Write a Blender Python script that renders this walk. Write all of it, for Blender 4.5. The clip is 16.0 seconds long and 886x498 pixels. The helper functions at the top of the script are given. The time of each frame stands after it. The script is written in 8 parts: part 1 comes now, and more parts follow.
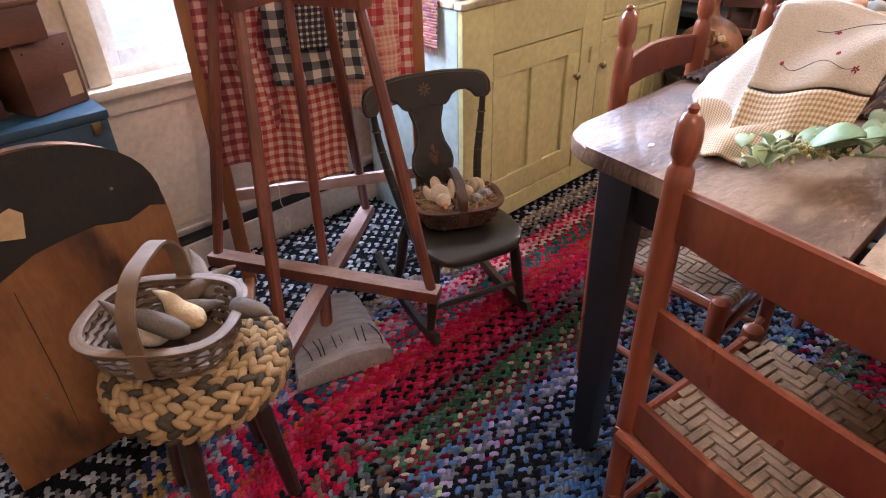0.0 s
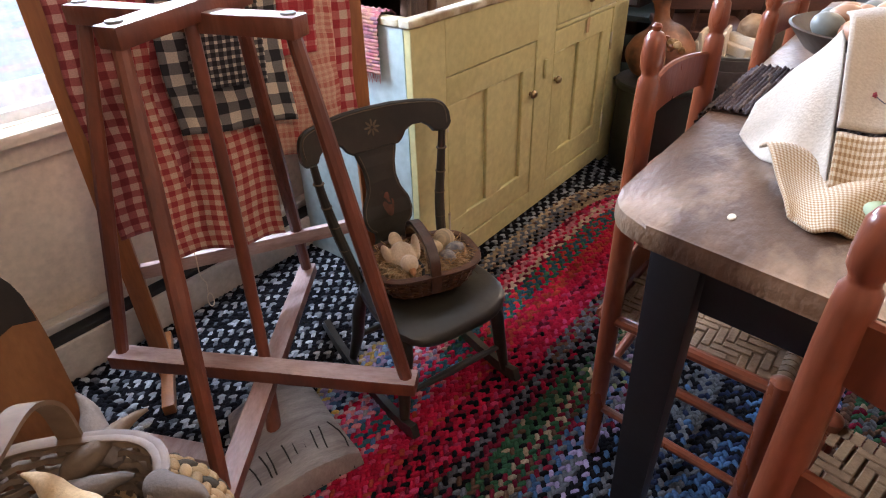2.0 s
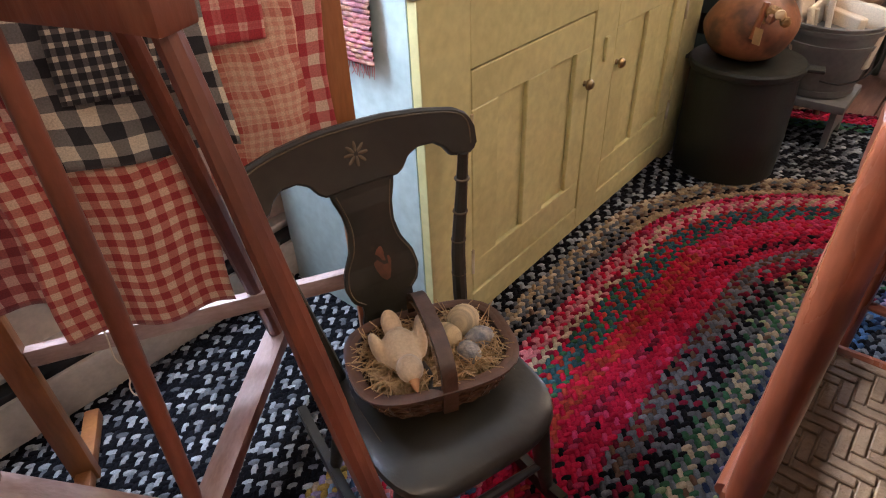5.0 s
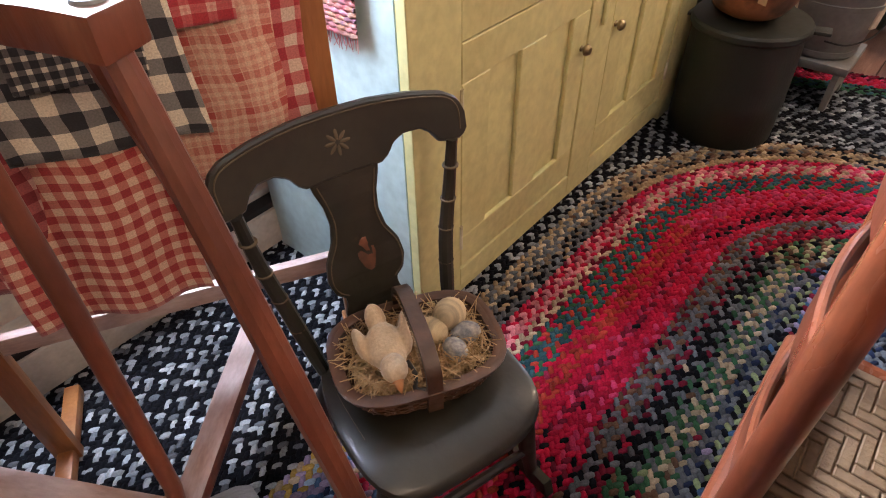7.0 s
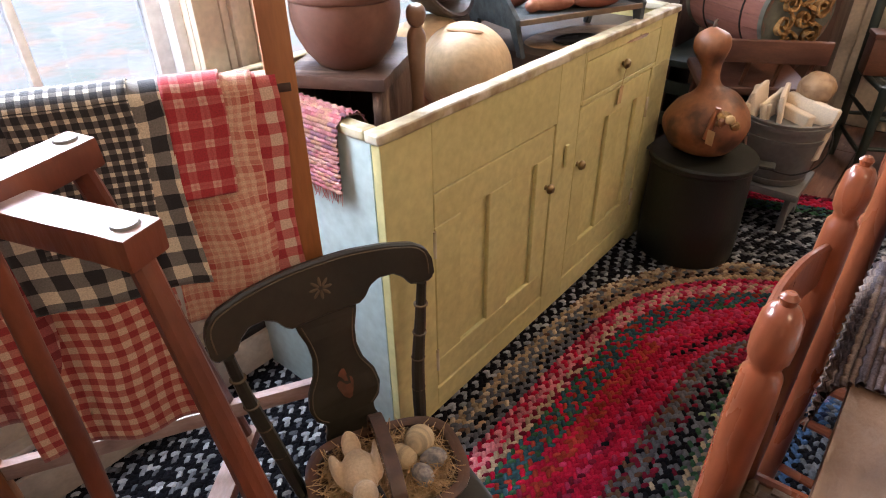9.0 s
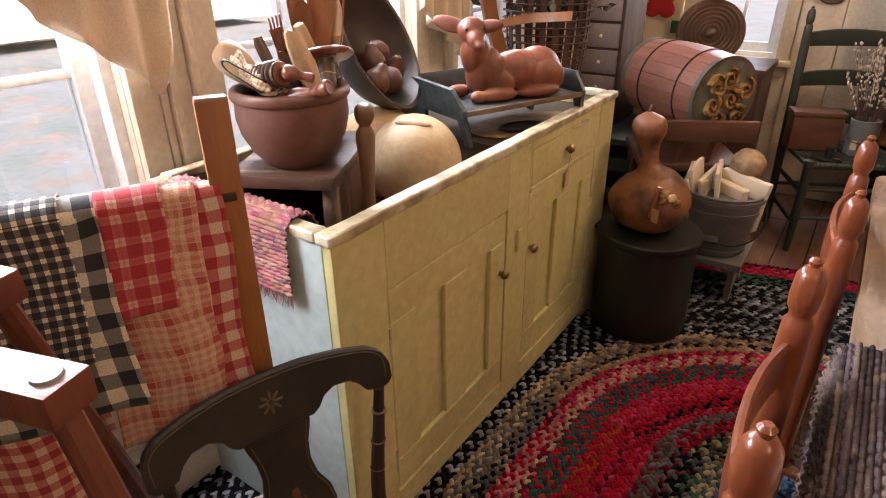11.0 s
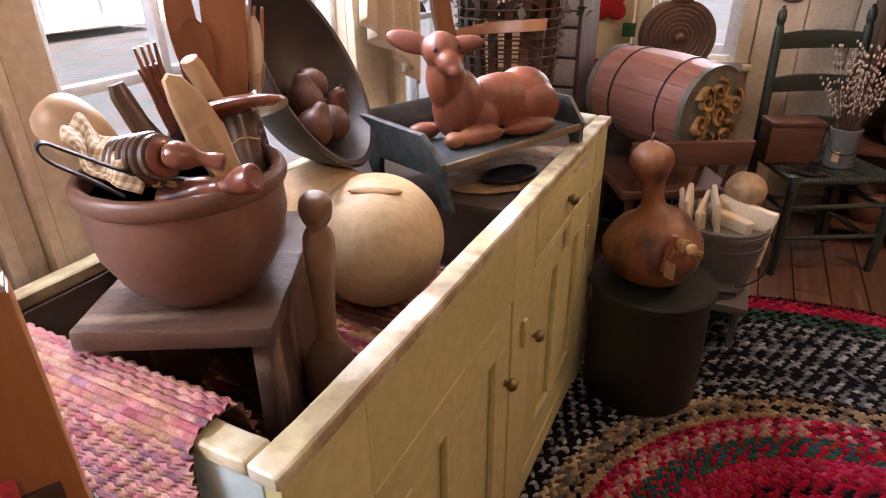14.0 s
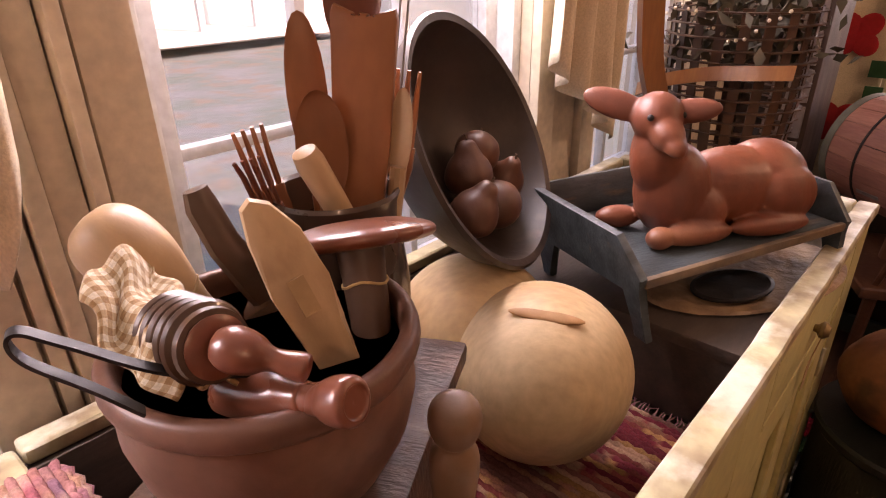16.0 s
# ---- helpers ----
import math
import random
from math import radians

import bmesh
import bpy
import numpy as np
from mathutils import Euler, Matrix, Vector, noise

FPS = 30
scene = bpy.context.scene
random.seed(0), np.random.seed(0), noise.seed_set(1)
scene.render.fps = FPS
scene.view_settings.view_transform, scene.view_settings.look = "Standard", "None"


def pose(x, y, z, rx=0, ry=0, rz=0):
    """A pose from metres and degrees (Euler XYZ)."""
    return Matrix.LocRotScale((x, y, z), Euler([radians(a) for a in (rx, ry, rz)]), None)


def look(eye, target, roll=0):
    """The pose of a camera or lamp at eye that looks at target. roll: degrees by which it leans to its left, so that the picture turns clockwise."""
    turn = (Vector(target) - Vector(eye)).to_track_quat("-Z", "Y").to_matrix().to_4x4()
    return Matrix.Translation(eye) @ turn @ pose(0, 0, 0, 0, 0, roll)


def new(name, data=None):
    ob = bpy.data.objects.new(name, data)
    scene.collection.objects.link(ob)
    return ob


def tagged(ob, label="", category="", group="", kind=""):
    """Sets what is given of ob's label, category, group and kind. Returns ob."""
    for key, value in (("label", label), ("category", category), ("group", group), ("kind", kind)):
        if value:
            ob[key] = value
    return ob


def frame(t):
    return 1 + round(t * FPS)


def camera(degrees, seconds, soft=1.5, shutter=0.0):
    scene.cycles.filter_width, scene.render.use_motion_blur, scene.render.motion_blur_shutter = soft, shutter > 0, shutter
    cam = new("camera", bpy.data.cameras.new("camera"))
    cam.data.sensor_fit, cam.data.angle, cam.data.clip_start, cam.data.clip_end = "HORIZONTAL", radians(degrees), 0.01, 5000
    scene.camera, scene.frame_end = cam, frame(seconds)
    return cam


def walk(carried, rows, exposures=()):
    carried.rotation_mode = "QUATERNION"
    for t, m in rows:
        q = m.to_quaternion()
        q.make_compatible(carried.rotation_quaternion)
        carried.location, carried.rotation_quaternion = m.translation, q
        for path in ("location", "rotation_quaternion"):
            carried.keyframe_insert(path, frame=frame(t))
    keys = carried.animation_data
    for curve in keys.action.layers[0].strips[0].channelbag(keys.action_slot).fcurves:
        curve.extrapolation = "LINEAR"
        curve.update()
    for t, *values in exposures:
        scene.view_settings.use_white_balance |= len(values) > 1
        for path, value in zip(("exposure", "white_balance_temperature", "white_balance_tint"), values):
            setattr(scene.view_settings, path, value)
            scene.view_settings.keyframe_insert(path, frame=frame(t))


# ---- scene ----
cam = camera(72.6, 16.0, soft=1.1)
PATH = [
    (0, (0.044, 0.013, 1.157), (1.178, 1.255, 0.074), -1.6),
    (0.5, (0.068, 0.06, 1.156), (1.236, 1.272, 0.075), -1.6),
    (1, (0.105, 0.172, 1.158), (1.304, 1.354, 0.079), -1.9),
    (1.5, (0.14, 0.259, 1.149), (1.403, 1.374, 0.071), -1.9),
    (2, (0.209, 0.324, 1.125), (1.52, 1.38, 0.045), -1.7),
    (2.5, (0.343, 0.399, 1.097), (1.668, 1.438, 0.018), -1.3),
    (3, (0.444, 0.481, 1.063), (1.753, 1.524, -0.032), -1.3),
    (3.5, (0.549, 0.583, 1.049), (1.806, 1.653, -0.081), -1.6),
    (4, (0.604, 0.64, 1.044), (1.843, 1.706, -0.108), -1.3),
    (4.5, (0.603, 0.629, 1.029), (1.829, 1.708, -0.125), -2.1),
    (7, (0.671, 0.679, 1.074), (1.797, 1.645, -0.267), -1.2),
    (7.5, (0.691, 0.703, 1.092), (1.852, 1.677, -0.213), -1.2),
    (8, (0.684, 0.675, 1.145), (1.885, 1.682, -0.097), -0.9),
    (8.5, (0.665, 0.64, 1.174), (1.913, 1.689, 0.015), -1.1),
    (9, (0.659, 0.605, 1.202), (1.94, 1.687, 0.112), -1.0),
    (9.5, (0.663, 0.594, 1.237), (1.984, 1.698, 0.219), -1.2),
    (10, (0.677, 0.565, 1.256), (2.034, 1.686, 0.307), -1.3),
    (12.3, (0.808, 0.773, 1.203), (2.366, 1.675, 0.331), -0.8),
    (12.5, (0.86, 0.781, 1.206), (2.414, 1.684, 0.329), -0.8),
    (13, (0.934, 0.832, 1.196), (2.497, 1.709, 0.308), -0.8),
    (13.5, (0.993, 0.895, 1.192), (2.569, 1.745, 0.3), -1.0),
    (14, (1.042, 0.999, 1.215), (2.642, 1.793, 0.316), -0.9),
    (14.5, (1.036, 1.084, 1.227), (2.665, 1.841, 0.348), -1.4),
    (15, (1.089, 1.140, 1.246), (2.689, 1.896, 0.378), -0.9),
    (15.5, (1.225, 1.160, 1.250), (2.685, 2.115, 0.403), -0.8),
    (16, (1.293, 1.190, 1.236), (2.589, 2.368, 0.402), -0.9),
]
walk(cam, [(t, look(eye, target, roll)) for t, eye, target, roll in PATH], exposures=[(0.0, 3.15, 5950, 25), (2.0, 2.95, 5900, 20), (3.0, 3.0, 5900, 20), (4.5, 3.0, 5950, 19), (7.0, 3.3, 6150, 19), (8.0, 3.15, 6400, 20), (10.0, 2.62, 6700, 21), (12.5, 2.42, 8200, 34), (13.0, 2.35, 7800, 31), (14.5, 2.32, 7150, 31), (16.0, 1.92, 8500, 45)])

# ---- world, sun and lamps ----
world = bpy.data.worlds.new("sky")
world.use_nodes = True
scene.world = world
wn = world.node_tree.nodes
sky = wn.new("ShaderNodeTexSky")
sky.sky_type, sky.sun_disc = "NISHITA", False
sky.sun_elevation, sky.sun_rotation = radians(38), radians(165)
world.node_tree.links.new(sky.outputs[0], wn["Background"].inputs[0])
wn["Background"].inputs[1].default_value = 0.13

sun = new("sun", bpy.data.lights.new("sun", "SUN"))
sun.data.energy, sun.data.angle, sun.data.color = 2.0, radians(0.6), (1.0, 0.95, 0.87)
sun.matrix_world = look((0, 0, 0), (-0.2, 0.76, -0.62))

# daylight of the open sky, standing in the upper half of each window
for name, x, y, w, h, turn, watts in (("window_1", 0.92, 1.90, 0.70, 0.30, 0, 8.5), ("window_2", 1.92, 1.90, 0.62, 0.30, 0, 6.5), ("window_3", 2.75, 1.90, 0.40, 0.30, 0, 2.5), ("window_4", 4.34, 1.26, 0.34, 0.22, -90, 2.0)):
    day = new("sky_light", bpy.data.lights.new("sky_light", "AREA"))
    day.data.shape, day.data.size, day.data.size_y, day.data.energy, day.data.color = "RECTANGLE", w, h, watts, (0.74, 0.87, 1.0)
    day.matrix_world = look((x, y, 1.46 if turn == 0 else 1.34), (x - (0.9 if turn else 0.0), y - (0.0 if turn else 0.9), 1.1 if turn == 0 else 1.0))

# warm lamps out of view, assumed and tuned for the room's warm light
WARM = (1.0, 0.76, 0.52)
UNSEEN_LAMPS = [(0.2, -0.6, 2.2, 4.2), (3.2, 0.0, 2.2, 6.5)]
for x, y, z, watts in UNSEEN_LAMPS:
    bulb = new("unseen_lamp_light", bpy.data.lights.new("unseen_lamp_light", "POINT"))
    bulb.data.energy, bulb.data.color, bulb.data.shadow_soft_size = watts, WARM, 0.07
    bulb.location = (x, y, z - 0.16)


# ---- materials ----
def surf(name, a, b=None, rough=0.6, metal=0.0, scale=6.0, bump=0.15, stretch=(1, 1, 1), fine=60.0, c=None, lo=0.35, hi=0.65, rnd=0.0, clo=0.6, chi=0.7, coord="Object", sheen=0.0, coat=0.0):
    """Two colours mixed by coarse noise, a third for worn patches, fine grain in colour and bump; rnd: change from object to object."""
    m = bpy.data.materials.new(name)
    m.use_nodes = True
    n, l = m.node_tree.nodes, m.node_tree.links
    p = n["Principled BSDF"]
    p.inputs["Roughness"].default_value, p.inputs["Metallic"].default_value = rough, metal
    p.inputs["Coat Weight"].default_value = coat
    p.inputs["Sheen Weight"].default_value = sheen
    b = b or tuple(v * 0.75 for v in a)
    tc, mp, info = n.new("ShaderNodeTexCoord"), n.new("ShaderNodeMapping"), n.new("ShaderNodeObjectInfo")
    l.new(tc.outputs[coord], mp.inputs[0])
    mp.inputs["Scale"].default_value = stretch
    off = n.new("ShaderNodeVectorMath")
    off.operation = "SCALE"
    off.inputs[0].default_value = (7.3, 3.1, 5.7)
    l.new(info.outputs["Random"], off.inputs["Scale"])
    l.new(off.outputs[0], mp.inputs["Location"])
    n1, n2, n3 = (n.new("ShaderNodeTexNoise") for _ in range(3))
    for nn, sc, det in ((n1, scale, 6), (n2, fine, 4), (n3, scale * 0.6 + 1.3, 8)):
        nn.inputs["Scale"].default_value, nn.inputs["Detail"].default_value = sc, det
        l.new(mp.outputs[0], nn.inputs["Vector"])

    def ramp(src, x0, x1):
        r = n.new("ShaderNodeMapRange")
        r.inputs[1].default_value, r.inputs[2].default_value = x0, x1
        l.new(src, r.inputs[0])
        return r.outputs[0]

    def mix(f, x, y, blend="MIX"):
        k = n.new("ShaderNodeMix")
        k.data_type, k.blend_type = "RGBA", blend
        for s, v in ((0, f), (6, x), (7, y)):
            if isinstance(v, (int, float)):
                k.inputs[s].default_value = v
            elif isinstance(v, tuple):
                k.inputs[s].default_value = (*v, 1)
            else:
                l.new(v, k.inputs[s])
        return k.outputs[2]

    col = mix(ramp(n1.outputs[0], lo, hi), a, b)
    if c:
        col = mix(ramp(n3.outputs[0], clo, chi), col, c)
    grain = n.new("ShaderNodeMapRange")
    grain.inputs[1].default_value, grain.inputs[2].default_value, grain.inputs[3].default_value, grain.inputs[4].default_value = 0.3, 0.7, 0.88, 1.1
    l.new(n2.outputs[0], grain.inputs[0])
    gcol = n.new("ShaderNodeVectorMath")
    gcol.operation = "SCALE"
    l.new(col, gcol.inputs[0])
    l.new(grain.outputs[0], gcol.inputs["Scale"])
    col = gcol.outputs[0]
    if rnd:
        hsv, r = n.new("ShaderNodeHueSaturation"), n.new("ShaderNodeMapRange")
        r.inputs[3].default_value, r.inputs[4].default_value = 1 - rnd, 1 + rnd
        l.new(info.outputs["Random"], r.inputs[0])
        l.new(r.outputs[0], hsv.inputs["Value"])
        l.new(col, hsv.inputs["Color"])
        col = hsv.outputs[0]
    l.new(col, p.inputs["Base Color"])
    rr = n.new("ShaderNodeMapRange")
    rr.inputs[3].default_value, rr.inputs[4].default_value = max(0.05, rough - 0.12), min(1, rough + 0.12)
    l.new(n1.outputs[0], rr.inputs[0])
    l.new(rr.outputs[0], p.inputs["Roughness"])
    if bump:
        bp = n.new("ShaderNodeBump")
        bp.inputs["Strength"].default_value, bp.inputs["Distance"].default_value = bump, 0.01
        add = n.new("ShaderNodeMath")
        l.new(n1.outputs[0], add.inputs[0])
        l.new(n2.outputs[0], add.inputs[1])
        l.new(add.outputs[0], bp.inputs["Height"])
        l.new(bp.outputs[0], p.inputs["Normal"])
    return m


def checks(name, light, dark, pitch, mid=None, ratio=0.5, plaid=0.0, fine=(0.0, 0.0)):
    """Woven check cloth over UVs in metres: stripes both ways cross as light, half and dark squares."""
    m = bpy.data.materials.new(name)
    m.use_nodes = True
    n, l = m.node_tree.nodes, m.node_tree.links
    p = n["Principled BSDF"]
    p.inputs["Roughness"].default_value, p.inputs["Sheen Weight"].default_value = 0.9, 0.2
    uv, sep, wob = n.new("ShaderNodeTexCoord"), n.new("ShaderNodeSeparateXYZ"), n.new("ShaderNodeTexNoise")
    wob.inputs["Scale"].default_value = 14
    warp = n.new("ShaderNodeVectorMath")
    warp.operation = "MULTIPLY_ADD"
    warp.inputs[1].default_value = (pitch * 0.35, pitch * 0.35, 0)
    l.new(uv.outputs["UV"], wob.inputs["Vector"])
    l.new(wob.outputs["Color"], warp.inputs[0])
    l.new(uv.outputs["UV"], warp.inputs[2])
    l.new(warp.outputs[0], sep.inputs[0])

    def math_node(op, x, y=0.0):
        k = n.new("ShaderNodeMath")
        k.operation = op
        for s, v in ((0, x), (1, y)):
            if isinstance(v, (int, float)):
                k.inputs[s].default_value = v
            else:
                l.new(v, k.inputs[s])
        return k.outputs[0]

    def stripes(axis):
        f = math_node("FRACT", math_node("MULTIPLY", sep.outputs[axis], 1 / pitch))
        s = math_node("LESS_THAN", f, ratio)
        if fine[1]:
            g = math_node("FRACT", math_node("MULTIPLY", sep.outputs[axis], 1 / fine[0]))
            s = math_node("MAXIMUM", s, math_node("MULTIPLY", math_node("LESS_THAN", g, 0.5), fine[1]))
        return s

    f = math_node("MULTIPLY", math_node("ADD", stripes(0), stripes(1)), 0.5)
    k = n.new("ShaderNodeValToRGB")
    e = k.color_ramp.elements
    e[0].color, e[1].color = (*light, 1), (*dark, 1)
    if mid:
        x = e.new(0.5)
        x.color = (*mid, 1)
    l.new(f, k.inputs[0])
    weave = n.new("ShaderNodeTexNoise")
    weave.inputs["Scale"].default_value = 420
    l.new(uv.outputs["UV"], weave.inputs["Vector"])
    sc = n.new("ShaderNodeMapRange")
    sc.inputs[1].default_value, sc.inputs[2].default_value, sc.inputs[3].default_value, sc.inputs[4].default_value = 0.3, 0.7, 0.8, 1.15
    l.new(weave.outputs[0], sc.inputs[0])
    v = n.new("ShaderNodeVectorMath")
    v.operation = "SCALE"
    l.new(k.outputs[0], v.inputs[0])
    l.new(sc.outputs[0], v.inputs["Scale"])
    l.new(v.outputs[0], p.inputs["Base Color"])
    bp = n.new("ShaderNodeBump")
    bp.inputs["Strength"].default_value, bp.inputs["Distance"].default_value = 0.3, 0.002
    l.new(weave.outputs[0], bp.inputs["Height"])
    l.new(bp.outputs[0], p.inputs["Normal"])
    return m


def dyed(name, rough=0.95, fine=250.0):
    """Cloth whose dye is given piece by piece."""
    m = surf(name, (1, 1, 1), rough=rough)
    n, l = m.node_tree.nodes, m.node_tree.links
    for k in list(n):
        if k.type not in ("BSDF_PRINCIPLED", "OUTPUT_MATERIAL"):
            n.remove(k)
    p = n["Principled BSDF"]
    p.inputs["Roughness"].default_value, p.inputs["Specular IOR Level"].default_value = rough, 0.12
    at, tc, ns, ns2 = n.new("ShaderNodeVertexColor"), n.new("ShaderNodeTexCoord"), n.new("ShaderNodeTexNoise"), n.new("ShaderNodeTexNoise")
    at.layer_name = "dye"
    l.new(tc.outputs["Object"], ns.inputs["Vector"])
    l.new(tc.outputs["Object"], ns2.inputs["Vector"])
    ns.inputs["Scale"].default_value, ns2.inputs["Scale"].default_value = fine, 9.0
    add, r, v = n.new("ShaderNodeMath"), n.new("ShaderNodeMapRange"), n.new("ShaderNodeVectorMath")
    l.new(ns.outputs[0], add.inputs[0])
    l.new(ns2.outputs[0], add.inputs[1])
    r.inputs[1].default_value, r.inputs[2].default_value, r.inputs[3].default_value, r.inputs[4].default_value = 0.6, 1.4, 0.6, 1.35
    l.new(add.outputs[0], r.inputs[0])
    v.operation = "SCALE"
    l.new(at.outputs[0], v.inputs[0])
    l.new(r.outputs[0], v.inputs["Scale"])
    l.new(v.outputs[0], p.inputs["Base Color"])
    bp = n.new("ShaderNodeBump")
    bp.inputs["Strength"].default_value, bp.inputs["Distance"].default_value = 0.5, 0.003
    l.new(ns.outputs[0], bp.inputs["Height"])
    l.new(bp.outputs[0], p.inputs["Normal"])
    return m


M_WALL = surf("cream_plaster", (0.62, 0.52, 0.40), (0.56, 0.46, 0.34), 0.75, scale=2.5, bump=0.06)
M_WHITE = surf("white_trim_paint", (0.66, 0.57, 0.44), (0.58, 0.49, 0.37), 0.5, scale=4, bump=0.05, c=(0.5, 0.43, 0.34), clo=0.66, chi=0.8)
M_SASH = surf("white_sash_paint", (0.75, 0.76, 0.76), (0.68, 0.69, 0.7), 0.45, scale=5, bump=0.04)
M_CEIL = surf("ceiling_plaster", (0.72, 0.68, 0.6), rough=0.85, b=(0.68, 0.63, 0.55), scale=2, bump=0.05)
M_FLOOR = surf("worn_brown_floorboard", (0.16, 0.075, 0.045), (0.10, 0.048, 0.03), 0.5, scale=5, stretch=(1, 8, 8), bump=0.15, rnd=0.3, c=(0.24, 0.15, 0.1), clo=0.62, chi=0.75)
M_HEATER = surf("cream_enamel", (0.52, 0.45, 0.37), rough=0.45, b=(0.47, 0.40, 0.32), scale=4, bump=0.03, c=(0.3, 0.22, 0.16), clo=0.68, chi=0.74)
M_DARK = surf("dark_gap", (0.02, 0.018, 0.016), rough=0.8)
M_CURTAIN = surf("natural_muslin", (0.70, 0.58, 0.42), (0.62, 0.50, 0.35), 0.95, scale=5, fine=300, bump=0.15, sheen=0.2)
M_YELLOW = surf("butter_yellow_milk_paint", (0.57, 0.525, 0.25), (0.50, 0.455, 0.21), 0.42, scale=3, fine=45, bump=0.07, c=(0.40, 0.33, 0.16), clo=0.66, chi=0.78)
M_RIM = surf("worn_painted_edge", (0.52, 0.46, 0.27), (0.26, 0.19, 0.11), 0.45, scale=14, bump=0.15, c=(0.58, 0.54, 0.42), clo=0.5, chi=0.58)
# pale side paint, with the window's blue light put into its colour
M_SIDE_BLUELIT = surf("pale_paint_blue_window_light", (0.44, 0.56, 0.55), (0.39, 0.50, 0.49), 0.45, scale=3, fine=45, bump=0.05, c=(0.42, 0.38, 0.27), clo=0.7, chi=0.8)
M_INSIDE = surf("dark_brown_interior", (0.05, 0.035, 0.027), (0.08, 0.055, 0.04), 0.5, scale=9, stretch=(1, 4, 4), bump=0.1)
M_BRASS = surf("tarnished_brass", (0.35, 0.26, 0.13), (0.18, 0.13, 0.07), 0.38, 0.9, scale=30, bump=0.05)
M_IRON = surf("black_iron", (0.03, 0.028, 0.027), rough=0.5, metal=0.6, scale=20, bump=0.1)
M_REDWOOD = surf("red_stained_wood", (0.17, 0.05, 0.025), (0.10, 0.03, 0.017), 0.38, scale=7, stretch=(2, 2, 0.6), bump=0.12, c=(0.26, 0.11, 0.06), clo=0.62, chi=0.74, coat=0.15)
# worn red wood, its colour paled by the sheen of the window
M_REDWORN_SHEEN = surf("worn_red_wood_with_sheen", (0.46, 0.36, 0.34), (0.30, 0.19, 0.165), 0.34, scale=8, stretch=(1, 3, 3), bump=0.15, c=(0.40, 0.29, 0.27), clo=0.5, chi=0.62)
M_ORANGE = surf("orange_pine", (0.33, 0.13, 0.04), (0.26, 0.09, 0.028), 0.4, scale=6, stretch=(3, 3, 0.4), bump=0.08, coat=0.15)
M_CHAIR = surf("red_brown_varnish", (0.23, 0.060, 0.024), (0.16, 0.04, 0.017), 0.3, scale=6, stretch=(2, 2, 0.6), bump=0.05, coat=0.35, c=(0.36, 0.13, 0.06), clo=0.66, chi=0.8)
M_RUSH = surf("woven_tan_splint", (0.25, 0.145, 0.07), (0.17, 0.092, 0.042), 0.55, scale=20, fine=160, bump=0.25, rnd=0.22)
M_BLACKPAINT = surf("black_green_paint", (0.018, 0.017, 0.012), (0.026, 0.022, 0.014), 0.36, scale=10, bump=0.08, c=(0.10, 0.055, 0.03), clo=0.67, chi=0.74, coat=0.1)
M_GILT = surf("dull_gilt_line", (0.12, 0.088, 0.048), (0.07, 0.052, 0.03), 0.5, scale=60, bump=0.02)
M_REDRUB = surf("rubbed_red_brown", (0.18, 0.06, 0.03), (0.08, 0.035, 0.02), 0.45, scale=25, bump=0.05)
M_BLOCK = surf("weathered_grey_wood", (0.36, 0.32, 0.30), (0.22, 0.19, 0.18), 0.55, scale=7, stretch=(1.2, 5, 1), bump=0.5, c=(0.36, 0.32, 0.30), clo=0.55, chi=0.68)
M_TABLE = surf("scrubbed_brown_tabletop", (0.145, 0.076, 0.040), (0.055, 0.027, 0.015), 0.46, scale=5, stretch=(0.8, 1.7, 1), bump=0.3, c=(0.27, 0.18, 0.115), clo=0.50, chi=0.60, coat=0.05)
M_NAVY = surf("navy_black_paint", (0.008, 0.010, 0.016), (0.013, 0.016, 0.023), 0.5, scale=9, bump=0.08, c=(0.09, 0.07, 0.05), clo=0.72, chi=0.78)
M_BOARD = surf("orange_tan_painted_board", (0.29, 0.13, 0.045), (0.17, 0.066, 0.024), 0.55, scale=3.5, stretch=(2, 1, 0.7), bump=0.08, c=(0.06, 0.026, 0.014), clo=0.55, chi=0.66)
M_CHAR = surf("charred_black_wood", (0.012, 0.009, 0.007), (0.02, 0.014, 0.010), 0.75, scale=12, bump=0.2, c=(0.09, 0.045, 0.025), clo=0.66, chi=0.74)
M_BLUEBOX = surf("dark_blue_milk_paint", (0.028, 0.075, 0.115), (0.02, 0.05, 0.08), 0.4, scale=8, bump=0.1, c=(0.10, 0.07, 0.05), clo=0.68, chi=0.74)
M_BROWNBOX = surf("old_brown_box_wood", (0.13, 0.052, 0.028), (0.08, 0.03, 0.018), 0.45, scale=6, stretch=(1, 1, 3), bump=0.12)
M_TAG = surf("kraft_paper_tag", (0.48, 0.33, 0.18), (0.42, 0.28, 0.15), 0.85, scale=20, bump=0.03)
M_SPLINT = surf("grey_brown_splint", (0.15, 0.10, 0.06), (0.09, 0.057, 0.034), 0.75, scale=14, bump=0.15, fine=140)
M_HANDLE = surf("smooth_grey_bentwood", (0.19, 0.118, 0.066), (0.12, 0.07, 0.038), 0.55, scale=9, bump=0.08, coat=0.0)
M_WICKER = surf("dark_brown_wicker", (0.085, 0.036, 0.017), (0.05, 0.022, 0.011), 0.4, scale=25, bump=0.15, rnd=0.2)
M_STRAW = surf("golden_straw", (0.46, 0.31, 0.15), (0.34, 0.20, 0.08), 0.55, scale=40, bump=0.0, rnd=0.25)
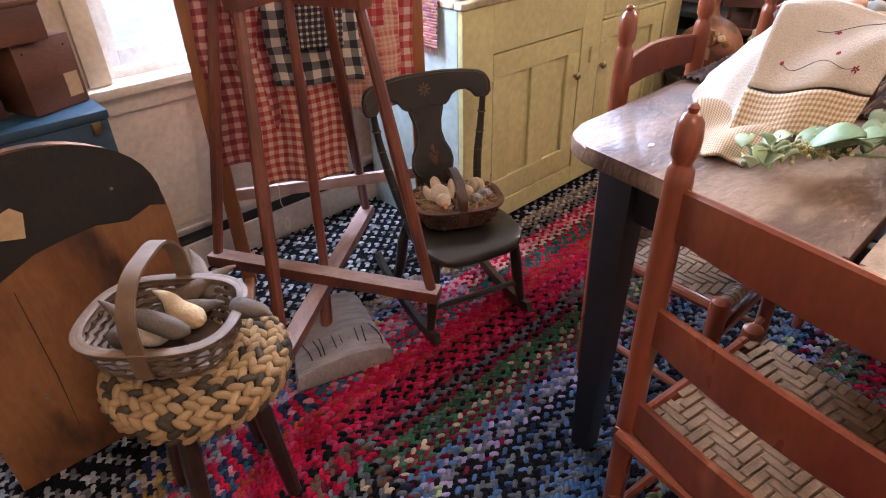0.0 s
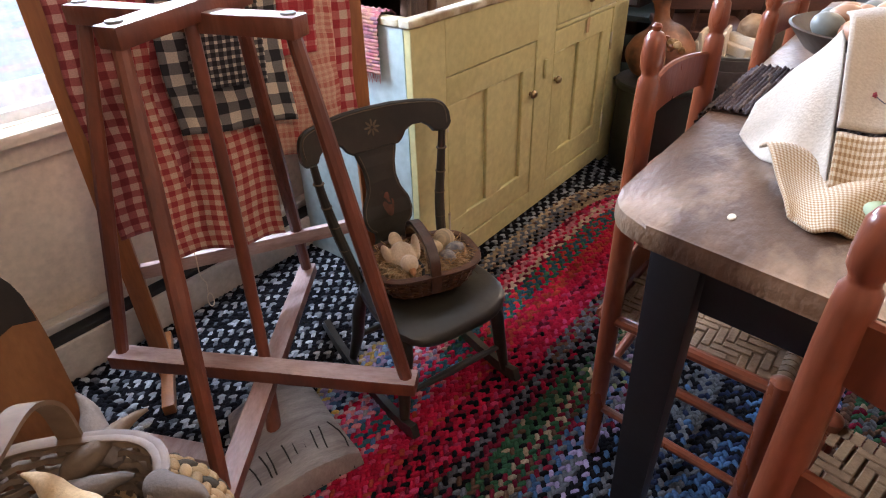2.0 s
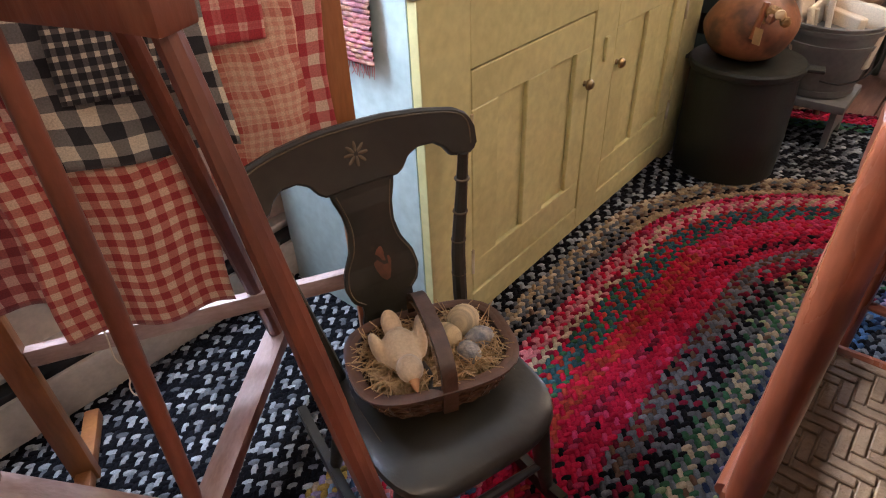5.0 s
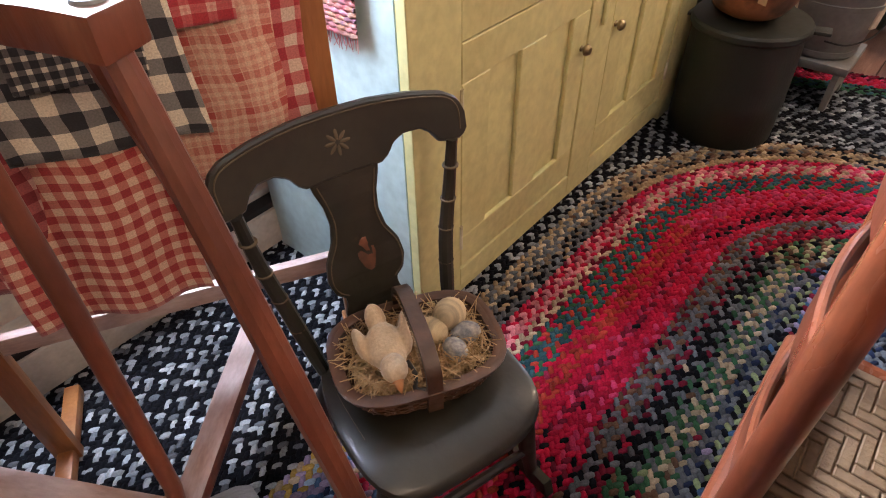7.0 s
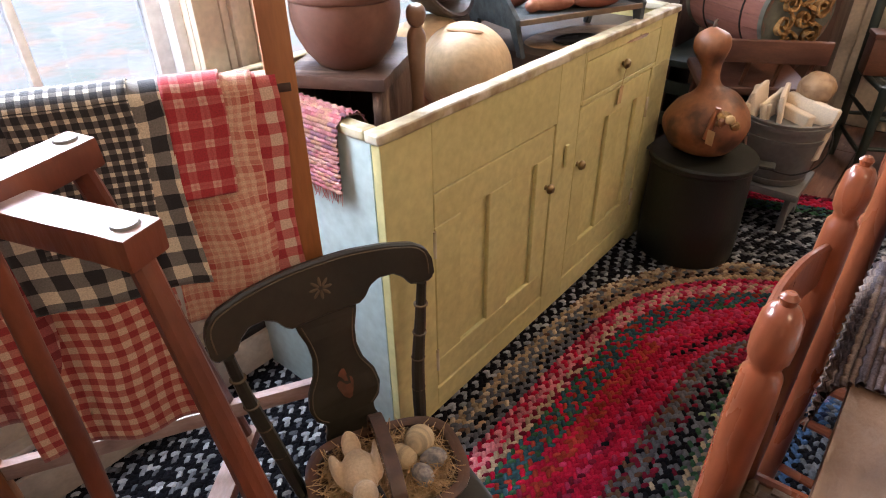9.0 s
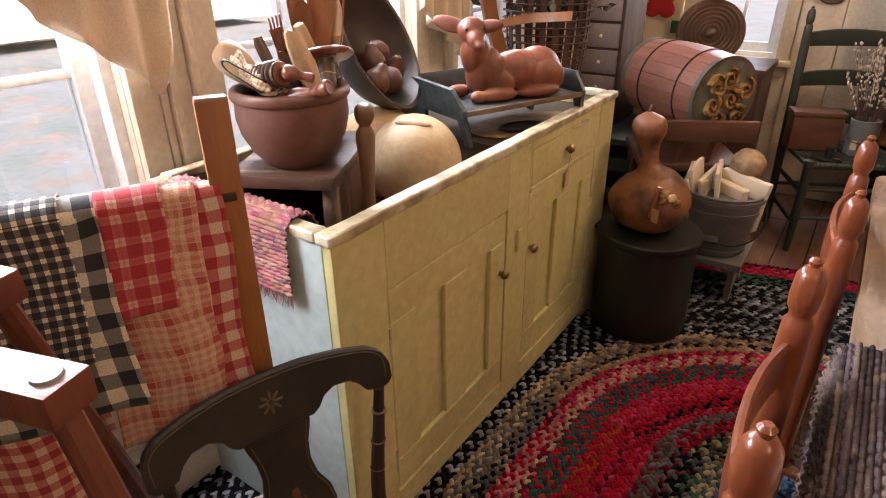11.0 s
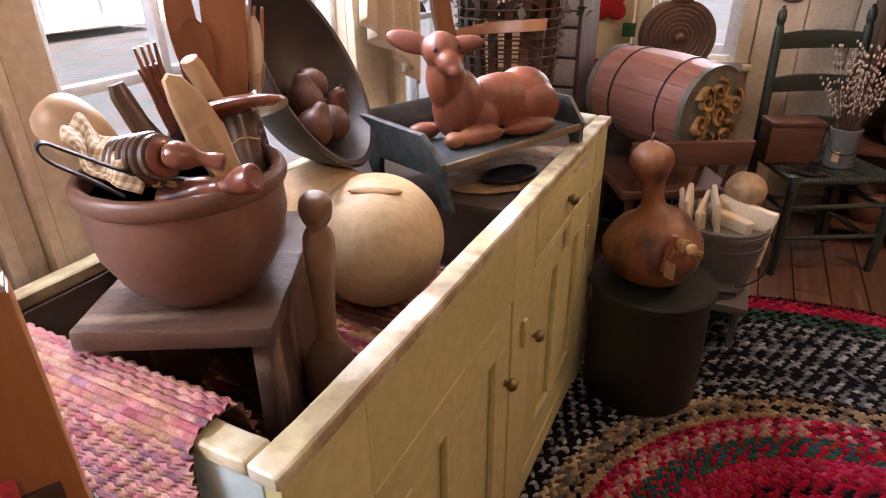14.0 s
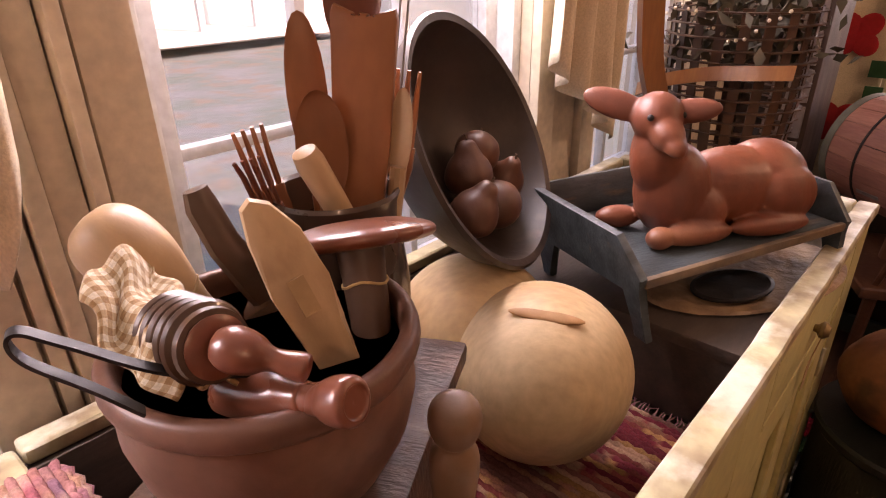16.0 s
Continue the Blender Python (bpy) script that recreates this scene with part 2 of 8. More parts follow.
M_BIRD = surf("cream_felt", (0.56, 0.42, 0.27), (0.50, 0.34, 0.19), 0.95, scale=16, fine=220, bump=0.2, sheen=0.3)
M_BEAK = surf("orange_beak_felt", (0.48, 0.22, 0.09), rough=0.8, scale=20)
M_REDWARE = surf("matte_red_brown_crockery", (0.16, 0.068, 0.042), (0.125, 0.052, 0.032), 0.45, scale=5, fine=90, bump=0.05, c=(0.20, 0.10, 0.07), clo=0.66, chi=0.8)
M_BOWLWOOD = surf("pale_turned_bowl_wood", (0.56, 0.41, 0.24), (0.50, 0.33, 0.165), 0.55, scale=5, stretch=(1, 1, 2.5), bump=0.04, c=(0.38, 0.21, 0.085), clo=0.56, chi=0.74)
M_DARKBOWL = surf("dark_wooden_bowl", (0.042, 0.024, 0.015), (0.024, 0.014, 0.010), 0.48, scale=8, bump=0.08, c=(0.10, 0.06, 0.04), clo=0.65, chi=0.75)
M_FRUIT = surf("brown_wooden_fruit", (0.12, 0.045, 0.023), (0.075, 0.028, 0.016), 0.45, scale=12, bump=0.08)
M_LAMB = surf("glazed_red_brown_clay", (0.20, 0.052, 0.022), (0.125, 0.032, 0.016), 0.48, scale=9, bump=0.12, c=(0.34, 0.135, 0.07), clo=0.62, chi=0.78, coat=0.05)
M_GREYBLUE = surf("grey_blue_worn_paint", (0.058, 0.074, 0.080), (0.026, 0.031, 0.032), 0.42, scale=9, stretch=(1, 4, 4), bump=0.12, c=(0.16, 0.11, 0.07), clo=0.64, chi=0.73)
M_TRAYEDGE = surf("rubbed_tray_edge", (0.20, 0.13, 0.075), (0.10, 0.07, 0.05), 0.45, scale=18, bump=0.1)
M_SPOON = surf("reddish_carved_wood", (0.34, 0.13, 0.055), (0.26, 0.095, 0.04), 0.38, scale=9, stretch=(1, 1, 0.5), bump=0.05, rnd=0.25)
M_PALESPOON = surf("pale_old_wood", (0.50, 0.34, 0.20), (0.42, 0.27, 0.15), 0.42, scale=12, stretch=(1, 1, 0.5), bump=0.07, c=(0.22, 0.12, 0.06), clo=0.66, chi=0.74, rnd=0.15)
M_DARKTOOL = surf("dark_turned_wood", (0.06, 0.032, 0.02), (0.09, 0.045, 0.026), 0.35, scale=12, bump=0.06, coat=0.15)
M_REDTOOL = surf("red_brown_turned_wood", (0.21, 0.065, 0.035), (0.15, 0.045, 0.025), 0.3, scale=10, bump=0.05, coat=0.25)
M_CROCK = surf("dark_brown_glaze", (0.035, 0.022, 0.016), (0.055, 0.034, 0.023), 0.25, scale=6, bump=0.05, coat=0.4)
M_PEG = surf("brown_turned_wood", (0.22, 0.125, 0.07), (0.16, 0.085, 0.045), 0.45, scale=9, stretch=(1, 1, 0.5), bump=0.08, c=(0.10, 0.055, 0.03), clo=0.66, chi=0.75)
M_STAND = surf("old_brown_bench_wood", (0.095, 0.046, 0.028), (0.045, 0.024, 0.016), 0.5, scale=7, stretch=(4, 1, 1), bump=0.25, c=(0.25, 0.17, 0.12), clo=0.58, chi=0.7)
M_STOOLBLK = surf("black_green_stool_paint", (0.008, 0.011, 0.008), (0.013, 0.016, 0.012), 0.5, scale=7, stretch=(3, 3, 0.6), bump=0.12)
M_GOURD = surf("mottled_dried_gourd", (0.28, 0.115, 0.05), (0.20, 0.072, 0.03), 0.48, scale=14, bump=0.12, c=(0.085, 0.038, 0.02), clo=0.53, chi=0.66)
M_PAIL = surf("grey_painted_pail", (0.17, 0.165, 0.155), (0.14, 0.135, 0.125), 0.5, scale=5, bump=0.05, c=(0.12, 0.085, 0.055), clo=0.7, chi=0.8)
M_NAPKIN = surf("ivory_linen", (0.70, 0.60, 0.45), (0.64, 0.53, 0.39), 0.9, scale=6, fine=260, bump=0.12, sheen=0.2)
M_BARREL = surf("faded_rose_barrel_stave", (0.34, 0.145, 0.105), (0.26, 0.10, 0.075), 0.5, scale=8, stretch=(3, 3, 0.4), bump=0.15, c=(0.17, 0.07, 0.055), clo=0.66, chi=0.76, rnd=0.12)
M_HOOP = surf("grey_green_hoop", (0.17, 0.185, 0.15), (0.11, 0.115, 0.095), 0.45, scale=20, metal=0.4, bump=0.1)
M_RAGROLL = surf("golden_brown_matting", (0.38, 0.21, 0.065), (0.15, 0.075, 0.025), 0.8, scale=30, fine=160, bump=0.4, rnd=0.2)
M_GREENCHAIR = surf("dark_green_chair_paint", (0.018, 0.028, 0.021), (0.028, 0.035, 0.026), 0.38, scale=9, bump=0.06, c=(0.07, 0.04, 0.025), clo=0.7, chi=0.77)
M_COPPER = surf("brown_patinated_tin", (0.15, 0.085, 0.055), (0.10, 0.06, 0.042), 0.42, 0.6, scale=7, bump=0.05)
M_QUILT = surf("cream_quilt", (0.66, 0.56, 0.38), (0.60, 0.50, 0.33), 0.9, scale=6, fine=200, bump=0.2)
M_REDCLOTH = surf("red_applique", (0.42, 0.015, 0.018), (0.34, 0.012, 0.014), 0.9, scale=20, bump=0.15)
M_GREENCLOTH = surf("green_applique", (0.02, 0.10, 0.035), rough=0.9, scale=20, bump=0.15)
M_TWIG = surf("brown_twig", (0.10, 0.055, 0.032), rough=0.7, scale=30, bump=0.1)
M_CATKIN = surf("silver_catkin", (0.50, 0.42, 0.35), (0.36, 0.28, 0.22), 0.9, scale=60, bump=0.1, rnd=0.2)
M_SAGE = surf("sage_leaf", (0.17, 0.24, 0.12), (0.11, 0.17, 0.075), 0.5, scale=14, bump=0.1, rnd=0.35)
M_MINT = surf("pale_green_petal", (0.42, 0.52, 0.33), (0.34, 0.45, 0.25), 0.6, scale=20, bump=0.08, rnd=0.2)
M_SEED = surf("yellow_seed_spray", (0.42, 0.38, 0.14), rough=0.6, scale=30)
M_EGG1 = surf("tan_speckled_egg", (0.45, 0.25, 0.14), (0.36, 0.18, 0.10), 0.4, scale=25, bump=0.03, rnd=0.15)
M_EGG2 = surf("grey_blue_egg", (0.24, 0.25, 0.22), (0.18, 0.19, 0.17), 0.4, scale=25, bump=0.03, rnd=0.15)
M_GREYROOT = surf("grey_stuffed_cloth", (0.17, 0.135, 0.11), (0.12, 0.095, 0.08), 0.9, scale=14, fine=200, bump=0.15, rnd=0.25)
M_CREAMROOT = surf("cream_stuffed_cloth", (0.60, 0.45, 0.27), (0.52, 0.36, 0.19), 0.9, scale=14, fine=200, bump=0.15)
M_LAVENDER = surf("grey_lavender_paint", (0.25, 0.21, 0.20), (0.19, 0.16, 0.15), 0.5, scale=6, bump=0.06)
M_DARKWOOD = surf("dark_brown_cabinet_wood", (0.07, 0.036, 0.024), (0.045, 0.024, 0.017), 0.45, scale=6, stretch=(3, 3, 0.6), bump=0.1)
M_DYED = dyed("braided_rug_wool")
M_RAG = dyed("rag_weave", fine=320.0)
M_GING_RED = checks("red_cream_gingham", (0.62, 0.44, 0.31), (0.31, 0.025, 0.028), 0.026, mid=(0.46, 0.15, 0.11))
M_GING_WINE = checks("wine_check", (0.54, 0.33, 0.27), (0.19, 0.018, 0.024), 0.032, mid=(0.33, 0.085, 0.078))
M_GING_BLACK = checks("black_cream_buffalo_check", (0.62, 0.54, 0.40), (0.016, 0.015, 0.017), 0.044, mid=(0.17, 0.155, 0.14))
M_GING_SMALL = checks("small_black_cream_check", (0.60, 0.53, 0.40), (0.014, 0.013, 0.015), 0.0155, mid=(0.10, 0.09, 0.08), ratio=0.6)
M_PLAID = checks("pink_red_plaid", (0.64, 0.42, 0.29), (0.42, 0.07, 0.055), 0.052, mid=(0.56, 0.27, 0.19), ratio=0.22, fine=(0.013, 0.55))
M_REDPLAID = checks("red_plaid", (0.58, 0.36, 0.27), (0.36, 0.022, 0.03), 0.03, mid=(0.44, 0.09, 0.08), ratio=0.62, fine=(0.0075, 0.3))
M_REDCHK = checks("red_cream_check", (0.60, 0.45, 0.34), (0.34, 0.02, 0.028), 0.036, mid=(0.47, 0.13, 0.11))
M_TANCHECK = checks("tan_check", (0.62, 0.54, 0.40), (0.30, 0.17, 0.07), 0.0105, mid=(0.46, 0.33, 0.19))
M_TOWEL = surf("ivory_towel_linen", (0.47, 0.40, 0.31), (0.41, 0.34, 0.26), 0.92, scale=7, fine=260, bump=0.2, sheen=0.15, c=(0.45, 0.35, 0.24), clo=0.66, chi=0.8)
M_PANE = surf("house_window_pane", (0.30, 0.33, 0.36), (0.24, 0.27, 0.30), 0.2, scale=3, bump=0.02)
M_WORN = surf("straw_brown_tray_mat", (0.38, 0.24, 0.125), (0.20, 0.115, 0.06), 0.6, scale=30, bump=0.3)

M_GLASS = bpy.data.materials.new("window_glass")
M_GLASS.use_nodes = True
g = M_GLASS.node_tree.nodes["Principled BSDF"]
g.inputs["Transmission Weight"].default_value, g.inputs["Roughness"].default_value, g.inputs["IOR"].default_value = 1.0, 0.0, 1.45
g.inputs["Base Color"].default_value = (1, 1, 1, 1)
# glow for the globes of the added, unseen ceiling lamps
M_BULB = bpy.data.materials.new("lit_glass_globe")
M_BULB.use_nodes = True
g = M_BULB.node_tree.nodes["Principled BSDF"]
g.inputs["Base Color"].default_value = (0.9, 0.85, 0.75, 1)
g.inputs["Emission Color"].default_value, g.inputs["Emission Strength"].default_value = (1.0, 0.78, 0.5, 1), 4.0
M_LAWN = surf("grey_green_leaf_strewn_lawn", (0.115, 0.145, 0.125), (0.17, 0.18, 0.18), 0.95, scale=1.2, fine=9, bump=0.3, c=(0.19, 0.15, 0.12), clo=0.5, chi=0.65)
M_SIDING = surf("white_house_siding", (0.62, 0.61, 0.6), rough=0.6, b=(0.56, 0.55, 0.54), scale=2, bump=0.05)
M_ROOF = surf("grey_shingle", (0.26, 0.25, 0.25), rough=0.8, scale=6, bump=0.3)
M_BARK = surf("grey_bark", (0.12, 0.095, 0.075), rough=0.9, scale=14, bump=0.5)
M_FENCE = surf("weathered_fence_wood", (0.32, 0.28, 0.24), rough=0.8, scale=8, bump=0.2)


# ---- building helpers ----
def link(name, me, parent, mat, label=""):
    ob = new(name, me)
    if mat is not None and not me.materials:
        me.materials.append(mat)
    ob.parent = parent
    return tagged(ob, label)


def part(name, bm, mat, parent=None, label="", sharp=35):
    me = bpy.data.meshes.new(name)
    bmesh.ops.recalc_face_normals(bm, faces=bm.faces)
    bm.to_mesh(me)
    bm.free()
    me.polygons.foreach_set("use_smooth", [True] * len(me.polygons))
    me.set_sharp_from_angle(angle=radians(sharp))
    return link(name, me, parent, mat, label)


def thing(name, m, label, category, group="", kind=""):
    e = new(name)
    e.empty_display_size = 0.05
    e.matrix_world = m
    return tagged(e, label, category, group, kind)


def bx(bm, size, at=(0, 0, 0), rot=None, bev=0.004, seg=2):
    """A bevelled box."""
    m = Matrix.Translation(at) @ (rot.to_4x4() if rot else Matrix()) @ Matrix.Diagonal((*size, 1))
    vs = bmesh.ops.create_cube(bm, size=1, matrix=m)["verts"]
    if bev:
        es = {e for v in vs for e in v.link_edges}
        bmesh.ops.bevel(bm, geom=list(es), offset=min(bev, min(size) * 0.45), segments=seg, profile=0.6, affect="EDGES")
    return bm


def box(*a, **k):
    return bx(bmesh.new(), *a, **k)


def lathe(prof, seg=24, m=None, bm=None, sx=1.0, sy=1.0):
    """A turned shape round z from (radius, z) pairs, bottom first."""
    bm = bm or bmesh.new()
    m = m or Matrix()
    rings = []
    for r, z in prof:
        if r < 1e-5:
            rings.append([bm.verts.new(m @ Vector((0, 0, z)))])
        else:
            rings.append([bm.verts.new(m @ Vector((r * sx * math.cos(a), r * sy * math.sin(a), z))) for a in (2 * math.pi * i / seg for i in range(seg))])
    for a, b in zip(rings, rings[1:]):
        for i in range(seg):
            j = (i + 1) % seg
            q = [a[i % len(a)], a[j % len(a)], b[j % len(b)], b[i % len(b)]]
            q = list(dict.fromkeys(q))
            if len(q) > 2:
                bm.faces.new(q)
    for ring in (rings[0], rings[-1]):
        if len(ring) > 2:
            bm.faces.new(ring)
    return bm


def turned(prof, n=4):
    """A finer profile through the same (radius, z) pairs."""
    return [(max(0.0, q.x), q.z) for q in smooth_path([(r, 0, z) for r, z in prof], n)]


def smooth_path(pts, n):
    """Catmull-Rom through the points, n steps for each span."""
    p = [Vector(q) for q in pts]
    out = []
    for i in range(len(p) - 1):
        a, b, c, d = p[max(i - 1, 0)], p[i], p[i + 1], p[min(i + 2, len(p) - 1)]
        for k in range(n):
            t = k / n
            out.append(0.5 * ((2 * b) + (c - a) * t + (2 * a - 5 * b + 4 * c - d) * t * t + (3 * b - a - 3 * c + d) * t ** 3))
    return out + [p[-1]]


def tube(pts, r, seg=8, bm=None, flat=1.0, up=None, closed=False):
    """A rod along points; r: one radius or one a point; flat: thickness across against up."""
    bm = bm or bmesh.new()
    pts = [Vector(p) for p in pts]
    n = len(pts)
    rs = r if isinstance(r, (list, tuple)) else [r] * n
    rings, side = [], None
    for i, p in enumerate(pts):
        d = (pts[(i + 1) % n] - pts[i - 1]) if closed else (pts[min(i + 1, n - 1)] - pts[max(i - 1, 0)])
        d.normalize()
        if up is not None:
            side = d.cross(Vector(up))
            if side.length < 1e-4:
                side = d.orthogonal()
        elif side is None:
            side = d.orthogonal()
        else:
            side = side - d * side.dot(d)
        side.normalize()
        nor = side.cross(d)
        rings.append([bm.verts.new(p + rs[i] * (math.cos(a) * side + flat * math.sin(a) * nor)) for a in (2 * math.pi * (k + 0.5) / seg for k in range(seg))])
    pairs = list(zip(rings, rings[1:])) + ([(rings[-1], rings[0])] if closed else [])
    for a, b in pairs:
        for k in range(seg):
            bm.faces.new((a[k], a[(k + 1) % seg], b[(k + 1) % seg], b[k]))
    if not closed:
        bm.faces.new(rings[0])
        bm.faces.new(rings[-1][::-1])
    return bm


def strap(pts, w, t, up, bm=None):
    """A flat bent strip of width w and thickness t; up: the direction across its width."""
    bm = bm or bmesh.new()
    pts = [Vector(p) for p in pts]
    u = Vector(up).normalized()
    rings = []
    for i, p in enumerate(pts):
        d = (pts[min(i + 1, len(pts) - 1)] - pts[max(i - 1, 0)]).normalized()
        nn = d.cross(u).normalized()
        rings.append([bm.verts.new(p + a * w / 2 * u + b * t / 2 * nn) for a, b in ((-1, -1), (1, -1), (1, 1), (-1, 1))])
    for a, b in zip(rings, rings[1:]):
        for k in range(4):
            bm.faces.new((a[k], a[(k + 1) % 4], b[(k + 1) % 4], b[k]))
    bm.faces.new(rings[0])
    bm.faces.new(rings[-1][::-1])
    return bm


def blob(radii, at=(0, 0, 0), rot=None, bm=None, seg=16, rough=0.0, freq=8.0):
    bm = bm or bmesh.new()
    m = Matrix.Translation(at) @ (rot.to_4x4() if rot else Matrix()) @ Matrix.Diagonal((*radii, 1))
    vs = bmesh.ops.create_uvsphere(bm, u_segments=seg, v_segments=max(6, seg * 2 // 3), radius=1, matrix=m)["verts"]
    if rough:
        for v in vs:
            v.co += rough * noise.noise_vector(v.co * freq)
    return bm


def prism(outline, t, m=None, bm=None, bev=0.003):
    """A flat plate cut to an outline in xz, of thickness t in y, with eased edges."""
    bm = bm or bmesh.new()
    m = m or Matrix()
    f = [bm.verts.new(m @ Vector((x, -t / 2, z))) for x, z in outline]
    b = [bm.verts.new(m @ Vector((x, t / 2, z))) for x, z in outline]
    n = len(f)
    fs = [bm.faces.new(f), bm.faces.new(b[::-1])]
    for i in range(n):
        fs.append(bm.faces.new((f[i], b[i], b[(i + 1) % n], f[(i + 1) % n])))
    if bev:
        es = [e for e in set(fs[0].edges) | set(fs[1].edges)]
        bmesh.ops.bevel(bm, geom=es, offset=bev, segments=2, profile=0.6, affect="EDGES")
    return bm


def wear(bm, amp, freq=9.0):
    for v in bm.verts:
        v.co += amp * noise.noise_vector(v.co * freq)
    return bm


def sheet(fn, us, vs, thick=0.0, uv=None, mat=None, name="cloth", parent=None, label=""):
    """A cloth over a grid: fn(u, v) gives the place, UVs are u and v in metres."""
    bm = bmesh.new()
    lay = bm.loops.layers.uv.new("UVMap")
    g = [[bm.verts.new(fn(u, v)) for v in vs] for u in us]
    for i in range(len(us) - 1):
        for j in range(len(vs) - 1):
            f = bm.faces.new((g[i][j], g[i + 1][j], g[i + 1][j + 1], g[i][j + 1]))
            for lo, (a, b) in zip(f.loops, ((us[i], vs[j]), (us[i + 1], vs[j]), (us[i + 1], vs[j + 1]), (us[i], vs[j + 1]))):
                lo[lay].uv = (a, b)
    ob = part(name, bm, mat, parent, label, sharp=80)
    if thick:
        s = ob.modifiers.new("thickness", "SOLIDIFY")
        s.thickness, s.offset = thick, 0
    return ob


def lin(a, b, n):
    return [a + (b - a) * i / n for i in range(n + 1)]


def rot(rx=0, ry=0, rz=0):
    return Euler([radians(a) for a in (rx, ry, rz)]).to_matrix()


R = random.Random(5)

# ---- the setting ----
X0, X1, Y0, Y1, H = -1.6, 4.3, -2.2, 1.86, 2.3
T = 0.14


def wall_with_holes(name, axis, at, lo, hi, holes, out, mat, label):
    """An upright wall of thickness T with rectangular holes (from, to, bottom, top); out: which side is outdoors."""
    cuts = sorted({lo, hi, *[h[0] for h in holes], *[h[1] for h in holes]})
    bm = bmesh.new()
    for a, b in zip(cuts, cuts[1:]):
        spans, z = [], 0.0
        for h in sorted((h for h in holes if h[0] <= a and h[1] >= b), key=lambda h: h[2]):
            spans.append((z, h[2]))
            z = h[3]
        spans.append((z, H))
        for z0, z1 in spans:
            if z1 - z0 > 0.001:
                c, s = (a + b) / 2, b - a
                if axis == "x":
                    bx(bm, (s, T, z1 - z0), (c, at + out * T / 2, (z0 + z1) / 2), bev=0)
                else:
                    bx(bm, (T, s, z1 - z0), (at + out * T / 2, c, (z0 + z1) / 2), bev=0)
    bmesh.ops.remove_doubles(bm, verts=bm.verts, dist=1e-5)
    ob = part(name, bm, mat)
    return tagged(ob, label, "wall", kind="structure")


WIN = [("window_1", 0.50, 1.335, 0.66, 1.66), ("window_2", 1.56, 2.285, 0.66, 1.66), ("window_3", 2.52, 2.98, 0.66, 1.66)]
wall_n = wall_with_holes("wall_north", "x", Y1, X0, X1, [w[1:] for w in WIN], 1, M_WALL, "cream plaster wall with three windows")
EAST = ("window_4", 1.06, 1.46, 0.70, 1.5)
wall_e = wall_with_holes("wall_east", "y", X1, Y0, Y1, [EAST[1:]], 1, M_WALL, "cream plaster wall with white boards")
wall_s = wall_with_holes("wall_south", "x", Y0, X0, X1, [], -1, M_WALL, "plain cream plaster wall")
wall_w = wall_with_holes("wall_west", "y", X0, Y0, Y1, [], -1, M_WALL, "plain cream plaster wall")
tagged(part("ceiling", box((X1 - X0 + 2 * T, Y1 - Y0 + 2 * T, 0.1), ((X0 + X1) / 2, (Y0 + Y1) / 2, H + 0.05), bev=0), M_CEIL), "plain off-white plaster ceiling", "ceiling", kind="structure")
floor = tagged(part("floor", box((X1 - X0 + 2 * T, Y1 - Y0 + 2 * T, 0.08), ((X0 + X1) / 2, (Y0 + Y1) / 2, -0.056), bev=0), M_DARK), "worn red-brown floorboards", "floor", kind="structure")


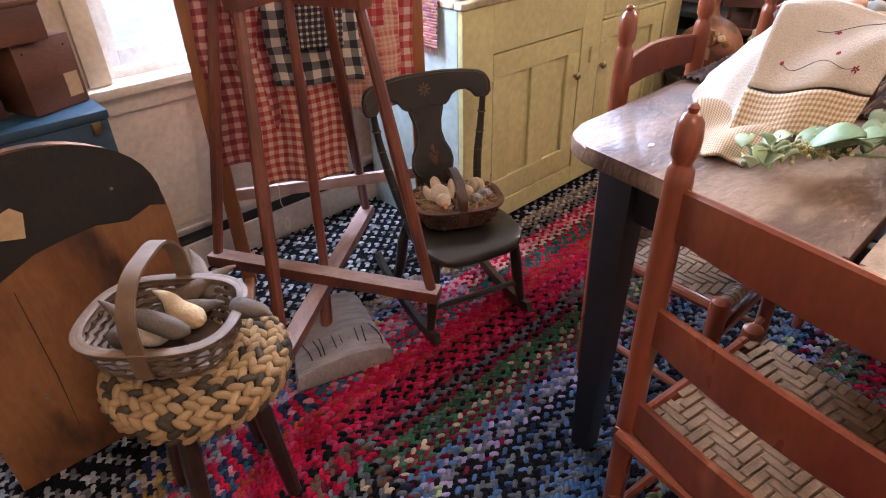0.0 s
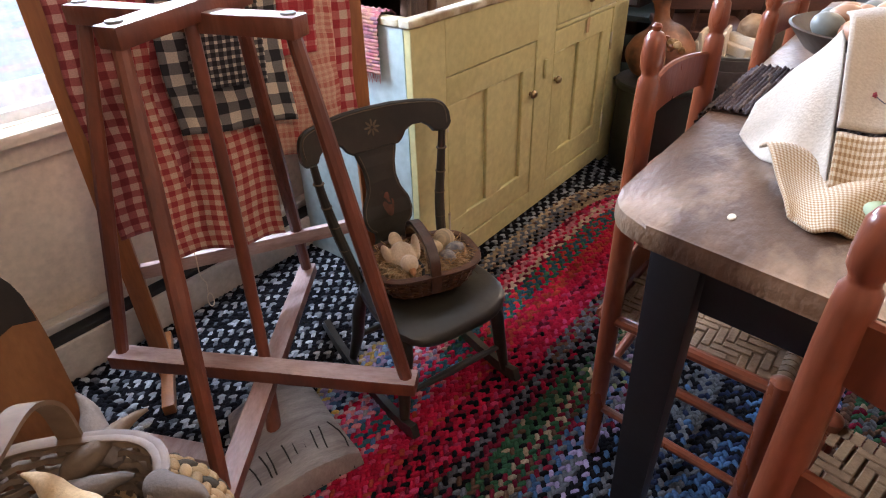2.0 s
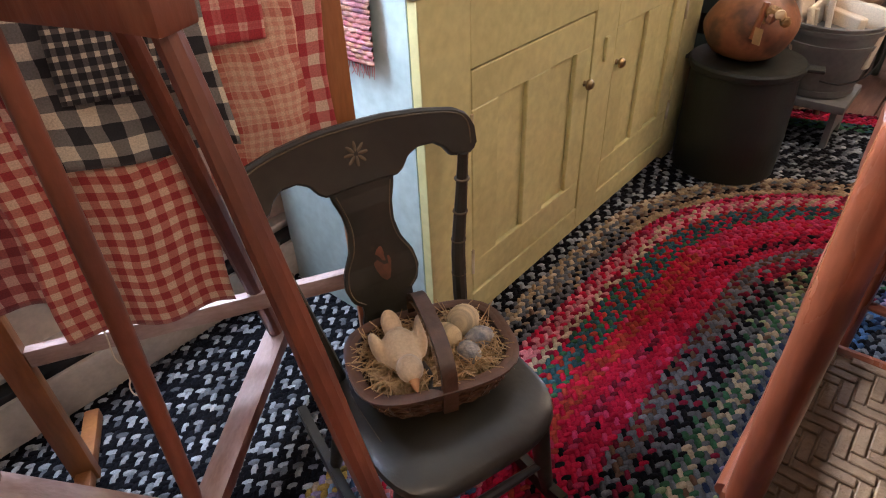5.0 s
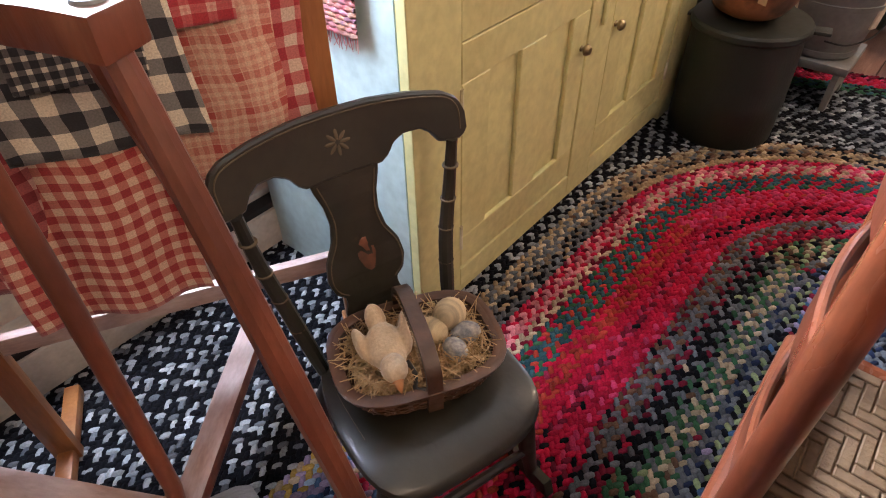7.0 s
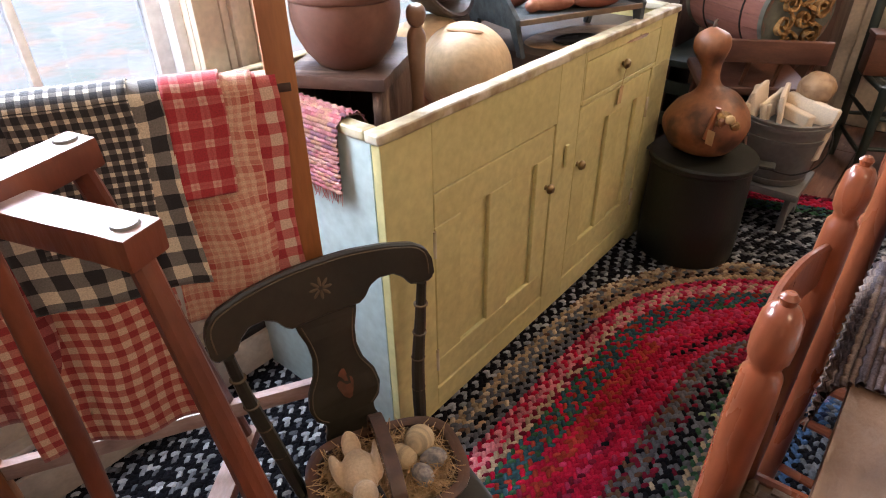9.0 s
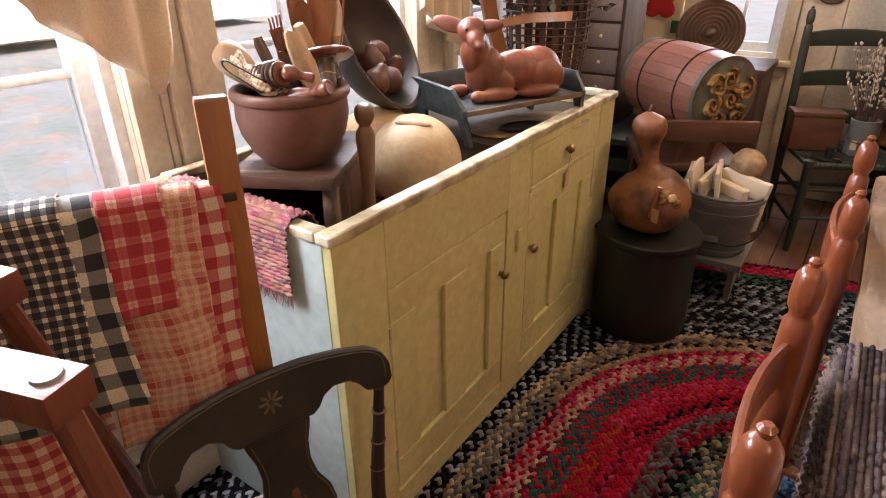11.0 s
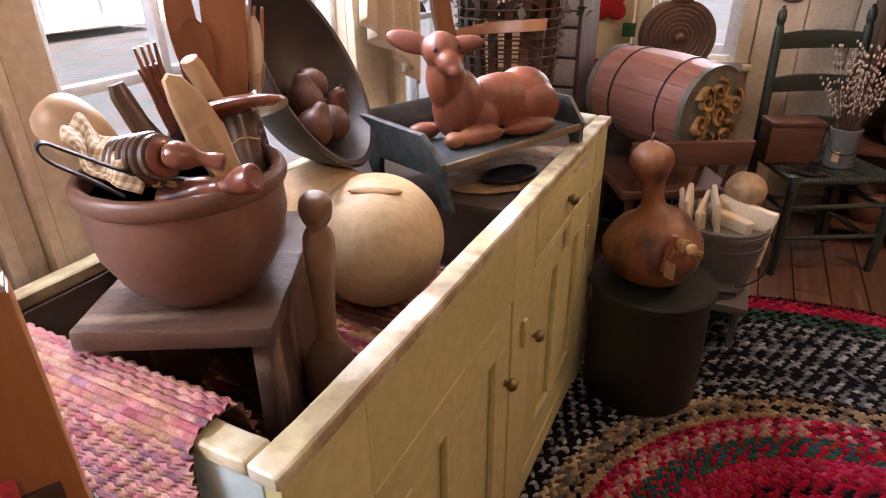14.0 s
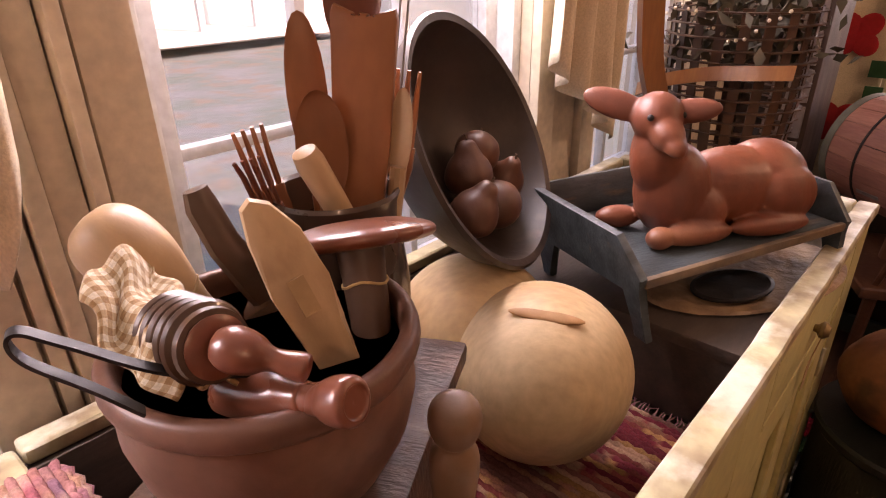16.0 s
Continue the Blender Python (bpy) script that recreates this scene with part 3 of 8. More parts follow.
def window(name, a, b, z0, z1, cols, rows, place):
    """A double-hung window in an opening; place maps (along, outward, up) to the world."""
    w = tagged(new(name), "white wooden window with small panes", "window", kind="structure")
    fr = bmesh.new()
    d = 0.09
    for s, c in (((0.024, d, z1 - z0), (a + 0.012, 0.07, (z0 + z1) / 2)), ((0.024, d, z1 - z0), (b - 0.012, 0.07, (z0 + z1) / 2)),
                 ((b - a - 0.048, d, 0.024), ((a + b) / 2, 0.07, z1 - 0.012)), ((b - a - 0.048, d, 0.024), ((a + b) / 2, 0.07, z0 + 0.012))):
        bx(fr, s, c, bev=0.002)
    bmesh.ops.transform(fr, matrix=place, verts=fr.verts)
    part("window_frame", fr, M_SASH, w)
    st = bmesh.new()
    s = 0.034
    i0, i1, j0, j1 = a + 0.024, b - 0.024, z0 + 0.024, z1 - 0.024
    for sz, c in (((s, 0.035, j1 - j0), (i0 + s / 2, 0.08, (j0 + j1) / 2)), ((s, 0.035, j1 - j0), (i1 - s / 2, 0.08, (j0 + j1) / 2)),
                  ((i1 - i0 - 2 * s, 0.035, s * 1.3), ((i0 + i1) / 2, 0.08, j0 + s * 0.65)), ((i1 - i0 - 2 * s, 0.035, s), ((i0 + i1) / 2, 0.08, j1 - s / 2))):
        bx(st, sz, c, bev=0.003)
    bmesh.ops.transform(st, matrix=place, verts=st.verts)
    part("sash", st, M_SASH, w)
    i0, i1, j0, j1 = i0 + s, i1 - s, j0 + s * 1.3, j1 - s
    for k in range(1, cols):
        m = bx(bmesh.new(), (0.017, 0.026, j1 - j0), (i0 + (i1 - i0) * k / cols, 0.08, (j0 + j1) / 2), bev=0.003)
        bmesh.ops.transform(m, matrix=place, verts=m.verts)
        part("muntin", m, M_SASH, w)
    for k in range(1, rows):
        m = bx(bmesh.new(), (i1 - i0, 0.024, 0.017), ((i0 + i1) / 2, 0.08, j0 + (j1 - j0) * k / rows), bev=0.003)
        bmesh.ops.transform(m, matrix=place, verts=m.verts)
        part("muntin", m, M_SASH, w)
    for i in range(cols):
        for j in range(rows):
            ca, cb = i0 + (i1 - i0) * (i + 0.5) / cols, j0 + (j1 - j0) * (j + 0.5) / rows
            m = bx(bmesh.new(), ((i1 - i0) / cols, 0.003, (j1 - j0) / rows), (ca, 0.084, cb), bev=0)
            bmesh.ops.transform(m, matrix=place, verts=m.verts)
            p = part("pane", m, M_GLASS, w)
            p.visible_shadow = False
    for nm, sz, c in (("window_sill", (b - a + 0.16, 0.075, 0.028), ((a + b) / 2, -0.018, z0 - 0.016)), ("apron", (b - a + 0.1, 0.018, 0.055), ((a + b) / 2, -0.009, z0 - 0.058)),
                      ("casing", (0.06, 0.022, z1 - z0 + 0.1), (a - 0.03, -0.011, (z0 + z1) / 2 + 0.05)), ("casing", (0.06, 0.022, z1 - z0 + 0.1), (b + 0.03, -0.011, (z0 + z1) / 2 + 0.05)),
                      ("head_casing", (b - a, 0.022, 0.1), ((a + b) / 2, -0.011, z1 + 0.05))):
        m = bx(bmesh.new(), sz, c, bev=0.006 if nm == "window_sill" else 0.004)
        bmesh.ops.transform(m, matrix=place, verts=m.verts)
        part(nm, m, M_WHITE, w)
    return w


north = Matrix.Translation((0, Y1, 0))
for nm, a, b, z0, z1 in WIN:
    window(nm, a, b, z0, z1, 3 if b - a > 0.5 else 2, 3, north)
window(*EAST, 2, 3, Matrix(((0, 1, 0, X1), (1, 0, 0, 0), (0, 0, 1, 0), (0, 0, 0, 1))))

# boards on the wall between the windows
pan = tagged(new("wall_panelling"), "cream painted upright boards between the windows", "panelling", kind="structure")
for x, w, d in ((1.409, 0.018, 0.018), (1.432, 0.02, 0.026), (1.461, 0.034, 0.012), (1.488, 0.016, 0.030)):
    part("board", box((w, d, H - 0.02), (x, Y1 - d / 2, H / 2), bev=0.004), M_WHITE, pan)
east_pan = tagged(new("wall_boards_east"), "white painted upright wall boards", "panelling", kind="structure")
for k in range(9):
    y = 0.90 - 0.19 * k
    part("board", box((0.016, 0.185, H - 0.02), (X1 - 0.008, y, H / 2), bev=0.004), M_WHITE, east_pan)

# baseboard heater along the north wall
heat = thing("baseboard_heater", pose(0, 0, 0), "cream enamel baseboard heater with dark slot", "heater")
part("cover", box((4.6, 0.012, 0.105), (0.9, Y1 - 0.062, 0.075), bev=0.003), M_HEATER, heat)
part("top", box((4.6, 0.046, 0.012), (0.9, Y1 - 0.024, 0.174), rot(-8), bev=0.003), M_HEATER, heat)
part("back_plate", box((4.6, 0.008, 0.17), (0.9, Y1 - 0.006, 0.085), bev=0.001), M_HEATER, heat)
part("fin_slot", box((4.58, 0.04, 0.02), (0.9, Y1 - 0.034, 0.13), bev=0.002), M_DARK, heat)
part("foot_rail", box((4.6, 0.03, 0.022), (0.9, Y1 - 0.035, 0.011), bev=0.002), M_HEATER, heat)


def curtain(name, x0, x1, ztop, edge, yc, label):
    """A hanging muslin curtain in folds; edge(u) gives the lower edge."""
    us, vs = lin(0, 1, 48), lin(0, 1, 26)

    def fn(u, v):
        zb = edge(u)
        z = ztop + (zb - ztop) * v
        return Vector((x0 + (x1 - x0) * u + 0.006 * math.sin(9 * v + 7 * u), yc - 0.020 * math.sin(u * 26 + 2.2 * v) * (0.5 + 0.5 * v) - 0.012 * math.sin(u * 11 + 1), z))

    ob = sheet(fn, us, vs, 0.002, mat=M_CURTAIN, name=name)
    return tagged(ob, label, "curtain")


curtain("curtain", 1.10, 1.42, 1.80, lambda u: 1.22 - 0.25 * min(1, u * 1.15) + 0.9 * max(0, u - 0.87), Y1 - 0.075, "natural muslin curtain swept to the side of a window")
curtain("curtain", 2.22, 2.50, 1.80, lambda u: 1.08 - 0.20 * u, Y1 - 0.075, "natural muslin curtain hanging in soft folds")
curtain("curtain", 0.40, 0.66, 1.80, lambda u: 1.02 + 0.2 * u, Y1 - 0.075, "natural muslin curtain swept to the side of a window")

# unseen ceiling lamps: fixtures added to carry the warm light
for x, y, z, watts in UNSEEN_LAMPS:
    lamp = thing("unseen_ceiling_lamp", pose(x, y, H), "unseen ceiling lamp with small globe, added for warm light", "lamp")
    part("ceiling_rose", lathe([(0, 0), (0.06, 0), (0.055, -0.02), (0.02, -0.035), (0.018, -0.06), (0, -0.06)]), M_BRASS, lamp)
    part("globe", blob((0.045, 0.045, 0.05), (0, 0, -0.1)), M_BULB, lamp, "glowing globe of the unseen lamp")

# ---- outdoors ----
tagged(part("ground", box((600, 600, 0.1), (0, 0, -0.55), bev=0), M_LAWN), "leaf-strewn winter lawn", "ground", kind="structure")
nb = thing("house", pose(8.6, 15.5, -0.5), "white clapboard house with a porch", "house")
part("wall", box((10, 6, 3.2), (0, 3, 1.6), bev=0.02), M_SIDING, nb)
part("roof", prism([(-5.4, 3.2), (5.4, 3.2), (4.6, 5.2), (-4.6, 5.2)], 6.6, Matrix.Translation((0, 3, 0)), bev=0.02), M_ROOF, nb, "grey shingle roof")
part("porch_deck", box((7, 1.6, 0.25), (0, -0.8, 0.35), bev=0.02), M_SIDING, nb)
part("porch_roof", box((7.2, 1.8, 0.15), (0, -0.8, 2.5), bev=0.02), M_ROOF, nb)
for k in range(6):
    part("porch_post", box((0.12, 0.12, 2.2), (-3.3 + 1.32 * k, -1.5, 1.4), bev=0.01), M_SIDING, nb)
for k in range(4):
    wd = part("window", box((0.9, 0.06, 1.2), (-3.4 + 2.2 * k, -0.02, 1.7), bev=0.01), M_SASH, nb)
    part("pane", box((0.75, 0.03, 1.05), (-3.4 + 2.2 * k, -0.045, 1.7), bev=0), M_PANE, wd)
fence = thing("fence", pose(-7.5, 9.5, -0.5), "weathered post and rail fence", "fence")
for k in range(9):
    part("post", box((0.1, 0.1, 1.1), (-8 + 2 * k, 0, 0.55), bev=0.01), M_FENCE, fence)
for z in (0.4, 0.75, 1.0):
    part("rail", box((17, 0.04, 0.09), (0, 0, z), bev=0.01), M_FENCE, fence)
for tx, ty, th in ((-2.6, 12.5, 6), (0.2, 8.4, 5), (-6.5, 13, 6)):
    tree = thing("tree", pose(tx, ty, -0.5), "bare grey winter tree on the lawn", "tree", "winter trees")
    part("trunk", tube(smooth_path([(0, 0, 0), (0.05, 0.03, th * 0.3), (-0.05, 0, th * 0.6), (0.1, 0.1, th)], 5), [0.16 - 0.009 * i for i in range(16)], 8), M_BARK, tree)
    tw = bmesh.new()
    for k in range(40):
        z = th * R.uniform(0.3, 0.95)
        a, ln = R.uniform(0, 6.28), R.uniform(0.6, 1.8)
        p0 = Vector((0, 0, z))
        p1 = p0 + Vector((math.cos(a) * ln * 0.5, math.sin(a) * ln * 0.5, ln * 0.35))
        p2 = p0 + Vector((math.cos(a + 0.3) * ln, math.sin(a + 0.3) * ln, ln * 0.9))
        tube([p0, p1, p2], [0.035, 0.02, 0.006], 5, tw)
    part("crown", tw, M_BARK, tree)

# ---- the dry sink ----
sink = thing("dry_sink", pose(0, 0, 0), "butter-yellow painted dry sink cupboard with worn edges", "cupboard")
SX0, SX1, SY0, SY1, SZ = 1.315, 2.615, 1.295, 1.80, 0.812
bm = bmesh.new()
F = 0.022
# front: boards round two doors and a drawer
for x0, x1, z0, z1 in ((SX0, 1.449, 0.06, 0.795), (1.449, 1.919, 0.648, 0.795), (1.919, 2.033, 0.06, 0.795), (2.033, 2.042, 0.660, 0.795), (2.042, 2.498, 0.771, 0.795),
                       (2.042, 2.498, 0.655, 0.668), (2.482, SX1, 0.06, 0.655), (2.498, SX1, 0.655, 0.795), (1.449, 1.919, 0.06, 0.113), (2.033, 2.482, 0.06, 0.113)):
    part("front_board", wear(box((x1 - x0, F, z1 - z0), ((x0 + x1) / 2, SY0 + F / 2, (z0 + z1) / 2), bev=0.0015, seg=1), 0.0007, 14), M_YELLOW, sink)
for x0, x1 in ((SX0, SX0 + 0.09), (SX1 - 0.09, SX1)):
    part("foot", box((x1 - x0, F - 0.003, 0.058), ((x0 + x1) / 2, SY0 + F / 2, 0.041), bev=0.002, seg=1), M_YELLOW, sink)
part("base_rail", box((SX1 - SX0 - 0.18, F - 0.004, 0.032), ((SX0 + SX1) / 2, SY0 + F / 2, 0.054), bev=0.002, seg=1), M_YELLOW, sink)
# the left board's colour carries blue window light; the right stays yellow
for nm, x, mt in (("side_board", SX0 + 0.009, M_SIDE_BLUELIT), ("side_board", SX1 - 0.009, M_YELLOW)):
    part(nm, box((0.018, SY1 - SY0 - F - 0.004, SZ - 0.03), (x, (SY0 + F + SY1) / 2, (SZ - 0.03) / 2 + 0.013), bev=0.002), mt, sink)
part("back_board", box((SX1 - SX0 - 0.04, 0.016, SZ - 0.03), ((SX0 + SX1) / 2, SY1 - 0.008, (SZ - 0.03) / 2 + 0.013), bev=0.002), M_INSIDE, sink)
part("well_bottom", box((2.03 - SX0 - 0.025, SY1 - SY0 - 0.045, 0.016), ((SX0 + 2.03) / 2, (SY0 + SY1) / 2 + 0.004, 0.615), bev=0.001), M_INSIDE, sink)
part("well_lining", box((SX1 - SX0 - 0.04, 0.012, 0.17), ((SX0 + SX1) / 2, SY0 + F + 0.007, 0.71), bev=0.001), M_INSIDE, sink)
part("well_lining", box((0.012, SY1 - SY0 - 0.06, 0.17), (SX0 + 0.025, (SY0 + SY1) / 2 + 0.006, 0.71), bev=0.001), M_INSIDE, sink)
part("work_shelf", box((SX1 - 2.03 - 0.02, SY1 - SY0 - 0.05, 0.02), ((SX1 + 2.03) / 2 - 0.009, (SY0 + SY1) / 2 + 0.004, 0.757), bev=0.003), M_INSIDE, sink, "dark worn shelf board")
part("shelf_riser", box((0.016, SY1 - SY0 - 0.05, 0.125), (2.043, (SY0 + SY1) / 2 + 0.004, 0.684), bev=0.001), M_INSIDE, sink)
for nm, s, c in (("front_rim", (SX1 - SX0 + 0.016, 0.036, 0.022), ((SX0 + SX1) / 2, SY0 + 0.012, SZ - 0.006)), ("side_rim", (0.034, SY1 - SY0 - 0.026, 0.021), (SX0 + 0.011, (SY0 + SY1) / 2 + 0.017, SZ - 0.006)),
                 ("side_rim", (0.034, SY1 - SY0 - 0.026, 0.021), (SX1 - 0.011, (SY0 + SY1) / 2 + 0.017, SZ - 0.006)), ("back_rim", (SX1 - SX0 - 0.06, 0.03, 0.021), ((SX0 + SX1) / 2, SY1 + 0.003, SZ - 0.006))):
    b2 = box(s, c, bev=0.007, seg=3)
    bmesh.ops.subdivide_edges(b2, edges=[e for e in b2.edges if e.calc_length() > 0.3], cuts=22)
    part(nm, wear(b2, 0.0022, 16), M_RIM, sink, "chipped and worn painted edge")


def panel_door(x0, x1, z0, z1, panels, hinge_x, knob):
    g = 0.0045
    d = part("door", box((x1 - x0 - 0.02, 0.008, z1 - z0 - 0.02), ((x0 + x1) / 2, SY0 + 0.018, (z0 + z1) / 2), bev=0), M_YELLOW, sink)
    xs = sorted({x0 + g, x1 - g, *[v for p in panels for v in p[:2]]})
    pz0, pz1 = panels[0][2], panels[0][3]
    for z0_, z1_ in ((z0 + g, pz0), (pz1, z1 - g)):
        part("door_rail", wear(box((x1 - x0 - 2 * g, 0.012, z1_ - z0_), ((x0 + x1) / 2, SY0 + 0.008, (z0_ + z1_) / 2), bev=0.002, seg=1), 0.0005, 12), M_YELLOW, d)
    for a, c in ((x0 + g, panels[0][0]), (panels[0][1], panels[1][0]), (panels[1][1], x1 - g)):
        part("door_stile", wear(box((c - a, 0.012, pz1 - pz0), ((a + c) / 2, SY0 + 0.008, (pz0 + pz1) / 2), bev=0.002, seg=1), 0.0005, 12), M_YELLOW, d)
    part("knob", lathe([(0, -0.012), (0.008, -0.011), (0.0135, -0.004), (0.0135, 0.001), (0.008, 0.006), (0.005, 0.009), (0.008, 0.014), (0, 0.014)], 14, Matrix.Translation((knob[0], SY0 - 0.011, knob[1])) @ rot(-90).to_4x4()), M_BRASS, d, "small tarnished brass knob")
    for z in (0.21, 0.53):
        part("hinge", tube([(hinge_x, SY0 - 0.001, z - 0.032), (hinge_x, SY0 - 0.001, z + 0.032)], 0.0042, 8), M_RIM, d, "small painted butt hinge")
    return d


panel_door(1.449, 1.919, 0.113, 0.648, [(1.540, 1.645, 0.203, 0.567), (1.735, 1.844, 0.203, 0.567)], 1.449, (1.892, 0.483))
panel_door(2.033, 2.482, 0.113, 0.655, [(2.116, 2.219, 0.21, 0.58), (2.300, 2.405, 0.21, 0.58)], 2.482, (2.030 + 0.024, 0.490))
# dark backing added behind the front, so the door gaps look shaded
part("door_shadow_board", box((SX1 - SX0 - 0.05, 0.004, 0.71), ((SX0 + SX1) / 2, SY0 + 0.026, 0.43), bev=0), M_DARK, sink)
part("turn_latch", box((0.016, 0.008, 0.06), (1.976, SY0 - 0.005, 0.545), bev=0.002), M_YELLOW, sink)
dr = part("drawer", box((0.450, 0.02, 0.099), (2.270, SY0 + 0.010, 0.7195), bev=0.003), M_YELLOW, sink)
part("knob", lathe([(0, -0.012), (0.008, -0.011), (0.0135, -0.004), (0.0135, 0.001), (0.007, 0.006), (0.005, 0.014), (0, 0.014)], 14, Matrix.Translation((2.255, SY0 - 0.011, 0.72)) @ rot(-90).to_4x4()), M_BRASS, dr, "small tarnished brass knob")
part("paper_tag", prism([(-0.011, 0), (0.011, 0), (0.011, 0.05), (-0.011, 0.05)], 0.0012, Matrix.Translation((2.257, SY0 - 0.006, 0.605)) @ rot(0, 4, 0).to_4x4(), bev=0), M_TAG, dr, "small paper tag on a thread")
part("thread", tube([(2.257, SY0 - 0.006, 0.655), (2.255, SY0 - 0.014, 0.712)], 0.0008, 4), M_TAG, dr)

# ---- in the dry sink ----
WB = 0.6235
# woven rag mats
RAGS = {
    "red": [(0.26, 0.06, 0.05), (0.36, 0.15, 0.09), (0.20, 0.03, 0.04), (0.38, 0.22, 0.14), (0.22, 0.09, 0.07), (0.40, 0.20, 0.08)],
    "pink": [(0.38, 0.155, 0.16), (0.42, 0.20, 0.185), (0.33, 0.10, 0.115), (0.43, 0.25, 0.20), (0.36, 0.15, 0.175), (0.26, 0.13, 0.165), (0.40, 0.21, 0.14), (0.38, 0.165, 0.145)],
    "brown": [(0.075, 0.05, 0.045), (0.11, 0.075, 0.06), (0.05, 0.035, 0.035), (0.15, 0.11, 0.09), (0.09, 0.07, 0.075)],
}


def rag_colour(kind):
    c = R.choice(RAGS[kind])
    f = R.uniform(0.7, 1.2)
    return tuple(v * f for v in c)


def rag_mat(name, path, w, m, label, fringe=True, kind="red", step=0.0085):
    """Bumpy weft ropes across a strip that follows a path in (x, z); local y is across."""
    pts = smooth_path([(x, 0, z) for x, z in path], 10)
    ln = [0.0]
    for a, b in zip(pts, pts[1:]):
        ln.append(ln[-1] + (b - a).length)
    rag = thing(name, m, label, "mat")
    v, f, col = [], [], []
    s = 0.0
    while s < ln[-1]:
        i = next(j for j in range(1, len(ln)) if ln[j] >= s)
        t = (s - ln[i - 1]) / max(1e-6, ln[i] - ln[i - 1])
        p, d = pts[i - 1].lerp(pts[i], t), (pts[i] - pts[i - 1]).normalized()
        nn = Vector((-d.z, 0, d.x))
        n = max(6, int(w / 0.0095))
        c = rag_colour(kind)
        run = int(s / step)
        base = len(v)
        for k in range(n + 1):
            if R.random() < (0.6 if kind == "pink" else 0.22):
                c = rag_colour(kind)
            y = -w / 2 + w * k / n + R.uniform(-0.001, 0.001)
            hh = (0.0066 if (k + run) % 2 else 0.0024) + R.uniform(-0.0013, 0.0013)
            for a in range(5):
                an = math.pi * a / 4
                q = p + d * (math.cos(an) * step * 0.56) + nn * (math.sin(an) * hh)
                v.append((q.x, y, q.z))
                col.append((*c, 1))
        for k in range(n):
            for a in range(4):
                o = base + k * 5 + a
                f.append((o, o + 1, o + 6, o + 5))
        s += step
    me = bpy.data.meshes.new("weft")
    me.from_pydata(v, [], f)
    me.polygons.foreach_set("use_smooth", [True] * len(me.polygons))
    at = me.color_attributes.new("dye", "FLOAT_COLOR", "POINT")
    at.data.foreach_set("color", np.array(col, dtype=np.float32).ravel())
    tagged(link("weft", me, rag, M_RAG), kind="stuff")
    sl = bmesh.new()
    strap([p - Vector((0, 0, 0.001)) for p in pts], w - 0.004, 0.0015, (0, 1, 0), sl)
    part("ground_weave", sl, M_STAND, rag)
    if fringe:
        fb = bmesh.new()
        for end, q in ((pts[0], pts[1]), (pts[-1], pts[-2])):
            d = (end - q).normalized()
            for k in range(int(w / 0.0055)):
                y = -w / 2 + w * (k + 0.5) / int(w / 0.0055)
                p0 = end + Vector((0, y, 0.001))
                l2 = R.uniform(0.018, 0.03)
                p1 = p0 + d * l2 * 0.5 + Vector((R.uniform(-1, 1) * 0.002, R.uniform(-1, 1) * 0.003, 0.001))
                p2 = p0 + d * l2 + Vector((R.uniform(-1, 1) * 0.004, R.uniform(-1, 1) * 0.006, 0.0005))
                tube([p0, p1, p2], [0.0013, 0.0012, 0.0008], 4, fb)
        tagged(part("fringe", fb, M_FRINGE if kind != "brown" else M_STAND, rag, "short cotton fringe"), kind="stuff")
    return rag


M_FRINGE = surf("rose_cotton_fringe", (0.46, 0.22, 0.20), (0.36, 0.13, 0.15), 0.9, scale=40, bump=0.1)
rag_mat("rag_mat", [(-0.25, 0), (0.0, 0.001), (0.32, 0)], 0.33, pose(1.69, 1.53, WB + 0.002), "red and orange woven rag mat with short fringe")
rag_mat("rag_runner", [(-0.014, -0.135), (-0.012, -0.05), (-0.008, -0.012), (0.003, 0.003), (0.03, 0.004), (0.052, -0.006), (0.065, -0.05), (0.07, -0.10)], 0.36, pose(1.313, 1.565, SZ + 0.0055, 0, 0, 0),
        "pink and lilac rag runner hung over an edge", kind="pink")

# low wooden stand
sd = math.degrees(math.atan2(0.087, 0.166))
stand = thing("low_wooden_stand", pose(1.391, 1.494, WB, 0, 0, 27.6), "old brown wooden stand with worn edges", "stand")
SH = 0.235
for nm, s, c in (("top", (0.32, 0.215, 0.026), (0.155, 0.0, SH - 0.013)), ("side_board", (0.30, 0.02, SH - 0.026), (0.155, -0.086, (SH - 0.026) / 2)), ("side_board", (0.30, 0.02, SH - 0.026), (0.155, 0.086, (SH - 0.026) / 2)),
                 ("back_board", (0.018, 0.15, SH - 0.026), (0.29, 0.0, (SH - 0.026) / 2))):
    b2 = box(s, c, bev=0.005, seg=2)
    bmesh.ops.subdivide_edges(b2, edges=[e for e in b2.edges if e.calc_length() > 0.08], cuts=8)
    part(nm, wear(b2, 0.0016, 25), M_STAND, stand)

# redware pot with wooden tools
PX, PY, PZ = 1.478, 1.532, WB + SH
pot = thing("redware_pot", pose(PX, PY, PZ), "round red-brown crockery pot with a thick rim", "pot")
part("rim", lathe(turned([(0.112, 0.1275), (0.1175, 0.130), (0.1200, 0.136), (0.1195, 0.143), (0.116, 0.149), (0.109, 0.150), (0.105, 0.145), (0.104, 0.1275)], 3), 48, Matrix.Diagonal((0.93, 0.93, 0.98, 1))), M_REDWARE, pot, "thick rolled rim")
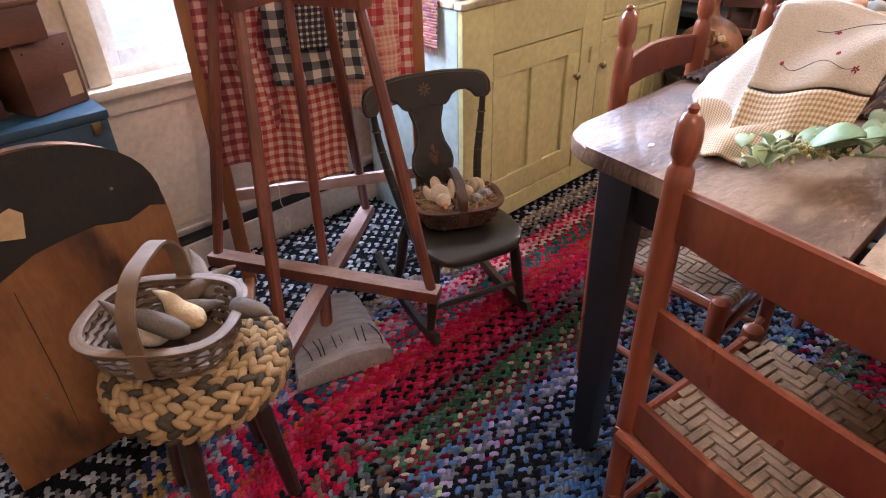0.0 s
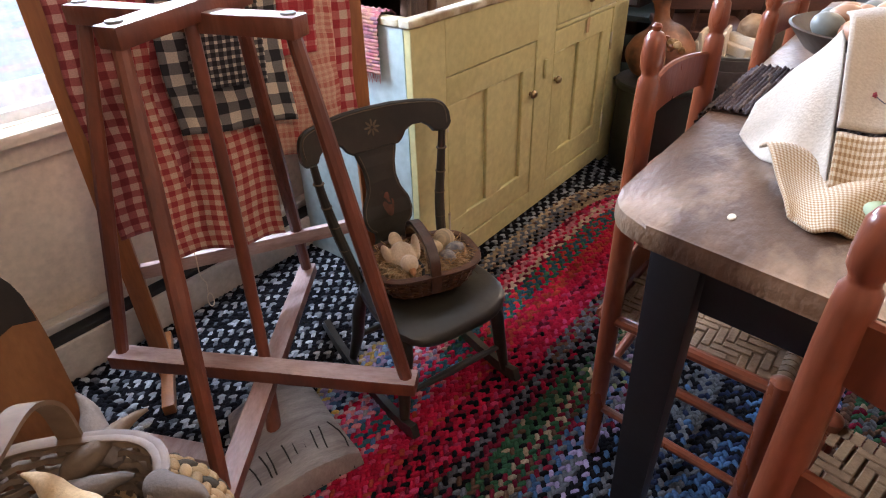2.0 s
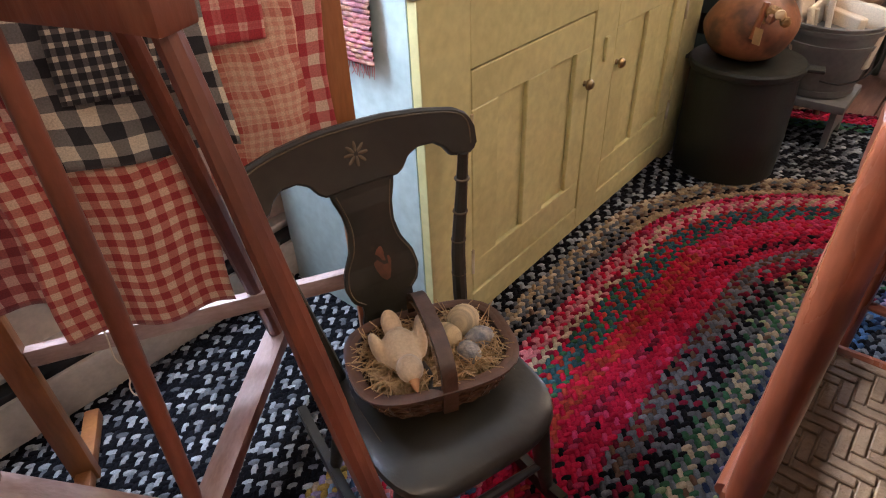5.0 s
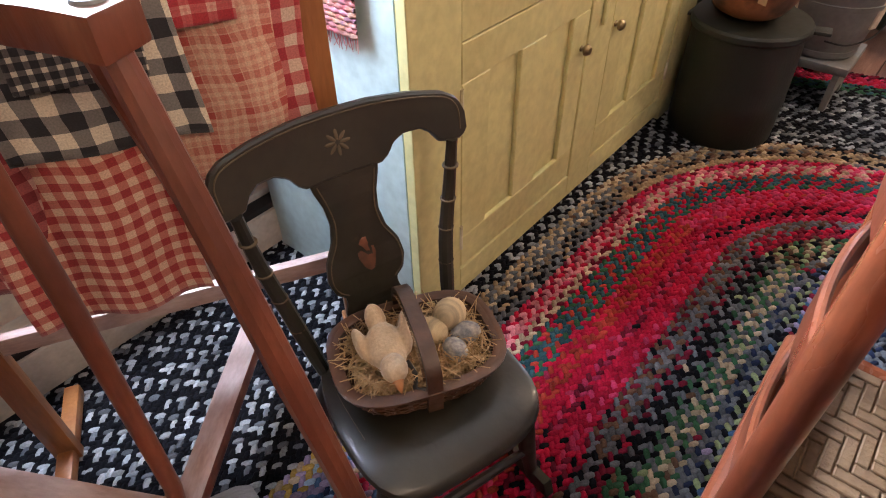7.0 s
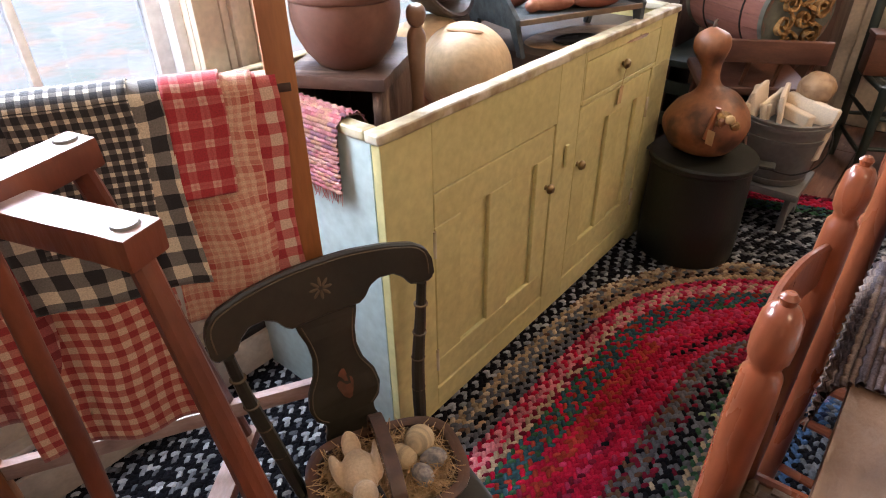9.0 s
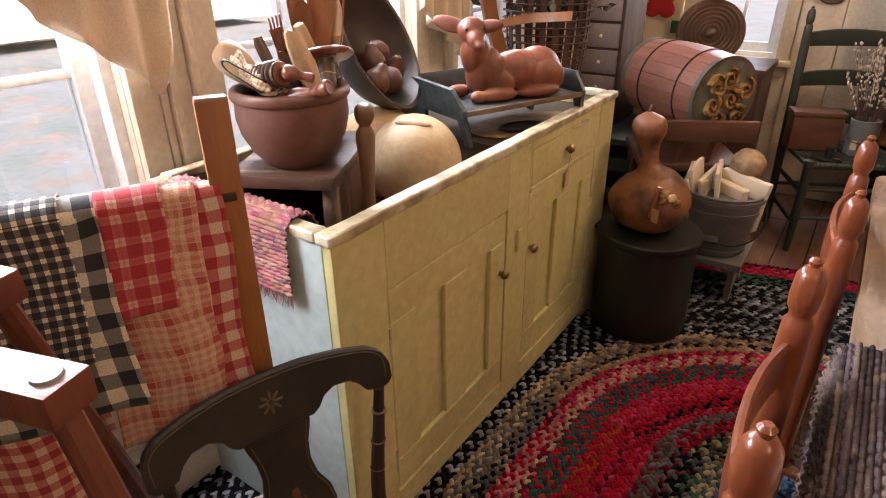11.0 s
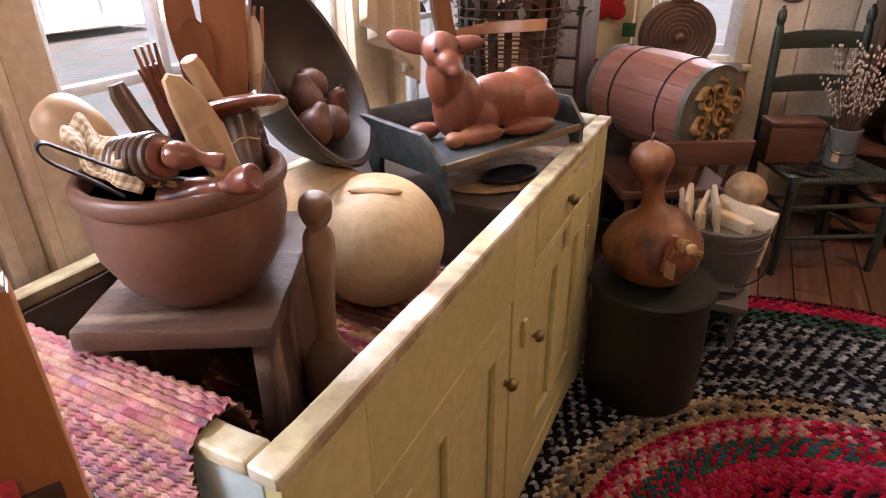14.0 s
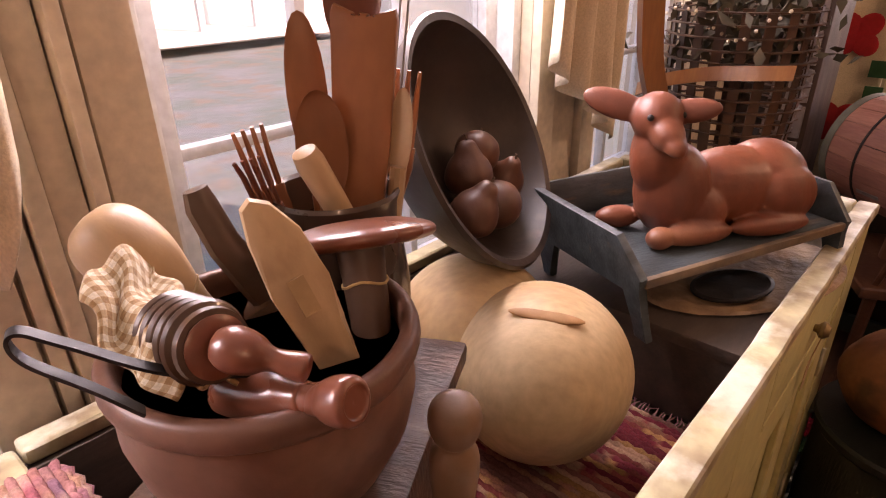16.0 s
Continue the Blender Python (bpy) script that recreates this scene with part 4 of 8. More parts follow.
part("body", lathe([(0, 0.002), (0.06, 0), (0.066, 0.004), (0.09, 0.03), (0.108, 0.065), (0.1145, 0.095), (0.113, 0.122), (0.112, 0.128), (0.104, 0.128), (0.104, 0.09), (0.09, 0.04), (0.055, 0.014), (0, 0.012)], 48, Matrix.Diagonal((0.93, 0.93, 0.98, 1))), M_REDWARE, pot)


def spoon(m, length, bowl, mat, name="wooden_spoon", label="carved reddish wooden spoon", flat=0.25, handle=0.007, category="spoon", dish=True):
    """A spoon up local z: the bowl at the top."""
    e = thing(name, m, label, category)
    h = length - bowl[1]
    part("handle", tube([(0, 0, 0), (0, 0, h * 0.5), (0, 0.001, h + 0.01)], [handle, handle * 0.9, handle * 1.1], 10), mat, e)
    b = blob((bowl[0] / 2, bowl[0] * flat, bowl[1] / 2 + 0.004), (0, 0, h + bowl[1] / 2), seg=18)
    if dish:
        for v in b.verts:
            if v.co.y < 0:
                v.co.y *= -0.35
    part("bowl", b, mat, e)
    return e


def fork(m, length, w, mat, tines=4, label="carved wooden fork with long tines"):
    e = thing("wooden_fork", m, label, "fork")
    h = length * 0.55
    part("handle", tube([(0, 0, 0), (0, 0, h * 0.6), (0, 0, h)], [0.006, 0.007, 0.012], 8, flat=0.6), mat, e)
    b = prism([(-0.011, h - 0.008), (0.011, h - 0.008), (w / 2, h + 0.03), (w / 2, h + 0.05), (-w / 2, h + 0.05), (-w / 2, h + 0.03)], 0.007, bev=0.002)
    part("palm", b, mat, e)
    for k in range(tines):
        x = -w / 2 + w * (k + 0.5) / tines
        part("tine", tube([(x * 0.95, 0, h + 0.045), (x, -0.002, h + 0.08), (x * 1.12, -0.008, length)], [w / tines * 0.42, w / tines * 0.4, 0.0018], 6), mat, e)
    return e


def aim(base, top, spin=0):
    """The pose at base whose z points to top."""
    z = (Vector(top) - Vector(base)).normalized()
    y = Vector((0.72, 0.69, 0))
    y = (y - z * y.dot(z)).normalized()
    x = y.cross(z)
    return Matrix.Translation(base) @ Matrix((x, y, z)).transposed().to_4x4() @ rot(0, 0, spin).to_4x4()


# tools in the pot: springy mallet, dough tools, butter paddle, stamper
ridged = thing("ridged_mallet", aim((1.418, 1.540, 1.026), (1.418, 1.470, 1.042)) @ Matrix.Scale(0.76, 4), "dark ridged wooden mallet with red-brown handle", "mallet")
prof = [(0, 0), (0.022, 0.0)]
for k in range(5):
    z = 0.004 + 0.0135 * k
    prof += [(0.0275, z), (0.0335, z + 0.003), (0.0345, z + 0.006), (0.0325, z + 0.0095), (0.0275, z + 0.0115)]
prof += [(0.030, 0.074), (0.029, 0.080), (0.020, 0.0815), (0, 0.0815)]
part("head", lathe(prof, 32), M_DARKTOOL, ridged)
part("face", lathe([(0.0, 0.080), (0.024, 0.0805), (0.0252, 0.084), (0.021, 0.0865), (0.012, 0.0865), (0, 0.0865)], 28), M_REDTOOL, ridged)
part("handle", lathe(turned([(0, -0.012), (0.011, -0.009), (0.0165, 0.0), (0.0175, 0.010), (0.0145, 0.022), (0.0095, 0.031), (0.0088, 0.040), (0.0108, 0.052), (0.0098, 0.060), (0, 0.062)]), 24, Matrix.Translation((0.0, 0.0, 0.0)) @ (ridged.matrix_world.inverted() @ aim((1.419, 1.468, 1.044), (1.452, 1.420, 1.030)) @ Matrix.Scale(0.78, 4))), M_REDTOOL, ridged)
pestle = thing("wooden_pestle", aim((1.430, 1.51, 0.985), (1.452, 1.412, 1.016)) @ Matrix.Scale(0.86, 4), "glossy red-brown turned wooden pestle", "pestle")
part("head", lathe(turned([(0, 0), (0.016, 0.003), (0.02, 0.02), (0.018, 0.06), (0.013, 0.080), (0.0107, 0.090), (0, 0.091)]), 28), M_REDTOOL, pestle)
part("grip", lathe(turned([(0, 0.089), (0.0105, 0.090), (0.0105, 0.092), (0.012, 0.104), (0.0145, 0.110), (0.0165, 0.116), (0.0175, 0.126), (0.0165, 0.132), (0.0125, 0.1345), (0.010, 0.1330), (0.003, 0.1330), (0, 0.1325)]), 28), M_REDTOOL, pestle)
paddle = thing("butter_paddle", aim((1.515, 1.47, 0.93), (1.470, 1.515, 1.105), 28), "pale worn wooden butter paddle with nicked edge", "paddle")
pp = prism([(-0.007, 0), (0.008, 0), (0.011, 0.05), (0.021, 0.085), (0.024, 0.12), (0.021, 0.155), (0.012, 0.178), (0.002, 0.186), (-0.006, 0.182), (-0.013, 0.16), (-0.017, 0.12), (-0.014, 0.08), (-0.008, 0.05)], 0.012, bev=0.004)
part("blade", wear(pp, 0.0016, 30), M_PALESPOON, paddle)
part("paper_tag", prism([(-0.006, 0.10), (0.006, 0.10), (0.006, 0.128), (-0.006, 0.128)], 0.001, Matrix.Translation((0.002, -0.0075, 0)), bev=0), M_TAG, paddle)
stamper = thing("wooden_stamper", aim((1.535, 1.475, 0.925), (1.560, 1.520, 1.052)), "dark wooden stamper with a broad round disc", "stamper")
part("handle", lathe([(0, 0), (0.014, 0.002), (0.0155, 0.06), (0.017, 0.10), (0.019, 0.128), (0, 0.128)], 20), M_DARKTOOL, stamper)
part("disc", lathe([(0, 0.126), (0.050, 0.126)] + turned([(0.056, 0.1275), (0.0595, 0.131), (0.058, 0.136), (0.048, 0.1405), (0.028, 0.145), (0.0, 0.1465)], 5), 64), M_REDTOOL, stamper, "smooth brown turned disc")
part("string", tube([(0.0175 * math.cos(a), 0.0175 * math.sin(a), 0.098 + 0.002 * math.sin(3 * a)) for a in lin(0, 2 * math.pi, 16)], 0.0012, 5), M_STRAW, stamper)
darter = thing("dark_wooden_handle", aim((1.53, 1.58, 0.96), (1.478, 1.617, 1.078), 20), "black-stained wooden tool handle", "tool")
part("grip", tube([(0, 0, 0), (0, 0, 0.05), (0, 0, 0.09), (0.006, 0, 0.125), (0.010, 0, 0.137)], [0.015, 0.0165, 0.0155, 0.0145, 0.011], 10, flat=0.65), M_DARKTOOL, darter)
part("block", box((0.052, 0.038, 0.03), (-0.006, 0, 0.02), rot(0, 8, 12), bev=0.006), M_DARKTOOL, darter)
masher = thing("pale_wooden_masher", aim((1.475, 1.575, 0.975), (1.420, 1.640, 1.068)), "pale smooth wooden masher with a rounded end", "masher")
part("body", lathe(turned([(0, 0), (0.012, 0.002), (0.013, 0.03), (0.016, 0.045), (0.023, 0.065), (0.029, 0.085), (0.0305, 0.105), (0.027, 0.122), (0.017, 0.133), (0, 0.137)]), 26), M_PALESPOON, masher)
part("twine", tube([(0.0185 * math.cos(a), 0.0185 * math.sin(a), 0.05 + 0.004 * math.sin(2 * a)) for a in lin(0, 4 * math.pi, 30)], 0.0013, 5), M_STRAW, masher)


def rag_fn(u, v):
    """A crumpled cloth from the masher's neck down to the rim of the pot."""
    t, w = v / 0.15, u / 0.09
    left = Vector((1.385, 1.572, 1.052)).lerp(Vector((1.392, 1.492, 1.012)), t)
    right = Vector((1.437, 1.598, 1.050)).lerp(Vector((1.432, 1.478, 1.004)), t)
    p = left.lerp(right, w)
    p.z += 0.012 * math.sin(math.pi * w) + 0.005 * math.sin(13 * w + 5 * t) + 0.006 * math.sin(9 * t + 4 * w) * (1 - 0.5 * t)
    p.x -= 0.010 * math.sin(math.pi * t) * (1 - w) + 0.003 * math.sin(17 * t + 6 * w)
    return p


cl = sheet(rag_fn, lin(0, 0.09, 24), lin(0, 0.15, 30), 0.003, mat=M_TANCHECK, name="checked_cloth")
tagged(cl, "small tan checked cloth tucked in a pot", "cloth")
tong = thing("iron_tongs", pose(0, 0, 0), "thin dark iron tongs with a looped end", "tongs")
loop = smooth_path([(1.47, 1.47, 1.0), (1.40, 1.492, 1.026), (1.356, 1.516, 1.058), (1.340, 1.524, 1.070), (1.334, 1.526, 1.066), (1.338, 1.520, 1.054), (1.358, 1.505, 1.034), (1.376, 1.490, 1.014)], 7)
part("bent_rod", strap(loop, 0.008, 0.0022, (0.35, 0.9, 0.1)), M_IRON, tong)

# crock with carved spoons and forks
CX, CY = 1.607, 1.607
crock = thing("dark_crock", pose(CX, CY, WB + SH), "dark brown glazed crock full of carved utensils", "crock")
part("body", lathe([(0, 0.002), (0.05, 0), (0.06, 0.01), (0.0655, 0.05), (0.0655, 0.10), (0.060, 0.145), (0.0555, 0.16), (0.057, 0.185), (0.060, 0.193), (0.0585, 0.197), (0.054, 0.194), (0.052, 0.165), (0.058, 0.10), (0.056, 0.02), (0, 0.012)], 36), M_CROCK, crock)
part("handle", tube(smooth_path([(-0.058, 0, 0.15), (-0.085, 0, 0.14), (-0.088, 0, 0.11), (-0.064, 0, 0.085)], 6), 0.008, 8), M_CROCK, crock)
cb = (CX, CY, WB + SH + 0.03)
spoon(aim((CX, CY + 0.01, cb[2]), (CX - 0.008, CY + 0.0, 1.142), 8), 0.25, (0.046, 0.095), M_SPOON)
spat = thing("slotted_spatula", aim((CX + 0.01, CY, cb[2]), (1.640, 1.585, 1.215), -8), "red-brown carved wooden spatula with slots", "spatula")
part("handle", prism([(-0.012, 0), (0.012, 0), (0.020, 0.125), (-0.016, 0.125)], 0.010, bev=0.002), M_SPOON, spat)
part("blade", prism([(-0.017, 0.124), (0.021, 0.124), (0.026, 0.2), (0.028, 0.31), (0.0255, 0.318), (0.008, 0.312), (0.006, 0.30), (0.0035, 0.312), (-0.004, 0.313), (-0.006, 0.30), (-0.009, 0.312), (-0.0255, 0.318), (-0.028, 0.31), (-0.024, 0.2)], 0.009, bev=0.002), M_SPOON, spat)
spoon(aim((CX + 0.012, CY + 0.012, cb[2]), (1.648, 1.605, 1.262), -6), 0.39, (0.052, 0.11), M_REDTOOL, label="dark red carved wooden spoon")
spoon(aim((CX - 0.004, CY + 0.012, cb[2]), (1.612, 1.64, 1.205), 12), 0.31, (0.036, 0.13), M_SPOON, name="flat_paddle", label="flat reddish wooden paddle", flat=0.1, category="paddle", dish=False)
fork(aim((CX + 0.03, CY - 0.005, cb[2]), (1.690, 1.594, 1.145), -12), 0.265, 0.036, M_SPOON)
fork(aim((CX - 0.012, CY + 0.02, cb[2]), (1.548, 1.634, 1.105), 25), 0.235, 0.028, M_SPOON)
fork(aim((CX - 0.02, CY, cb[2]), (1.540, 1.622, 1.082), 10), 0.215, 0.024, M_REDTOOL)
stick = thing("worn_wooden_stick", aim((CX + 0.02, CY - 0.03, cb[2] + 0.08), (1.556, 1.588, 1.122)), "thick pale worn wooden stick", "stick")
part("shaft", lathe([(0, 0), (0.010, 0.002), (0.0115, 0.08), (0.0125, 0.135), (0.0105, 0.146), (0.004, 0.149), (0, 0.149)], 16), M_PALESPOON, stick)
spoon(aim((CX + 0.03, CY - 0.03, cb[2] + 0.05), (1.652, 1.563, 1.110), -30), 0.20, (0.024, 0.075), M_PALESPOON, label="narrow pale wooden spoon")
wh = thing("wire_whisk", pose(0, 0, 0), "two thin wire stems standing in a crock", "whisk")
for dx in (0.0, 0.010):
    part("wire", tube([(CX + 0.03, CY, cb[2] + 0.05), (1.672 + dx, 1.598, 1.10), (1.71 + dx, 1.606, 1.26)], 0.0011, 5), M_PAIL, wh)

# clothes-peg shaped masher standing in the well
peg = thing("turned_masher", aim((1.587, 1.452, WB + 0.004), (1.530, 1.397, 0.968)), "old brown turned wooden masher with a knob end", "masher")
part("pounder", lathe(turned([(0, 0), (0.03, 0.0), (0.034, 0.006), (0.036, 0.045), (0.033, 0.085), (0.027, 0.105), (0.016, 0.125), (0.0128, 0.138), (0, 0.140)]), 30), M_PEG, peg)
part("shaft", lathe(turned([(0, 0.136), (0.0126, 0.137), (0.0125, 0.15), (0.0135, 0.19), (0.0165, 0.245), (0.0185, 0.28), (0.0175, 0.30), (0.0115, 0.313), (0.0103, 0.317), (0, 0.318)]), 30), M_PEG, peg)
part("knob", lathe(turned([(0, 0.315), (0.0100, 0.316), (0.0105, 0.318), (0.0155, 0.324), (0.0185, 0.336), (0.0175, 0.349), (0.011, 0.356), (0, 0.357)]), 30), M_PEG, peg)

# pale turned bowls standing on edge
def bowl_on_edge(at, toward, r, mat, slot, label):
    m = Matrix.Translation(at) @ Vector(toward).to_track_quat("Z", "Y").to_matrix().to_4x4()
    e = thing("turned_wooden_bowl", m, label, "bowl", "pale bowls")
    prof = [(0, 0.92), (0.16, 0.915)] + [(math.sin(a), math.cos(a) * 0.93) for a in lin(0.2, 1.57, 14)] + [(0.995, -0.10), (0.99, -0.14), (0.945, -0.14), (0.93, -0.05)] + [(math.sin(a) * 0.9, math.cos(a) * 0.83) for a in lin(1.5, 0.1, 10)] + [(0, 0.83)]
    part("shell", lathe([(a * r, b * r) for a, b in prof], 56), mat, e)
    if slot:
        b = blob((0.046, 0.009, 0.004), (0, 0, 0), seg=18)
        up = m.to_3x3().inverted() @ Vector((-0.02, -0.02, 1))
        n = (Vector((0, 0, 1)) * 0.32 + up.normalized() * 0.86).normalized()
        q = Matrix.Translation(n * r * 0.950) @ n.to_track_quat("Z", "X").to_matrix().to_4x4()
        bmesh.ops.transform(b, matrix=q @ rot(0, 0, 82).to_4x4(), verts=b.verts)
        part("finger_slot", b, M_SLOT, e, "darker carved finger slot")
    return e


M_SLOT = surf("raw_carved_wood", (0.40, 0.22, 0.09), (0.32, 0.16, 0.06), 0.6, scale=20, bump=0.1)
bowl_on_edge((1.852, 1.530, WB + 0.006 + 0.1215), (-0.78, -0.55, 0.30), 0.1185, M_BOWLWOOD, True, "pale turned wooden bowl standing on its edge")
bowl_on_edge((1.862, 1.650, WB + 0.006 + 0.123), (-0.70, -0.62, 0.36), 0.118, M_BOWLWOOD, False, "pale turned wooden bowl leaning behind another")

# dark dough bowl leaning at the window, with wooden fruit
DC, DN = Vector((1.922, 1.696, 1.010)), Vector((0.26, -0.86, 0.44)).normalized()
DB = Matrix.Translation(DC) @ DN.to_track_quat("Z", "Y").to_matrix().to_4x4()
db = thing("dark_dough_bowl", DB, "large dark wooden bowl leaning on edge", "bowl")
part("shell", lathe([(0, -0.082), (0.08, -0.08), (0.125, -0.055), (0.155, -0.02), (0.168, 0.008), (0.172, 0.016), (0.168, 0.021), (0.159, 0.018), (0.148, -0.012), (0.118, -0.045), (0.075, -0.066), (0, -0.069)], 56, Matrix.Scale(1.05, 4)), M_DARKBOWL, db)


def fruit(at, r, kind):
    e = thing("wooden_fruit", pose(*at, R.uniform(-30, 30), R.uniform(-30, 30), R.uniform(0, 360)), "dull brown carved wooden pear" if kind else "dull brown carved wooden apple", "fruit", "wooden fruit")
    pr = turned([(0, -0.95), (0.5, -0.88), (0.9, -0.5), (1.0, -0.05), (0.85, 0.45), (0.55, 0.85), (0.40, 1.15), (0.25, 1.34), (0, 1.4)], 3) if kind else turned([(0, -0.92), (0.5, -0.86), (0.88, -0.5), (1.0, 0.0), (0.88, 0.48), (0.5, 0.82), (0.2, 0.92), (0, 0.93)], 3)
    part("flesh", lathe([(a * r, b * r) for a, b in pr], 22), M_FRUIT, e)
    part("stem", tube([(0, 0, r * (1.35 if kind else 0.9)), (0.003, 0, r * (1.6 if kind else 1.12))], 0.002, 5), M_TWIG, e)


DR = Vector((-DN.y, DN.x, 0)).normalized()
DD = DR.cross(DN)
for a, b, h, r, k in ((-0.055, 0.078, -0.020, 0.034, 1), (0.010, 0.090, -0.018, 0.036, 0), (0.066, 0.070, -0.018, 0.030, 1), (-0.015, 0.032, -0.026, 0.034, 1), (0.038, 0.014, -0.028, 0.033, 0)):
    q = DC + DR * a + DD * b + DN * (h + 0.004)
    fruit(tuple(q), r, k)

# grey-blue dough tray with a clay lamb
TZ = 0.7675
tray = thing("painted_wooden_tray", pose(2.213, 1.492, TZ, 0, 0, -22), "grey-blue painted wooden tray on cut-out feet", "tray")
fl = 0.083
part("bottom_board", box((0.40, 0.225, 0.012), (0, 0, fl), bev=0.003), M_GREYBLUE, tray)
part("back_board", box((0.41, 0.011, 0.066), (0, 0.120, fl + 0.034), rot(-12), bev=0.003), M_GREYBLUE, tray)
part("front_lip", box((0.408, 0.010, 0.014), (0, -0.116, fl + 0.001), bev=0.003), M_TRAYEDGE, tray, "rubbed brown front edge")
for sx in (-1, 1):
    o = [(-0.116, -0.008), (-0.124, -0.045), (-0.134, -0.083), (-0.110, -0.083), (-0.102, -0.050), (-0.090, -0.014), (0.072, -0.014), (0.082, -0.050), (0.084, -0.083), (0.106, -0.083), (0.112, -0.045), (0.112, 0.0), (0.134, 0.066), (-0.075, 0.060), (-0.122, 0.010)]
    mm = Matrix.Translation((sx * 0.208, 0, fl)) @ rot(0, 0, 90).to_4x4() @ rot(8 * sx, 0, 0).to_4x4()
    part("end_board", prism(o, 0.013, mm, bev=0.003), M_GREYBLUE, tray)
mat1 = thing("oval_straw_mat", pose(2.262, 1.412, TZ + 0.001, 0, 0, -24), "oval braided straw mat with worn brown middle", "mat")
part("mat", wear(lathe([(0, 0.0005), (0.9, 0.0005), (1.0, 0.003), (0.96, 0.0065), (0.5, 0.007), (0, 0.007)], 48, Matrix.Diagonal((0.20, 0.110, 1, 1))), 0.0008, 40), M_WORN, mat1)
lid = thing("black_iron_disc", pose(2.185, 1.405, TZ + 0.0090, 0, 0, -24), "small oval black iron dish", "dish")
part("disc", lathe([(0, 0), (0.06, 0), (0.072, 0.005), (0.073, 0.009), (0.066, 0.010), (0.058, 0.006), (0, 0.006)], 40, Matrix.Diagonal((1, 0.62, 1, 1))), M_IRON, lid)

# lamb: one plain mesh of clay
lamb = bmesh.new()
LA = pose(2.222, 1.470, TZ + fl + 0.006, 0, 0, -31)
for r3, at, ro in (((0.105, 0.060, 0.062), (0.025, 0.0, 0.060), rot(0, 2)), ((0.072, 0.064, 0.066), (0.088, 0.002, 0.062), rot(0, 4)), ((0.056, 0.055, 0.074), (-0.080, -0.003, 0.068), rot(0, -4)),
                   ((0.041, 0.039, 0.064), (-0.112, -0.005, 0.122), rot(0, -6)), ((0.036, 0.036, 0.036), (-0.124, -0.006, 0.180), rot(0, 0)), ((0.024, 0.034, 0.023), (-0.126, -0.032, 0.166), rot(28, 0, -2)), ((0.015, 0.020, 0.014), (-0.126, -0.055, 0.152), rot(24, 0, -2)),
                   ((0.010, 0.008, 0.004), (-0.126, -0.066, 0.142), rot()), ((0.060, 0.018, 0.018), (-0.070, -0.060, 0.018), rot(0, 0, -4)), ((0.022, 0.018, 0.017), (-0.128, -0.056, 0.017), rot()), ((0.036, 0.019, 0.018), (-0.140, 0.036, 0.018), rot(0, 0, -14)), ((0.040, 0.030, 0.040), (-0.045, -0.034, 0.040), rot()),
                   ((0.068, 0.020, 0.017), (0.055, -0.066, 0.018), rot(0, 0, -5)), ((0.058, 0.034, 0.050), (0.092, -0.042, 0.050), rot(0, 0, 0)), ((0.050, 0.010, 0.021), (-0.172, 0.024, 0.196), rot(20, -16, 146)), ((0.043, 0.010, 0.018), (-0.086, -0.026, 0.190), rot(-20, -8, -32))):
    blob(r3, at, ro, lamb, 20)
rm = part("clay_lamb", lamb, M_LAMB)
rm.matrix_world = LA
md = rm.modifiers.new("one_body", "REMESH")
md.mode, md.voxel_size, md.use_smooth_shade = "VOXEL", 0.0026, True
sm = rm.modifiers.new("soft", "SMOOTH")
sm.factor, sm.iterations = 0.5, 12
tagged(rm, "glazed red-brown clay figure of a lying lamb", "figurine")
for a in ((-0.150, -0.028, 0.186), (-0.100, -0.030, 0.186)):
    eye = part("lamb_eye", blob((0.0048, 0.0048, 0.0048), a, seg=10), M_IRON, rm)

# ---- beyond the sink ----
stool = thing("black_stool", pose(2.615, 1.125, 0.013), "black-green painted round keg stool", "stool")
part("body", lathe([(0, 0), (0.158, 0), (0.162, 0.006), (0.164, 0.12), (0.166, 0.13), (0.164, 0.14), (0.161, 0.27), (0.158, 0.335), (0, 0.335)], 28), M_STOOLBLK, stool)
part("lid", lathe([(0, 0.335), (0.166, 0.336), (0.171, 0.343), (0.171, 0.357), (0.166, 0.364), (0, 0.366)], 40), M_STOOLBLK, stool)
for a in (-78, 102):
    part("ear", box((0.06, 0.05, 0.012), (0.185 * math.cos(radians(a)), 0.185 * math.sin(radians(a)), 0.352), rot(0, 0, a), bev=0.006), M_STOOLBLK, stool)
gz = 0.379
gourd = thing("dried_gourd", pose(2.612, 1.143, gz), "mottled orange-brown dried gourd with long neck", "gourd")
path = smooth_path([(0, 0, 0.004), (0, 0, 0.03), (0, 0, 0.10), (0, 0.004, 0.168), (0, 0.012, 0.212), (0.0, 0.020, 0.27), (0, 0.028, 0.325), (0, 0.034, 0.362), (0, 0.036, 0.385)], 6)
rad = smooth_path([(0.06, 0, 0), (0.105, 0, 0), (0.133, 0, 0), (0.098, 0, 0), (0.036, 0, 0), (0.029, 0, 0), (0.052, 0, 0), (0.046, 0, 0), (0.012, 0, 0)], 6)
part("shell", wear(tube(path, [q.x for q in rad], 28), 0.004, 7), M_GOURD, gourd)
part("stem", tube([(0, 0.036, 0.38), (0.002, 0.037, 0.395), (0.006, 0.033, 0.408)], [0.006, 0.004, 0.005], 7), M_TWIG, gourd)
bun = thing("dried_bundle", pose(2.498, 1.060, gz + 0.150), "small dried pods and twigs tied with a tag", "ornament")
